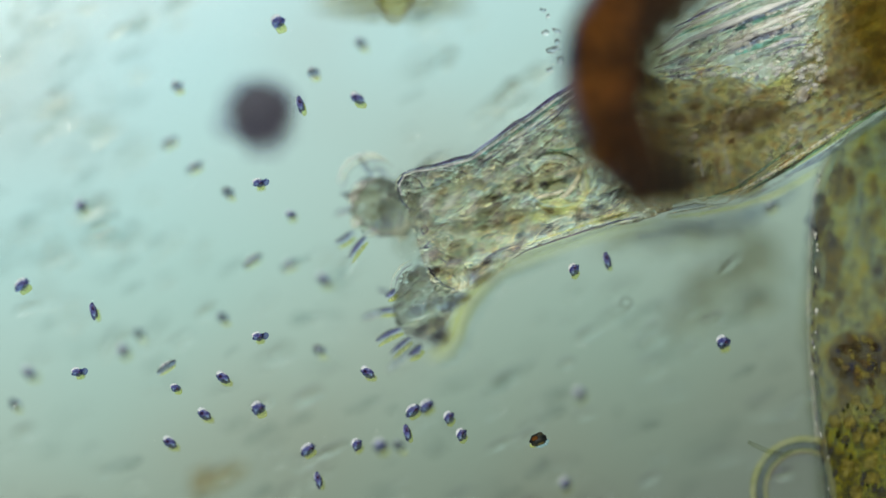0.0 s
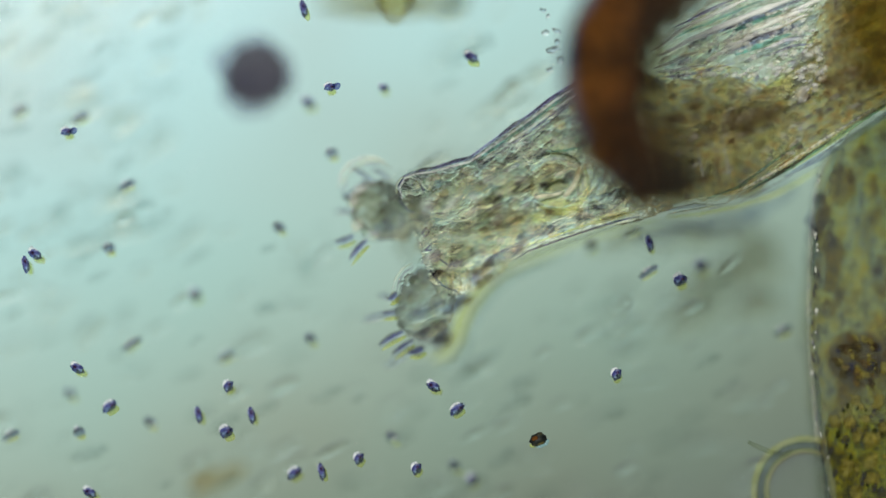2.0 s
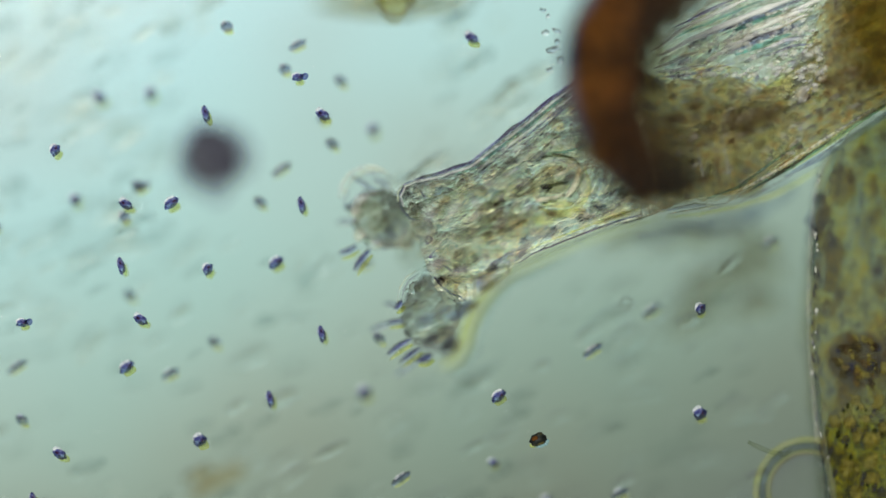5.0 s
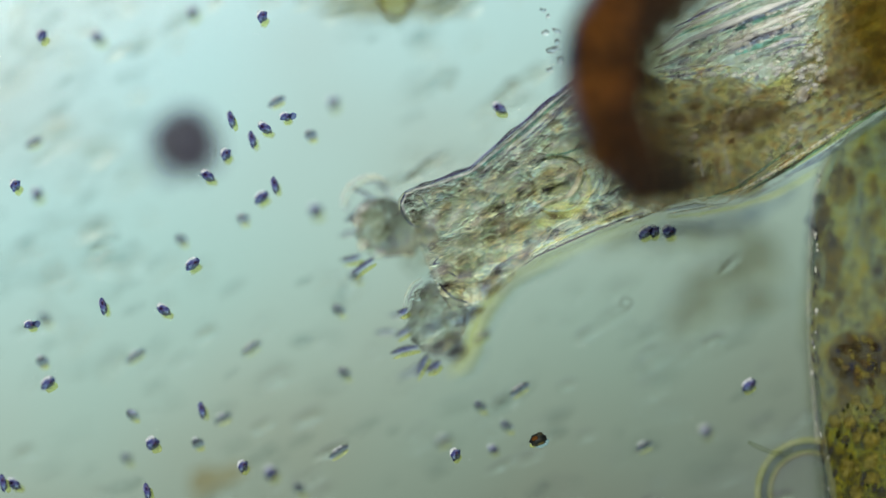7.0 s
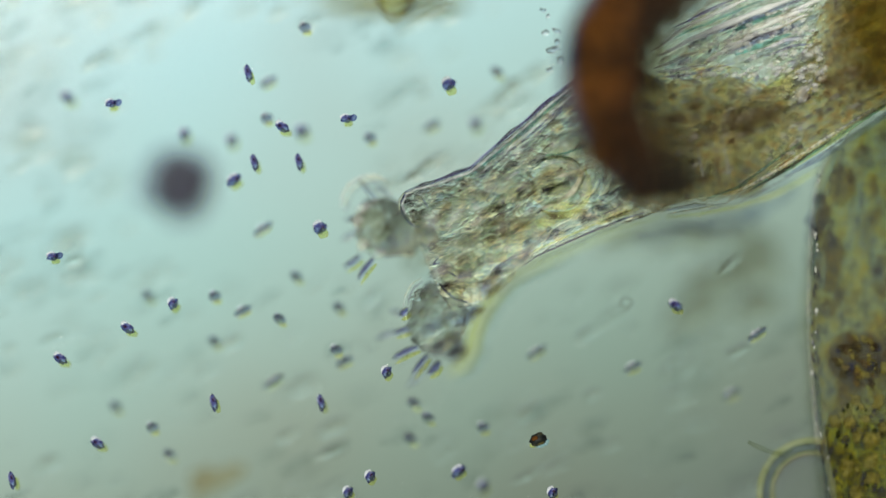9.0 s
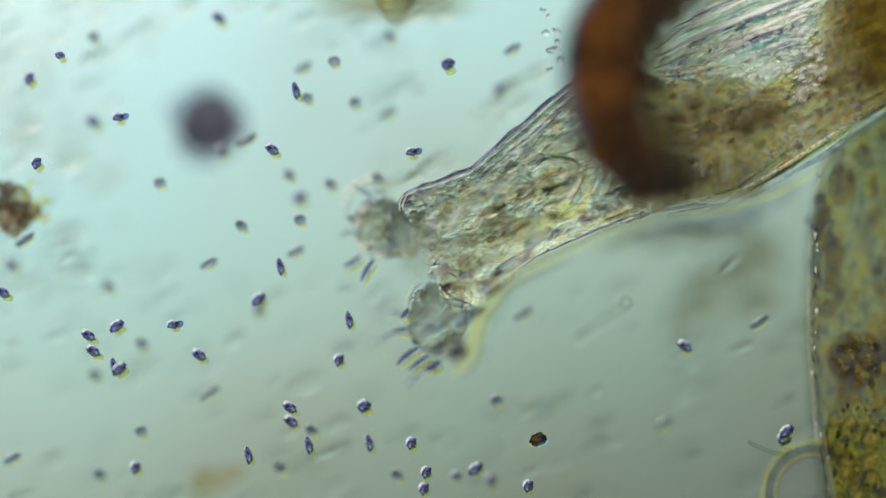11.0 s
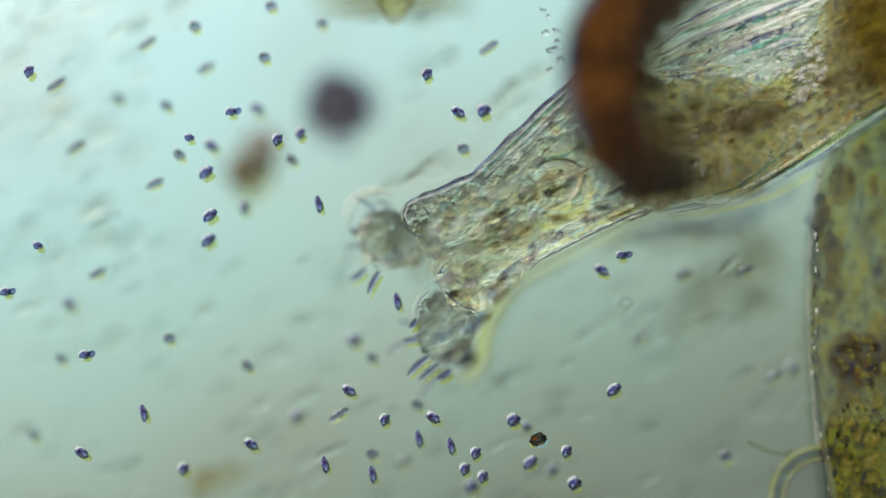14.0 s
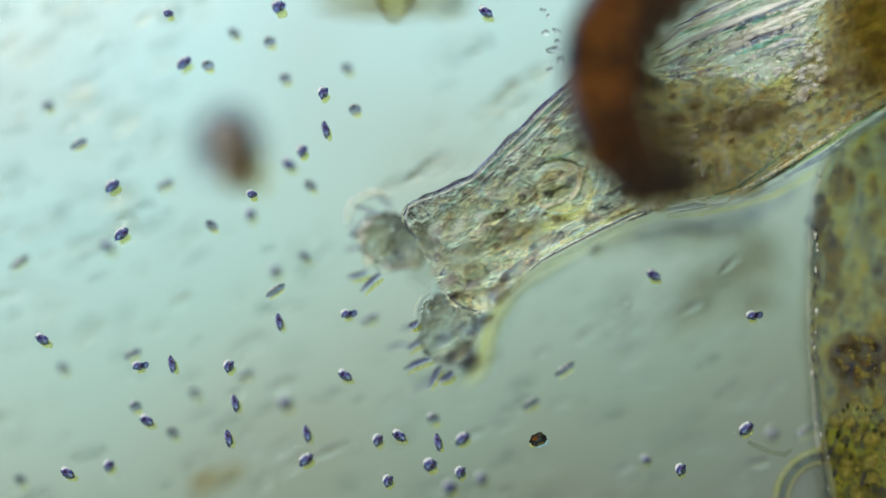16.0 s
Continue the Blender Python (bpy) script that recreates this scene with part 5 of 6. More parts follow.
def whirl(rows, turn=0.0):
    """Rows for walk() from (seconds, u, v), with depth and a steady tumble within one turn a second."""
    return [(t, Matrix.Translation(stage(*near(u, v, depth(u, v, t)), depth(u, v, t))) @ pose(0, 0, 0, 0, 0, turn * t)) for t, u, v in rows]


def clump_depth(u, v, t):
    """The clump drifts in near the plane of focus and is drawn deeper into the whirl."""
    return depth(u, v, t) * (0.15 + 0.6 * max(0.0, min(1.0, (t - 11.7) / 0.4)) * (0.35 if 12.45 < t < 13.05 else 1.0))


def tumble(rows):
    return [(t, Matrix.Translation(stage(*near(u, v, clump_depth(u, v, t)), clump_depth(u, v, t))) @ pose(0, 0, 0, 0, 0, a)) for t, u, v, a in rows]


UPPER, LOWER = (475, 215, 205, -1), (800, 790, 95, 1)


def drift(points, i):
    """Rows for walk() through the points at the times SEEN; in the two whirls a thing goes round once each half second between them."""
    deep = random.Random(i)
    z = deep.choice((deep.uniform(-0.06, 0.05), deep.uniform(-0.12, 0.11), deep.uniform(-0.3, -0.12))) if len(points) and i < 100 else deep.choice((-1, -1, -1, 0.7)) * deep.uniform(0.09, 0.28)
    rows = [(SEEN[0], Matrix.Translation(stage(*near(*points[0], z), z)))]
    for (t0, p), (t1, q) in zip(zip(SEEN, points), zip(SEEN[1:], points[1:])):
        steps = round((t1 - t0) * 10)
        for cu, cv, reach, way in (UPPER, LOWER):
            a, b = math.atan2(p[1] - cv, p[0] - cu), math.atan2(q[1] - cv, q[0] - cu)
            r0, r1 = math.hypot(p[0] - cu, p[1] - cv), math.hypot(q[0] - cu, q[1] - cv)
            if max(r0, r1) < reach:
                sweep = (b - a) * way % (2 * math.pi)
                turns = max(0, round((t1 - t0) * 2 - sweep / (2 * math.pi)))
                sweep = way * (sweep + 2 * math.pi * turns)
                for k in range(1, steps):
                    f = k / steps
                    r, an = r0 + (r1 - r0) * f, a + sweep * f
                    rows.append((t0 + 0.1 * k, Matrix.Translation(stage(cu + r * math.cos(an), cv + r * math.sin(an), z))))
        rows.append((t1, Matrix.Translation(stage(*near(*q, z), z))))
    return rows


def motions():
    walk(ball, whirl([
        (0, 460, 202), (0.1, 625, 117), (0.2, 496, 83), (0.3, 454, 165), (0.4, 612, 169), (0.5, 527, 64), (0.6, 441, 141), (0.7, 500, 233), (0.8, 586, 77),
        (0.9, 460, 103), (1, 441, 193), (1.1, 619, 139), (1.2, 507, 83), (1.3, 434, 160), (1.4, 513, 244), (1.5, 594, 88), (1.6, 483, 114), (1.7, 443, 187),
        (1.8, 555, 229), (1.9, 571, 77), (2, 452, 132), (2.1, 423, 205), (2.2, 527, 275), (2.3, 595, 116), (2.4, 487, 139), (2.5, 432, 187), (2.6, 454, 246),
        (2.7, 636, 154), (2.8, 513, 112), (2.9, 425, 171), (3, 405, 231), (3.1, 529, 268), (3.2, 581, 92), (3.3, 452, 121), (3.4, 377, 180), (3.5, 388, 270),
        (3.6, 597, 220), (3.7, 538, 92), (3.8, 414, 128), (3.9, 368, 191), (4, 399, 273), (4.1, 616, 204), (4.2, 537, 117), (4.3, 434, 130), (4.4, 372, 197),
        (4.5, 391, 296), (4.6, 567, 221), (4.7, 566, 125), (4.8, 461, 119), (4.9, 381, 177), (5, 376, 277), (5.1, 519, 252), (5.2, 585, 146), (5.3, 492, 111),
        (5.4, 395, 158), (5.5, 370, 248), (5.6, 464, 281), (5.7, 596, 171), (5.8, 521, 108), (5.9, 414, 142), (6, 369, 219), (6.1, 418, 298), (6.2, 593, 195),
        (6.3, 577, 127), (6.4, 445, 141), (6.5, 375, 213), (6.6, 414, 301), (6.7, 621, 152), (6.8, 469, 105), (6.9, 355, 169), (7, 327, 253), (7.1, 399, 343),
        (7.2, 617, 178), (7.3, 491, 119), (7.4, 392, 174), (7.5, 359, 255), (7.6, 441, 328), (7.7, 583, 134), (7.8, 417, 127), (7.9, 331, 196), (8, 335, 295),
        (8.1, 493, 341), (8.2, 561, 101), (8.3, 412, 130), (8.4, 334, 214), (8.5, 351, 313), (8.6, 515, 326), (8.7, 534, 107), (8.8, 386, 140), (8.9, 307, 227),
        (9, 318, 324), (9.1, 493, 357), (9.2, 557, 136), (9.3, 434, 130), (9.4, 372, 197), (9.5, 391, 296), (9.6, 567, 221), (9.7, 566, 125), (9.8, 461, 119),
        (9.9, 381, 177), (10, 376, 277), (10.1, 519, 252), (10.2, 585, 146), (10.3, 492, 111), (10.4, 395, 158), (10.5, 370, 248), (10.6, 464, 281), (10.7, 596, 171),
        (10.8, 521, 108), (10.9, 414, 142), (11, 369, 219), (11.1, 418, 298), (11.2, 593, 195), (11.3, 588, 115), (11.4, 445, 126), (11.5, 367, 194), (11.6, 371, 280),
        (11.7, 503, 330), (11.8, 581, 128), (11.9, 445, 118), (12, 359, 178), (12.1, 316, 253), (12.2, 340, 343), (12.3, 507, 343), (12.4, 568, 145), (12.5, 471, 128),
        (12.6, 405, 172), (12.7, 384, 224), (12.8, 392, 261), (12.9, 408, 295), (13, 494, 310), (13.1, 592, 220), (13.2, 544, 209), (13.3, 496, 228), (13.4, 463, 240),
        (13.5, 408, 262), (13.6, 406, 275), (13.7, 414, 288), (13.8, 445, 330), (13.9, 553, 336), (14, 599, 187), (14.1, 487, 172), (14.2, 412, 215), (14.3, 399, 248),
        (14.4, 414, 246), (14.5, 414, 260), (14.6, 436, 323), (14.7, 489, 338), (14.8, 625, 235), (14.9, 548, 161), (15, 454, 172), (15.1, 403, 180), (15.2, 387, 188),
        (15.3, 341, 220), (15.4, 354, 282), (15.5, 350, 351), (15.6, 396, 371), (15.7, 585, 309), (15.8, 577, 158), (15.9, 458, 193), (16, 403, 248),
    ], 160))
    walk(clump, tumble([
        (0, -900, 380, 40), (4, -620, 370, 45), (9.2, -260, 360, 52), (10.4, -120, 355, 55), (11, 10, 364, 58), (11.3, 97, 379, 60), (11.4, 136, 404, 64),
        (11.5, 188, 410, 66), (11.6, 268, 394, 68), (11.7, 355, 373, 60), (11.8, 520, 270, 20), (11.9, 536, 140, 10), (12, 526, 161, 50), (12.1, 414, 156, 86),
        (12.2, 331, 202, 123), (12.3, 329, 279, 160), (12.4, 410, 330, 230), (12.5, 612, 183, 350), (12.6, 588, 147, 352), (12.7, 592, 169, 355), (12.8, 612, 163, 357),
        (12.9, 614, 172, 360), (13, 603, 150, 350), (13.1, 549, 127, 340), (13.2, 562, 185, 330), (13.3, 592, 180, 319), (13.4, 564, 172, 309), (13.5, 540, 191, 299),
        (13.6, 511, 202, 290), (13.7, 487, 220, 299), (13.8, 463, 216, 310), (13.9, 430, 238, 320), (14, 447, 288, 330), (14.1, 502, 275, 336), (14.2, 524, 233, 343),
        (14.3, 522, 211, 350), (14.4, 511, 213, 360), (14.5, 502, 200, 370), (14.6, 449, 205, 380), (14.7, 445, 213, 389), (14.8, 443, 259, 400), (14.9, 493, 277, 410),
        (15, 588, 204, 420), (15.1, 568, 176, 410), (15.2, 550, 193, 400), (15.3, 437, 179, 390), (15.4, 365, 213, 392), (15.5, 337, 261, 394), (15.6, 361, 289, 396),
        (15.7, 537, 268, 398), (15.8, 467, 151, 400), (15.9, 403, 213, 390), (16, 420, 282, 380),
    ]))
    nod = [(0, -33), (0.5, -36), (1, -37), (1.5, -33), (2, -28), (2.5, -28), (3, -24), (3.5, -25), (4, -21), (5.2, -13), (6.5, -6), (7, 0), (7.5, 3), (8, 0), (8.5, 5), (9, 0),
           (10.2, 1), (11.5, 3), (12, 7), (12.5, 8), (13, 13), (13.5, 16), (14, 19), (14.5, 20), (15, 22), (15.5, 24), (16, 23)]
    walk(animal, [(t, Matrix.Translation(PIVOT) @ pose(0, 0, 0, 0, 0, d / 345 * 57.3)) for t, d in nod])
    for j, side in jaws:
        walk(j, [(0.1 * k, Matrix.Translation(JAW_AT) @ pose(0, 0.006 * math.sin(k * 1.9) * side, 0, 0, 0, 9 * side * math.sin(k * 1.3))) for k in range(161)])
    for c, root, lean, i in cilia:
        walk(c, [(0.1 * k, Matrix.Translation(root) @ pose(0, 0, 0, 0, 8 * math.sin(k * 1.7 + i), lean - 180 + 180 + 13 * math.sin(k * 2.1 - i * 1.1))) for k in range(161)])
    walk(bubble, [(t, Matrix.Translation(stage(u, v, -0.1))) for t, u, v in [(0, 1430, 872), (1, 1431, 872), (4, 1434, 873), (8, 1440, 875), (12.5, 1454, 881), (14, 1462, 886), (16, 1470, 891)]])
    for h, way in zip(hazes, (1, 0.7, -1, -0.7)):
        walk(h, [(2.0 * k, pose(0.10 * way * math.sin(k * 0.9), 0.05 * math.sin(k * 0.9 + 0.5), 0)) for k in range(9)])
    walk(microbes[0], drift([(493, 40), (519, 190), (678, -88), (503, 168), (582, -95), (645, -101), (570, 115), (778, 92), (715, -119), (719, -111), (628, -91), (592, 176), (551, 11), (624, 45), (795, 150), (792, 110), (690, 147), (595, -53), (679, 99), (865, 80), (857, 197), (797, 82), (667, 195), (509, 111), (494, 13)], 0))
    walk(microbes[1], drift([(633, 175), (545, 174), (774, -58), (762, 181), (834, 101), (787, 226), (519, 177), (793, 103), (766, 64), (961, 116), (884, 192), (820, 169), (784, 37), (932, 87), (1196, 541), (1212, 614), (1210, 533), (1149, 670), (1228, 495), (1020, 506), (1065, 479), (654, 649), (604, 521), (965, 507), (1157, 488)], 1))
    walk(microbes[2], drift([(532, 185), (515, 214), (516, 127), (485, 257), (538, 16), (570, -67), (238, 150), (493, 44), (425, 48), (476, 227), (410, 212), (442, 209), (459, 229), (450, 233), (440, 130), (534, 181), (589, 252), (525, 163), (354, 258), (512, 292), (565, 362), (587, 275), (648, 299), (523, 213), (577, 230)], 2))
    walk(microbes[3], drift([(143, 365), (-61, 476), (18, 440), (-76, 374), (-120, 351), (-53, 314), (22, 409), (118, 455), (134, 280), (110, 490), (65, 344), (167, 283), (242, 324), (326, 240), (326, 237), (400, 265), (471, 345), (469, 228), (320, 272), (465, 373), (432, 368), (201, 491), (288, 344), (293, 397), (443, 380)], 3))
    walk(microbes[4], drift([(458, 325), (440, 259), (409, 97), (287, 345), (118, 234), (206, 82), (110, 173), (247, 158), (282, 38), (192, -111), (293, -89), (196, -74), (337, 108), (333, 173), (197, 184), (222, 232), (273, 320), (372, 120), (232, 243), (363, 170), (409, 199), (320, 168), (458, 370), (534, 523), (614, 557)], 4))
    walk(microbes[5], drift([(515, 381), (660, 470), (833, 206), (839, 737), (679, 156), (683, 293), (755, 722), (790, 743), (730, 751), (1137, 947), (873, 796), (827, 815), (848, 862), (757, 864), (779, 963), (808, 818), (854, 806), (839, 795), (857, 795), (836, 788), (932, 756), (867, 779), (868, 773), (951, 747), (1144, 815)], 5))
    walk(microbes[6], drift([(40, 505), (-107, 628), (-140, 632), (-170, 600), (-118, 490), (-65, 564), (-47, 488), (-65, 584), (-51, 304), (-113, 390), (-93, 439), (-162, 295), (-149, 500), (-80, 417), (-79, 423), (-95, 362), (200, 433), (132, 438), (219, 411), (206, 425), (366, 306), (-82, 354), (-113, 247), (162, 364), (200, 330)], 6))
    walk(microbes[7], drift([(166, 551), (30, 577), (111, 523), (200, 571), (46, 468), (20, 516), (102, 486), (154, 479), (165, 437), (284, 540), (183, 542), (387, 619), (163, 698), (370, 643), (22, 850), (495, 801), (498, 853), (415, 936), (515, 868), (549, 841), (576, 823), (229, 861), (257, 818), (383, 826), (405, 776)], 7))
    walk(microbes[8], drift([(218, 621), (97, 561), (408, 332), (552, 615), (345, 521), (400, 433), (262, 438), (404, 311), (264, 187), (289, 143), (341, 22), (427, 191), (452, 104), (389, 245), (409, 248), (482, 549), (518, 448), (560, 310), (459, 487), (493, 665), (525, 738), (243, 596), (344, 622), (387, 552), (487, 480)], 8))
    walk(microbes[9], drift([(52, 660), (-48, 684), (-66, 608), (-80, 508), (-97, 473), (-50, 497), (-46, 424), (85, 443), (37, 341), (-61, 480), (-49, 547), (43, 473), (-79, 722), (33, 480), (-51, 535), (88, 460), (176, 519), (175, 561), (161, 532), (167, 611), (122, 537), (-85, 501), (168, 444), (110, 523), (190, 436)], 9))
    walk(microbes[10], drift([(137, 660), (13, 744), (47, 757), (195, 842), (-55, 691), (10, 690), (108, 653), (50, 682), (5, 488), (102, 728), (53, 576), (120, 333), (88, 569), (242, 548), (93, 455), (331, 590), (318, 531), (273, 629), (248, 650), (212, 612), (150, 629), (-108, 514), (219, 560), (119, 653), (245, 649)], 10))
    walk(microbes[11], drift([(311, 688), (93, 600), (106, 590), (260, 733), (-56, 559), (-49, 670), (61, 730), (-161, 782), (-117, 662), (-67, 708), (-71, 558), (-107, 433), (-112, 534), (9, 450), (-84, 528), (40, 490), (102, 577), (30, 470), (62, 337), (108, 422), (67, 436), (-80, 440), (240, 298), (290, 325), (446, 345)], 11))
    walk(microbes[12], drift([(395, 669), (242, 699), (273, 665), (380, 745), (137, 652), (177, 528), (175, 631), (289, 616), (164, 516), (405, 657), (290, 549), (437, 646), (217, 743), (404, 622), (226, 581), (663, 738), (776, 727), (614, 550), (747, 740), (741, 744), (767, 740), (685, 723), (602, 640), (699, 690), (707, 772)], 12))
    walk(microbes[13], drift([(362, 734), (80, 697), (142, 587), (314, 657), (62, 450), (220, 496), (155, 548), (267, 408), (218, 278), (291, 516), (368, 312), (311, 443), (225, 480), (325, 596), (107, 635), (411, 628), (438, 663), (450, 608), (492, 676), (647, 754), (618, 692), (430, 598), (494, 524), (541, 659), (611, 665)], 13))
    walk(microbes[14], drift([(301, 784), (113, 857), (150, 984), (191, 962), (159, 872), (-49, 842), (170, 980), (251, 985), (277, 946), (216, 937), (25, 857), (301, 978), (181, 848), (430, 717), (173, 785), (555, 742), (466, 744), (443, 683), (443, 726), (467, 789), (445, 787), (145, 654), (243, 795), (308, 775), (260, 745)], 14))
    walk(microbes[15], drift([(458, 724), (410, 685), (441, 655), (596, 765), (401, 765), (202, 802), (255, 850), (376, 787), (319, 738), (420, 858), (271, 786), (469, 684), (219, 796), (506, 620), (567, 404), (720, 757), (797, 714), (821, 686), (855, 738), (804, 723), (910, 745), (822, 805), (790, 765), (782, 766), (762, 824)], 15))
    walk(microbes[16], drift([(457, 597), (508, 606), (463, 347), (690, 663), (584, 155), (571, 206), (308, 302), (507, 188), (545, 109), (499, 180), (506, 208), (522, 268), (521, 214), (611, 214), (613, 211), (773, 277), (827, 187), (821, 248), (955, 164), (888, 155), (1101, 453), (1272, 587), (1310, 609), (1372, 368), (1332, 560)], 16))
    walk(microbes[17], drift([(546, 797), (352, 817), (466, 846), (372, 810), (195, 720), (36, 752), (110, 718), (218, 688), (160, 598), (345, 747), (86, 679), (250, 698), (57, 641), (181, 672), (-94, 801), (261, 637), (274, 797), (321, 693), (305, 854), (381, 851), (525, 937), (255, 946), (282, 862), (444, 872), (543, 815)], 17))
    walk(microbes[18], drift([(632, 788), (627, 785), (577, 670), (650, 715), (404, 684), (287, 563), (315, 601), (432, 369), (315, 212), (464, 550), (400, 274), (267, 381), (255, 437), (475, 583), (306, 538), (634, 706), (618, 776), (648, 797), (763, 833), (738, 853), (823, 831), (638, 844), (485, 778), (625, 738), (669, 780)], 18))
    walk(microbes[19], drift([(674, 790), (671, 829), (621, 1003), (1011, 963), (769, 969), (805, 974), (754, 980), (807, 866), (625, 937), (843, 975), (480, 838), (537, 872), (402, 775), (565, 806), (94, 1008), (745, 845), (793, 864), (795, 860), (788, 872), (791, 864), (836, 862), (800, 838), (803, 838), (749, 994), (797, 864)], 19))
    walk(microbes[20], drift([(721, 766), (763, 801), (734, 866), (885, 872), (570, 835), (506, 999), (545, 936), (741, 860), (487, 985), (631, 1003), (261, 870), (488, 841), (211, 820), (483, 690), (379, 713), (707, 792), (744, 817), (795, 801), (785, 806), (754, 780), (799, 790), (733, 750), (640, 713), (785, 733), (776, 783)], 20))
    walk(microbes[21], drift([(732, 728), (638, 661), (621, 631), (1048, 482), (810, 725), (881, 784), (765, 762), (913, 735), (727, 719), (1172, 640), (1144, 412), (906, 789), (1102, 823), (1048, 523), (1195, 961), (1395, 687), (1299, 611), (1370, 560), (1407, 646), (1187, 733), (1088, 691), (1100, 818), (1325, 792), (1085, 562), (1322, 760)], 21))
    walk(microbes[22], drift([(756, 720), (748, 742), (648, 740), (769, 790), (522, 838), (348, 858), (498, 760), (673, 742), (492, 415), (487, 558), (464, 350), (497, 585), (441, 368), (461, 547), (415, 319), (464, 555), (413, 473), (446, 264), (356, 482), (402, 567), (370, 426), (-49, 448), (242, 328), (231, 357), (327, 112)], 22))
    walk(microbes[23], drift([(795, 740), (779, 769), (739, 775), (910, 790), (635, 812), (662, 867), (614, 807), (643, 825), (417, 982), (594, 864), (430, 826), (595, 713), (732, 818), (694, 863), (616, 872), (766, 860), (841, 852), (861, 1009), (857, 845), (815, 848), (855, 845), (851, 833), (803, 815), (828, 810), (815, 837)], 23))
    walk(microbes[24], drift([(817, 770), (788, 860), (826, 866), (1135, 958), (926, 989), (1013, 994), (950, 982), (949, 1009), (725, 959), (1061, 1002), (678, 960), (689, 741), (822, 696), (810, 765), (684, 659), (770, 800), (836, 768), (809, 766), (767, 802), (663, 811), (681, 744), (432, 704), (395, 715), (417, 735), (405, 649)], 24))
    walk(microbes[25], drift([(651, 660), (597, 627), (502, 578), (955, 480), (767, 684), (450, 478), (468, 549), (527, 246), (500, 175), (537, 374), (469, 227), (473, 219), (482, 218), (481, 240), (500, 225), (467, 270), (516, 337), (519, 198), (563, 275), (855, 112), (811, 199), (800, 122), (713, 270), (874, 149), (860, 22)], 25))
    walk(microbes[26], drift([(573, 495), (601, 533), (513, 176), (615, 514), (545, 181), (518, 180), (267, 193), (287, 198), (218, 150), (164, 213), (172, 66), (193, 166), (240, 209), (224, 117), (119, 172), (208, 241), (295, 377), (430, 240), (290, 242), (438, 172), (455, 192), (317, 100), (206, 153), (456, 71), (380, -109)], 26))
    walk(microbes[27], drift([(1016, 478), (834, 738), (797, 793), (1090, 958), (737, 830), (785, 800), (693, 822), (821, 767), (760, 846), (993, 960), (806, 805), (810, 793), (797, 820), (731, 835), (655, 844), (766, 830), (832, 818), (817, 820), (822, 813), (778, 815), (842, 803), (744, 780), (603, 761), (711, 850), (687, 852)], 27))
    walk(microbes[28], drift([(1075, 461), (853, 722), (765, 704), (1180, 462), (1150, 431), (1157, 403), (893, 532), (1062, 522), (476, 470), (743, 815), (487, 328), (534, 468), (412, 330), (527, 382), (530, 287), (619, 650), (508, 741), (511, 869), (595, 806), (623, 826), (660, 840), (516, 768), (395, 755), (388, 799), (417, 714)], 28))
    walk(microbes[29], drift([(1281, 607), (1165, 635), (1190, 452), (1208, 457), (1204, 496), (1140, 488), (885, 745), (1145, 639), (1182, 738), (1330, 659), (1185, 411), (1269, 536), (1170, 480), (1130, 469), (1284, 1004), (1390, 752), (1327, 771), (1275, 703), (1408, 722), (1214, 801), (1018, 857), (924, 938), (853, 853), (862, 860), (1045, 951)], 29))
    walk(microbes[30], drift([(1026, 697), (901, 797), (992, 792), (1116, 410), (1045, 432), (560, 542), (538, 610), (851, 210), (655, 181), (668, 318), (590, 182), (638, 219), (738, -101), (834, 189), (841, 219), (923, 149), (1267, 460), (1315, 565), (1367, 628), (1295, 565), (1403, 652), (1426, 760), (1380, 825), (1242, 570), (1367, 769)], 30))
    walk(microbes[31], drift([(1001, 856), (1014, 998), (1107, 995), (1161, 950), (836, 849), (858, 963), (874, 863), (1088, 806), (886, 827), (1209, 936), (1250, 764), (855, 820), (871, 825), (799, 842), (855, 860), (882, 840), (1018, 681), (1033, 788), (961, 755), (905, 834), (978, 833), (931, 838), (849, 823), (848, 823), (852, 848)], 31))
    walk(microbes[32], drift([(564, 850), (596, 868), (509, 857), (660, 763), (446, 735), (416, 656), (346, 641), (425, 426), (510, 288), (541, 502), (447, 247), (416, 262), (483, 240), (512, 301), (451, 288), (501, 556), (506, 658), (505, 517), (588, 582), (719, 705), (704, 534), (502, 517), (462, 442), (477, 598), (495, 570)], 32))
    walk(microbes[33], drift([(-107, 686), (-101, 719), (-59, 715), (-74, 736), (-83, 699), (-92, 723), (-122, 637), (-127, 629), (-156, 608), (-156, 803), (-140, 834), (-137, 740), (-146, 842), (-158, 737), (-141, 835), (204, 597), (210, 713), (265, 717), (163, 795), (205, 762), (145, 802), (-95, 528), (50, 668), (45, 609), (-90, 450)], 33))
    walk(microbes[34], drift([(124, -110), (-106, 358), (305, 113), (-150, 253), (-157, 181), (-168, 161), (-95, 318), (-78, 252), (-125, 208), (-91, 208), (-50, 330), (-63, 300), (-105, 379), (-81, 365), (-150, 388), (-119, 343), (42, 414), (5, 473), (-120, 243), (30, 260), (51, 127), (-111, 347), (-157, 167), (-103, 243), (-150, 228)], 34))
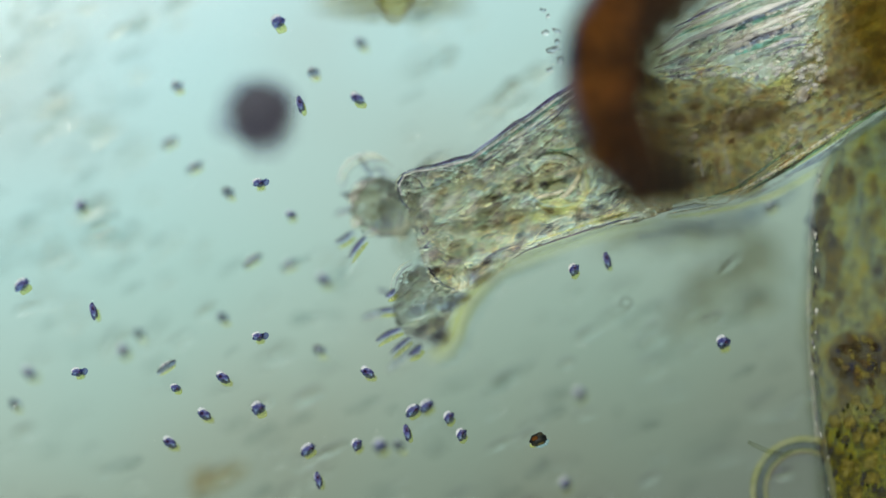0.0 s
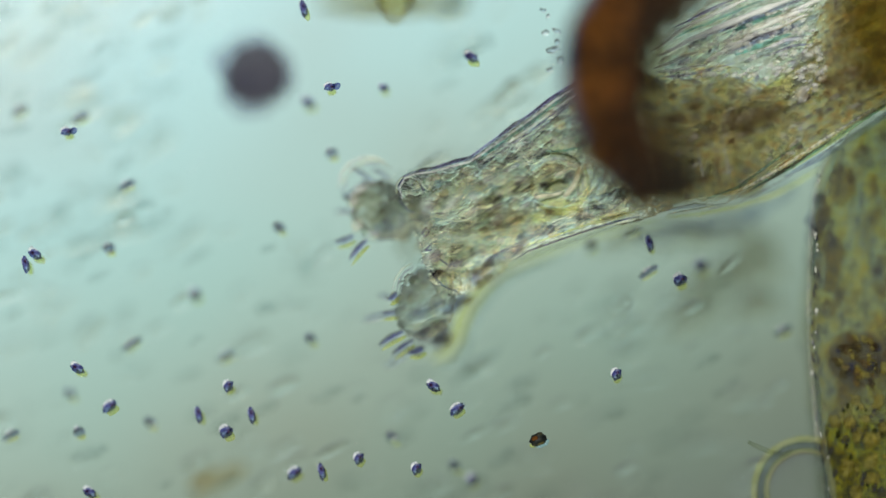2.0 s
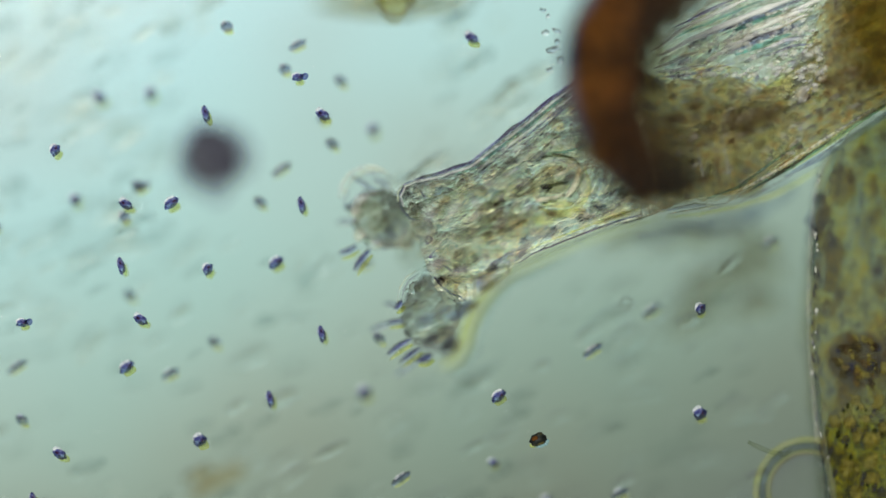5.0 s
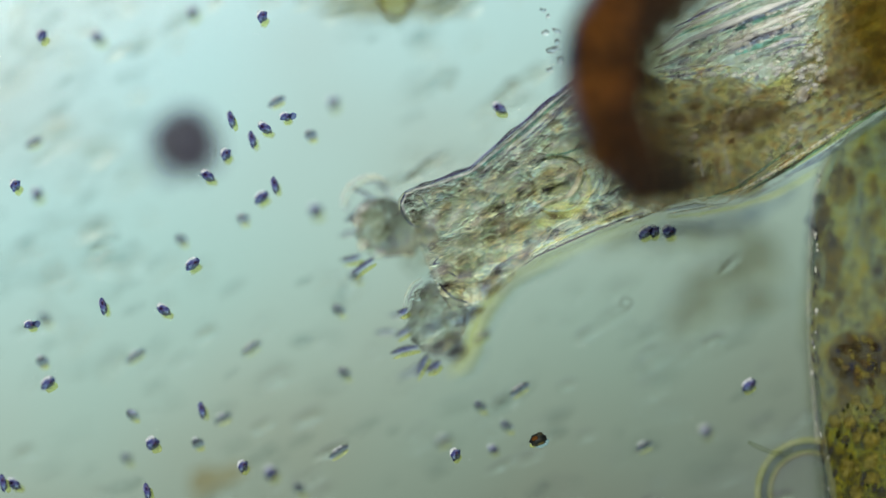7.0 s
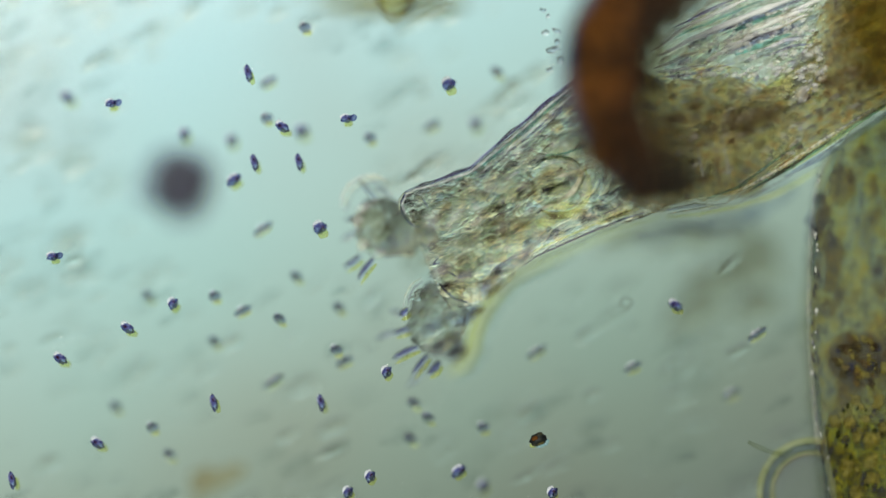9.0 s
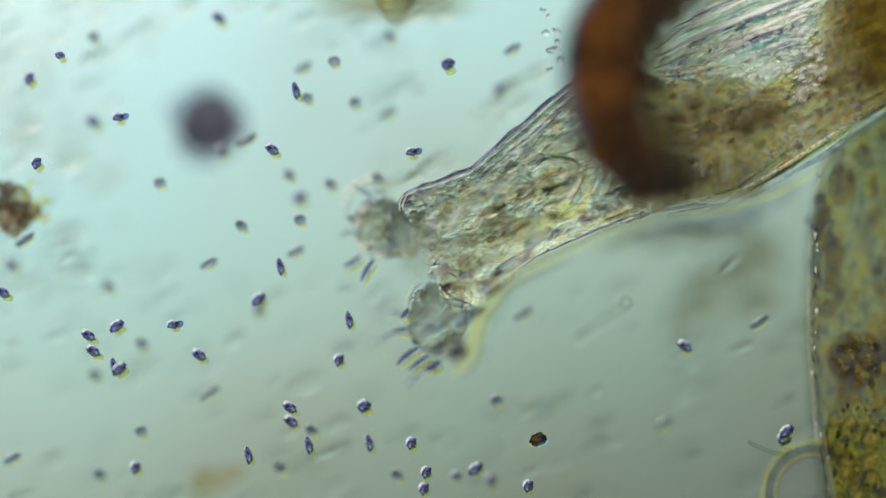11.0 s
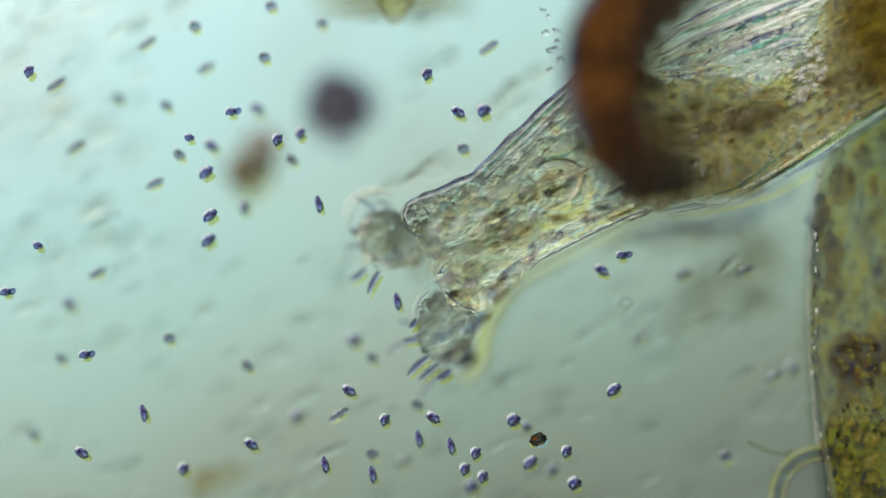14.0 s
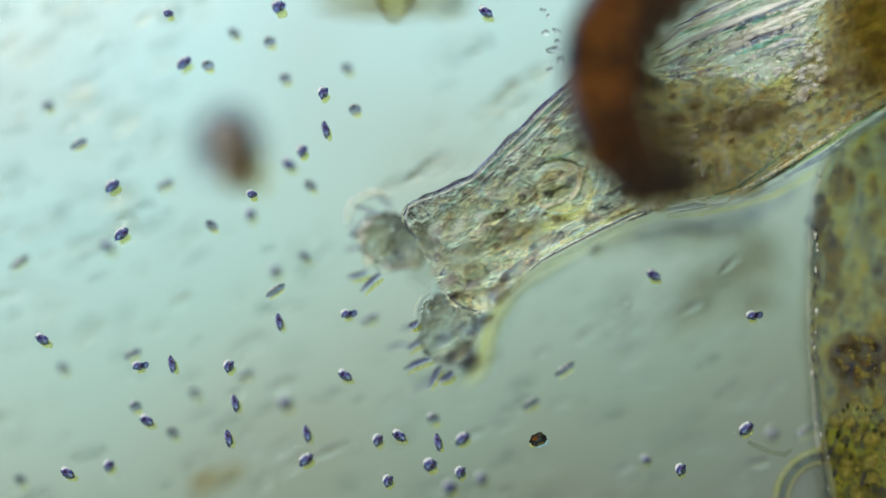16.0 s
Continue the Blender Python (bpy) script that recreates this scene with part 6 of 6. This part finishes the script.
    walk(microbes[35], drift([(1236, 953), (1036, 1000), (1297, 956), (1335, 828), (1091, 663), (1249, 957), (1279, 831), (1232, 543), (1286, 625), (1155, 405), (1158, 410), (1234, 969), (1186, 955), (847, 833), (978, 873), (930, 850), (1215, 703), (1105, 732), (1143, 745), (1025, 768), (1003, 800), (1055, 795), (1205, 811), (985, 837), (1205, 832)], 35))
    walk(microbes[36], drift([(-62, 450), (-147, 490), (-81, 443), (-100, 431), (-125, 349), (-81, 298), (-72, 365), (-78, 286), (-122, 247), (-51, 215), (74, 64), (89, 232), (203, 185), (10, 178), (-91, 221), (68, 130), (28, 146), (205, 15), (219, -73), (492, 115), (532, 237), (530, 145), (530, 246), (482, 217), (535, 268)], 36))
    walk(microbes[37], drift([(-67, 332), (-73, 407), (318, 168), (-61, 289), (-100, 204), (-57, 255), (-63, 281), (-74, 199), (-89, 195), (-89, 165), (162, -96), (177, -120), (249, -91), (116, 37), (221, -74), (388, 132), (315, 231), (394, 38), (277, 232), (380, 195), (374, 258), (265, 187), (322, 335), (412, 270), (511, 291)], 37))
    walk(microbes[38], drift([(-90, 540), (-117, 592), (-99, 568), (-101, 449), (-154, 417), (-79, 359), (-57, 421), (82, 252), (104, 248), (47, 320), (27, 329), (40, 263), (5, 423), (120, 375), (-69, 267), (128, 310), (222, 333), (342, 12), (260, 22), (478, 165), (491, 248), (404, 140), (486, 250), (427, 184), (572, 165)], 38))
    walk(microbes[39], drift([(-167, 764), (-127, 746), (-143, 757), (-161, 787), (-131, 657), (-123, 656), (-153, 549), (-99, 568), (-143, 421), (-164, 478), (-164, 545), (-165, 421), (-150, 595), (-149, 481), (-142, 461), (-69, 435), (28, 636), (-48, 534), (20, 518), (65, 587), (10, 518), (-115, 445), (50, 418), (93, 545), (-81, 324)], 39))
    walk(microbes[40], drift([(1098, 975), (1018, 1003), (1127, 998), (1295, 940), (1001, 988), (1110, 995), (1039, 953), (1129, 777), (1107, 963), (1294, 943), (1327, 683), (860, 742), (903, 803), (789, 812), (813, 835), (850, 823), (868, 852), (872, 838), (926, 822), (850, 841), (940, 820), (890, 847), (830, 823), (847, 786), (820, 778)], 40))
    walk(microbes[41], drift([(468, 968), (423, 975), (445, 970), (482, 858), (352, 734), (320, 683), (285, 682), (381, 658), (425, 634), (539, 840), (358, 726), (567, 713), (513, 690), (615, 626), (569, 713), (735, 785), (763, 767), (709, 746), (740, 775), (684, 789), (742, 777), (583, 703), (425, 765), (563, 808), (544, 768)], 41))
    walk(microbes[42], drift([(213, 957), (145, 986), (399, 1003), (257, 967), (255, 994), (292, 1004), (218, 963), (230, 820), (123, 803), (88, 811), (-90, 827), (8, 740), (-67, 722), (68, 548), (-114, 629), (188, 590), (44, 805), (-151, 655), (-101, 841), (42, 874), (-73, 854), (-100, 717), (95, 795), (147, 708), (120, 838)], 42))
    walk(microbes[43], drift([(-114, 843), (-96, 721), (18, 866), (-128, 835), (-128, 801), (-83, 818), (-125, 824), (-169, 825), (-46, 829), (89, 969), (6, 855), (199, 862), (-77, 750), (25, 768), (-91, 826), (335, 629), (428, 678), (384, 615), (312, 530), (277, 585), (255, 732), (88, 690), (170, 820), (252, 724), (305, 645)], 43))
    walk(microbes[44], drift([(-123, 436), (-163, 474), (-165, 492), (-152, 332), (-138, 244), (-132, 251), (-135, 394), (-117, 245), (-151, 216), (-136, 216), (-89, 268), (-152, 206), (-137, 249), (-148, 176), (-111, 193), (121, 88), (119, 284), (164, 291), (102, 250), (157, 150), (335, 245), (145, 86), (141, 143), (412, 134), (298, 25)], 44))
    walk(microbes[45], drift([(242, -85), (293, -70), (451, 72), (465, 152), (454, -101), (240, -118), (181, 152), (354, -83), (519, -118), (527, 27), (464, 30), (475, 79), (402, 61), (283, 37), (242, -110), (506, 54), (541, 87), (545, 18), (527, 85), (742, 77), (756, 132), (720, 64), (624, 120), (524, 24), (742, -77)], 45))
    walk(microbes[46], drift([(-168, 682), (-166, 660), (-144, 641), (-84, 678), (-109, 548), (-109, 575), (-115, 476), (-165, 468), (-88, 337), (-87, 514), (-109, 545), (-125, 495), (-129, 721), (-66, 557), (-146, 611), (66, 507), (121, 577), (144, 577), (44, 575), (47, 636), (-159, 729), (-138, 658), (8, 778), (5, 689), (75, 601)], 46))
    walk(microbes[47], drift([(-135, 503), (-152, 537), (10, 482), (12, 453), (-99, 411), (76, 337), (131, 333), (239, 303), (251, 232), (388, 595), (342, 468), (429, 571), (141, 534), (277, 573), (-52, 579), (271, 577), (318, 514), (378, 600), (336, 484), (369, 518), (373, 382), (42, 440), (267, 352), (240, 397), (216, 415)], 47))
    walk(microbes[48], drift([(-156, 846), (-130, 838), (90, 971), (164, 995), (-49, 775), (-77, 778), (-141, 752), (-166, 806), (-69, 676), (-50, 717), (-51, 744), (-162, 604), (-119, 735), (-93, 677), (-117, 841), (281, 827), (168, 848), (328, 1008), (130, 874), (240, 798), (325, 831), (85, 983), (207, 949), (173, 862), (193, 825)], 48))
    walk(microbes[49], drift([(1252, 941), (1424, 836), (1262, 660), (1385, 665), (1241, 470), (1221, 457), (1158, 418), (1134, 484), (580, 553), (766, 825), (559, 373), (680, 346), (609, 233), (635, 318), (534, 232), (495, 375), (598, 447), (668, 249), (550, 495), (556, 657), (628, 602), (473, 598), (501, 572), (548, 686), (506, 714)], 49))
    walk(flecks[0], drift([(314, 154), (512, 155), (573, 142), (555, 235), (587, 272), (620, 210), (530, 225), (540, 178), (550, 198), (594, 228), (430, 388), (545, 272), (500, 188), (477, 386), (655, 245), (615, 165), (430, 258), (483, 330), (602, 262), (490, 295), (570, 42), (555, 235), (535, 318), (518, 377), (505, 140)], 100))
    walk(flecks[1], drift([(300, 252), (307, 332), (-113, 340), (-94, 152), (35, 195), (-170, 165), (137, 110), (198, 30), (150, 20), (233, -104), (198, -109), (604, 148), (640, 134), (673, 206), (764, 222), (677, 197), (835, 718), (840, 745), (685, 607), (550, 565), (1136, 597), (935, 870), (892, 682), (995, 108), (1055, 440)], 101))
    walk(flecks[2], drift([(640, 78), (848, 231), (732, 268), (823, 770), (805, 825), (805, 720), (817, 663), (655, 232), (597, 155), (600, 112), (659, -74), (680, -51), (650, 88), (656, 147), (880, 128), (660, 62), (570, 65), (360, 202), (460, 220), (440, 100), (644, -113), (515, 55), (705, 95), (575, 190), (615, 122)], 102))
    walk(flecks[3], drift([(447, 462), (460, 463), (205, 556), (318, 513), (234, 610), (360, 575), (402, 556), (508, 340), (490, 233), (423, 404), (445, 617), (480, 630), (380, 660), (378, 722), (485, 676), (265, 700), (150, 643), (203, 515), (320, 445), (-116, 374), (135, 261), (-155, 464), (80, 572), (40, 697), (35, 465)], 103))
    walk(flecks[4], drift([(512, 468), (515, 423), (527, 267), (387, 488), (400, 630), (625, 735), (560, 713), (497, 390), (530, 325), (760, 725), (785, 780), (655, 808), (590, 805), (612, 842), (877, 1000), (645, 875), (666, 852), (797, 948), (665, 718), (500, 740), (715, 818), (721, 942), (665, 855), (750, 808), (435, 663)], 104))
    walk(flecks[5], drift([(395, 563), (620, 740), (371, 594), (380, 660), (266, 748), (437, 692), (275, 805), (350, 515), (375, 500), (450, 850), (530, 865), (565, 866), (339, 971), (350, 850), (300, 805), (80, 845), (-163, 790), (-148, 845), (90, 632), (-110, 751), (-133, 711), (-113, 826), (200, 833), (-132, 835), (-51, 715)], 105))
    walk(flecks[6], drift([(295, 650), (573, 868), (210, 690), (345, 848), (289, 941), (570, 790), (249, 1004), (400, 625), (600, 795), (740, 862), (600, 800), (510, 792), (460, 810), (510, 865), (825, 996), (555, 872), (560, 848), (612, 951), (600, 655), (425, 690), (600, 735), (600, 710), (715, 803), (825, 740), (488, 515)], 106))
    walk(flecks[7], drift([(345, 296), (424, 324), (223, 228), (-68, 190), (143, 208), (255, 377), (276, 295), (280, 225), (297, 188), (205, 370), (60, 252), (282, 169), (140, 75), (300, 132), (475, 145), (552, 112), (211, -75), (217, 150), (389, 218), (268, 260), (365, 120), (325, 308), (405, 350), (500, 520), (293, 327)], 107))
    walk(flecks[8], drift([(27, 716), (98, 656), (-63, 741), (-86, 795), (-96, 721), (-123, 776), (-156, 837), (-100, 798), (-65, 738), (140, 833), (225, 812), (195, 805), (260, 710), (255, 725), (380, 605), (130, 610), (5, 524), (25, 575), (303, 562), (-66, 552), (110, 636), (173, 748), (195, 722), (87, 730), (37, 850)], 108))
    walk(flecks[9], drift([(555, 130), (793, 222), (628, 132), (600, 177), (668, -77), (676, -74), (432, 85), (418, 145), (455, 115), (552, 160), (550, 240), (590, 247), (602, 288), (762, 668), (855, 757), (895, 705), (930, 825), (895, 755), (1120, 835), (855, 800), (1285, 810), (1250, 753), (980, 730), (1065, 697), (767, 742)], 109))
    walk(flecks[10], drift([(405, 342), (528, 242), (594, 199), (490, 514), (495, 404), (450, 547), (440, 410), (600, 226), (565, 267), (629, 233), (600, 550), (637, 514), (490, 412), (645, 587), (733, 715), (610, 271), (475, 475), (583, 496), (585, 315), (525, 350), (517, 285), (375, 560), (578, 571), (660, 580), (550, 330)], 110))
    walk(flecks[11], drift([(247, 592), (162, 595), (-60, 588), (-46, 409), (125, 697), (292, 630), (70, 665), (215, 550), (234, 493), (178, 578), (80, 565), (213, 594), (190, 610), (150, 663), (205, 720), (135, 658), (70, 740), (316, 740), (270, 755), (-117, 784), (60, 770), (207, 775), (280, 737), (465, 745), (345, 697)], 111))
    walk(flecks[12], drift([(566, 622), (649, 610), (580, 390), (720, 768), (695, 775), (735, 828), (506, 964), (463, 437), (458, 350), (508, 500), (610, 662), (618, 657), (483, 628), (640, 695), (727, 778), (470, 830), (540, 797), (511, 967), (585, 750), (365, 720), (440, 650), (390, 660), (550, 706), (600, 805), (307, 768)], 112))
    walk(flecks[13], drift([(1365, 366), (1240, 386), (990, 939), (1303, 713), (1387, 585), (1345, 600), (1345, 675), (1342, 402), (1365, 405), (1365, 750), (1203, 956), (1286, 1000), (1260, 710), (1358, 745), (1295, 697), (1130, 800), (1080, 961), (1080, 835), (1280, 870), (1270, 635), (1210, 485), (1075, 600), (955, 700), (1020, 645), (655, 565)], 113))
    walk(flecks[14], drift([(707, 790), (622, 965), (620, 800), (902, 568), (550, 600), (600, 640), (365, 768), (395, 454), (340, 257), (218, 463), (321, 425), (483, 300), (455, 297), (484, 432), (525, 490), (500, 290), (145, 355), (353, 335), (333, 310), (235, 340), (295, 188), (235, 240), (395, 238), (450, 175), (415, 60)], 114))
    walk(flecks[15], drift([(384, 943), (480, 992), (269, 845), (427, 971), (362, 994), (753, 943), (642, 998), (465, 520), (490, 518), (900, 750), (850, 720), (708, 720), (660, 588), (721, 680), (758, 740), (455, 763), (385, 760), (432, 959), (390, 800), (300, 862), (660, 805), (670, 986), (729, 975), (745, 985), (835, 944)], 115))
    walk(flecks[16], drift([(-119, 728), (-106, 707), (-75, 707), (192, 515), (140, 765), (280, 770), (185, 990), (275, 582), (268, 718), (361, 1009), (350, 785), (345, 640), (370, 700), (413, 755), (595, 620), (470, 388), (245, 623), (488, 585), (490, 462), (335, 365), (468, 103), (383, 150), (357, 150), (320, 108), (368, 117)], 116))
    walk(flecks[17], drift([(-159, 387), (-158, 505), (-122, 642), (-139, 376), (-162, 590), (-147, 480), (-117, 604), (-149, 517), (-86, 710), (-148, 782), (-162, 626), (-140, 731), (-165, 846), (213, 827), (270, 757), (230, 770), (175, 780), (347, 750), (450, 665), (320, 577), (300, 600), (290, 637), (320, 655), (415, 670), (240, 720)], 117))
    walk(flecks[18], drift([(1068, 989), (707, 985), (829, 981), (1086, 972), (1081, 991), (1200, 745), (934, 953), (1264, 604), (1063, 943), (1160, 745), (1140, 790), (1230, 720), (1168, 640), (1270, 707), (1120, 650), (905, 40), (1115, 765), (1112, 462), (1047, 510), (1360, 555), (1320, 480), (1280, 697), (1108, 490), (1270, 485), (940, 715)], 118))
    walk(flecks[19], drift([(231, -59), (380, 48), (484, -105), (276, -66), (494, -53), (500, 222), (461, 196), (550, 135), (504, 40), (533, 131), (490, 180), (550, 205), (400, 150), (356, 413), (430, 550), (313, 457), (205, 630), (260, 667), (380, 492), (190, 405), (275, 325), (25, 345), (395, 325), (300, 240), (140, 255)], 119))
    walk(flecks[20], drift([(-101, 345), (120, 239), (-125, 289), (-110, 156), (-50, 355), (130, 398), (-68, 530), (-78, 460), (-77, 606), (95, 633), (75, 640), (168, 634), (65, 488), (168, 547), (380, 525), (190, 308), (-87, 346), (112, 105), (345, 65), (250, 8), (345, 48), (317, -96), (703, -56), (905, 40), (773, -63)], 120))
    walk(flecks[21], drift([(-88, 367), (-67, 465), (-103, 496), (-62, 255), (193, 440), (165, 500), (15, 512), (130, 240), (225, 328), (145, 400), (-49, 192), (235, 140), (70, 53), (203, 308), (472, 210), (570, 195), (212, 190), (288, 192), (423, 234), (355, 305), (480, 12), (458, 115), (527, 140), (465, 140), (477, 75)], 121))
    walk(flecks[22], drift([(-138, 256), (-163, 303), (-158, 347), (-158, 179), (-85, 298), (-107, 224), (-84, 365), (-52, 151), (-95, 203), (-111, 278), (-158, 158), (-142, 240), (-150, 257), (45, 270), (267, -96), (70, 215), (-118, 348), (50, 310), (195, 270), (-164, 293), (-117, 158), (-165, 200), (253, 130), (185, 195), (85, 188)], 122))
    walk(flecks[23], drift([(596, 985), (606, 981), (459, 997), (709, 981), (915, 939), (837, 949), (841, 941), (900, 941), (962, 975), (968, 745), (897, 755), (866, 845), (720, 685), (903, 771), (859, 947), (696, 830), (800, 830), (842, 825), (582, 612), (527, 612), (740, 718), (845, 860), (808, 979), (1240, 876), (890, 971)], 123))
    walk(flecks[24], drift([(1232, 966), (1410, 540), (1187, 768), (1322, 450), (1118, 410), (1300, 630), (1097, 578), (905, 65), (1158, 398), (1090, 592), (852, 596), (1195, 640), (1075, 604), (974, 630), (949, 623), (925, 550), (1120, 850), (1385, 655), (1255, 740), (1395, 550), (1370, 668), (1355, 780), (1037, 850), (1330, 712), (1425, 765)], 124))
    walk(flecks[25], drift([(-91, 813), (-112, 762), (-115, 815), (-84, 849), (20, 770), (-50, 724), (-49, 700), (110, 404), (-81, 314), (115, 578), (-135, 574), (60, 690), (15, 658), (25, 665), (-133, 817), (40, 808), (-156, 670), (-50, 686), (125, 570), (-138, 703), (-86, 653), (-80, 667), (40, 635), (-114, 662), (-117, 322)], 125))
    walk(flecks[26], drift([(707, -73), (880, 131), (649, -79), (850, 75), (732, -56), (660, 180), (516, 124), (660, 88), (773, -102), (800, 190), (630, 490), (533, 322), (525, 292), (660, 497), (600, 545), (577, 302), (410, 610), (640, 600), (560, 594), (456, 433), (660, 635), (540, 615), (655, 572), (1115, 485), (540, 455)], 126))
    walk(flecks[27], drift([(-122, 178), (-111, 224), (-156, 217), (-169, 174), (-122, 513), (-145, 455), (-124, 553), (-145, 334), (-146, 275), (-108, 402), (-59, 313), (65, 325), (-147, 269), (60, 290), (262, 524), (125, 492), (-65, 367), (174, 222), (273, 285), (83, 258), (210, 175), (-123, 292), (290, 557), (210, 648), (112, 652)], 127))
    walk(flecks[28], drift([(-129, 395), (-116, 495), (-107, 540), (-74, 364), (-157, 624), (-102, 546), (-104, 594), (-118, 470), (-80, 646), (185, 650), (240, 630), (291, 490), (197, 333), (264, 342), (465, 405), (458, 222), (-49, 332), (158, 183), (237, 213), (100, 30), (260, 77), (-127, 249), (320, 262), (118, 293), (-128, 242)], 128))
    walk(flecks[29], drift([(-107, 641), (-158, 641), (-105, 648), (-164, 674), (-164, 696), (-120, 738), (-50, 751), (-62, 612), (-50, 685), (190, 760), (235, 735), (325, 626), (275, 530), (382, 438), (495, 565), (364, 382), (210, 496), (295, 460), (455, 405), (276, 347), (318, 275), (380, 405), (455, 480), (593, 635), (375, 400)], 129))
    walk(flecks[30], drift([(1147, 993), (823, 788), (875, 740), (1090, 665), (1148, 482), (1290, 705), (930, 825), (1230, 485), (1045, 588), (1057, 655), (920, 690), (1260, 408), (1250, 565), (1368, 530), (1340, 592), (1345, 552), (1317, 516), (1295, 392), (920, 152), (805, 268), (865, 85), (890, 72), (1170, 440), (1350, 495), (1000, 655)], 130))
    walk(flecks[31], drift([(322, -57), (430, 106), (528, 73), (256, 169), (225, 328), (315, 497), (210, 520), (300, 507), (300, 582), (330, 708), (395, 740), (375, 585), (410, 485), (596, 670), (610, 640), (443, 432), (370, 735), (433, 735), (490, 505), (265, 468), (173, 483), (90, 580), (290, 610), (395, 660), (235, 627)], 131))
    walk(flecks[32], drift([(256, -88), (241, -89), (220, -86), (246, -67), (160, -113), (365, -78), (225, 110), (238, 55), (363, 25), (440, 91), (613, -61), (601, 96), (553, 133), (580, 127), (540, 50), (600, 130), (605, 97), (398, 218), (700, 190), (575, 310), (820, 265), (682, 285), (600, 290), (605, 238), (628, 195)], 132))
    walk(flecks[33], drift([(-84, 647), (-64, 571), (-72, 578), (-48, 405), (-96, 712), (12, 545), (-53, 601), (40, 420), (-135, 287), (15, 532), (-151, 543), (-97, 459), (-126, 666), (-140, 532), (-55, 451), (45, 408), (-142, 379), (-168, 459), (205, 375), (-120, 332), (100, 150), (-160, 267), (-110, 379), (45, 445), (-69, 310)], 133))


motions()
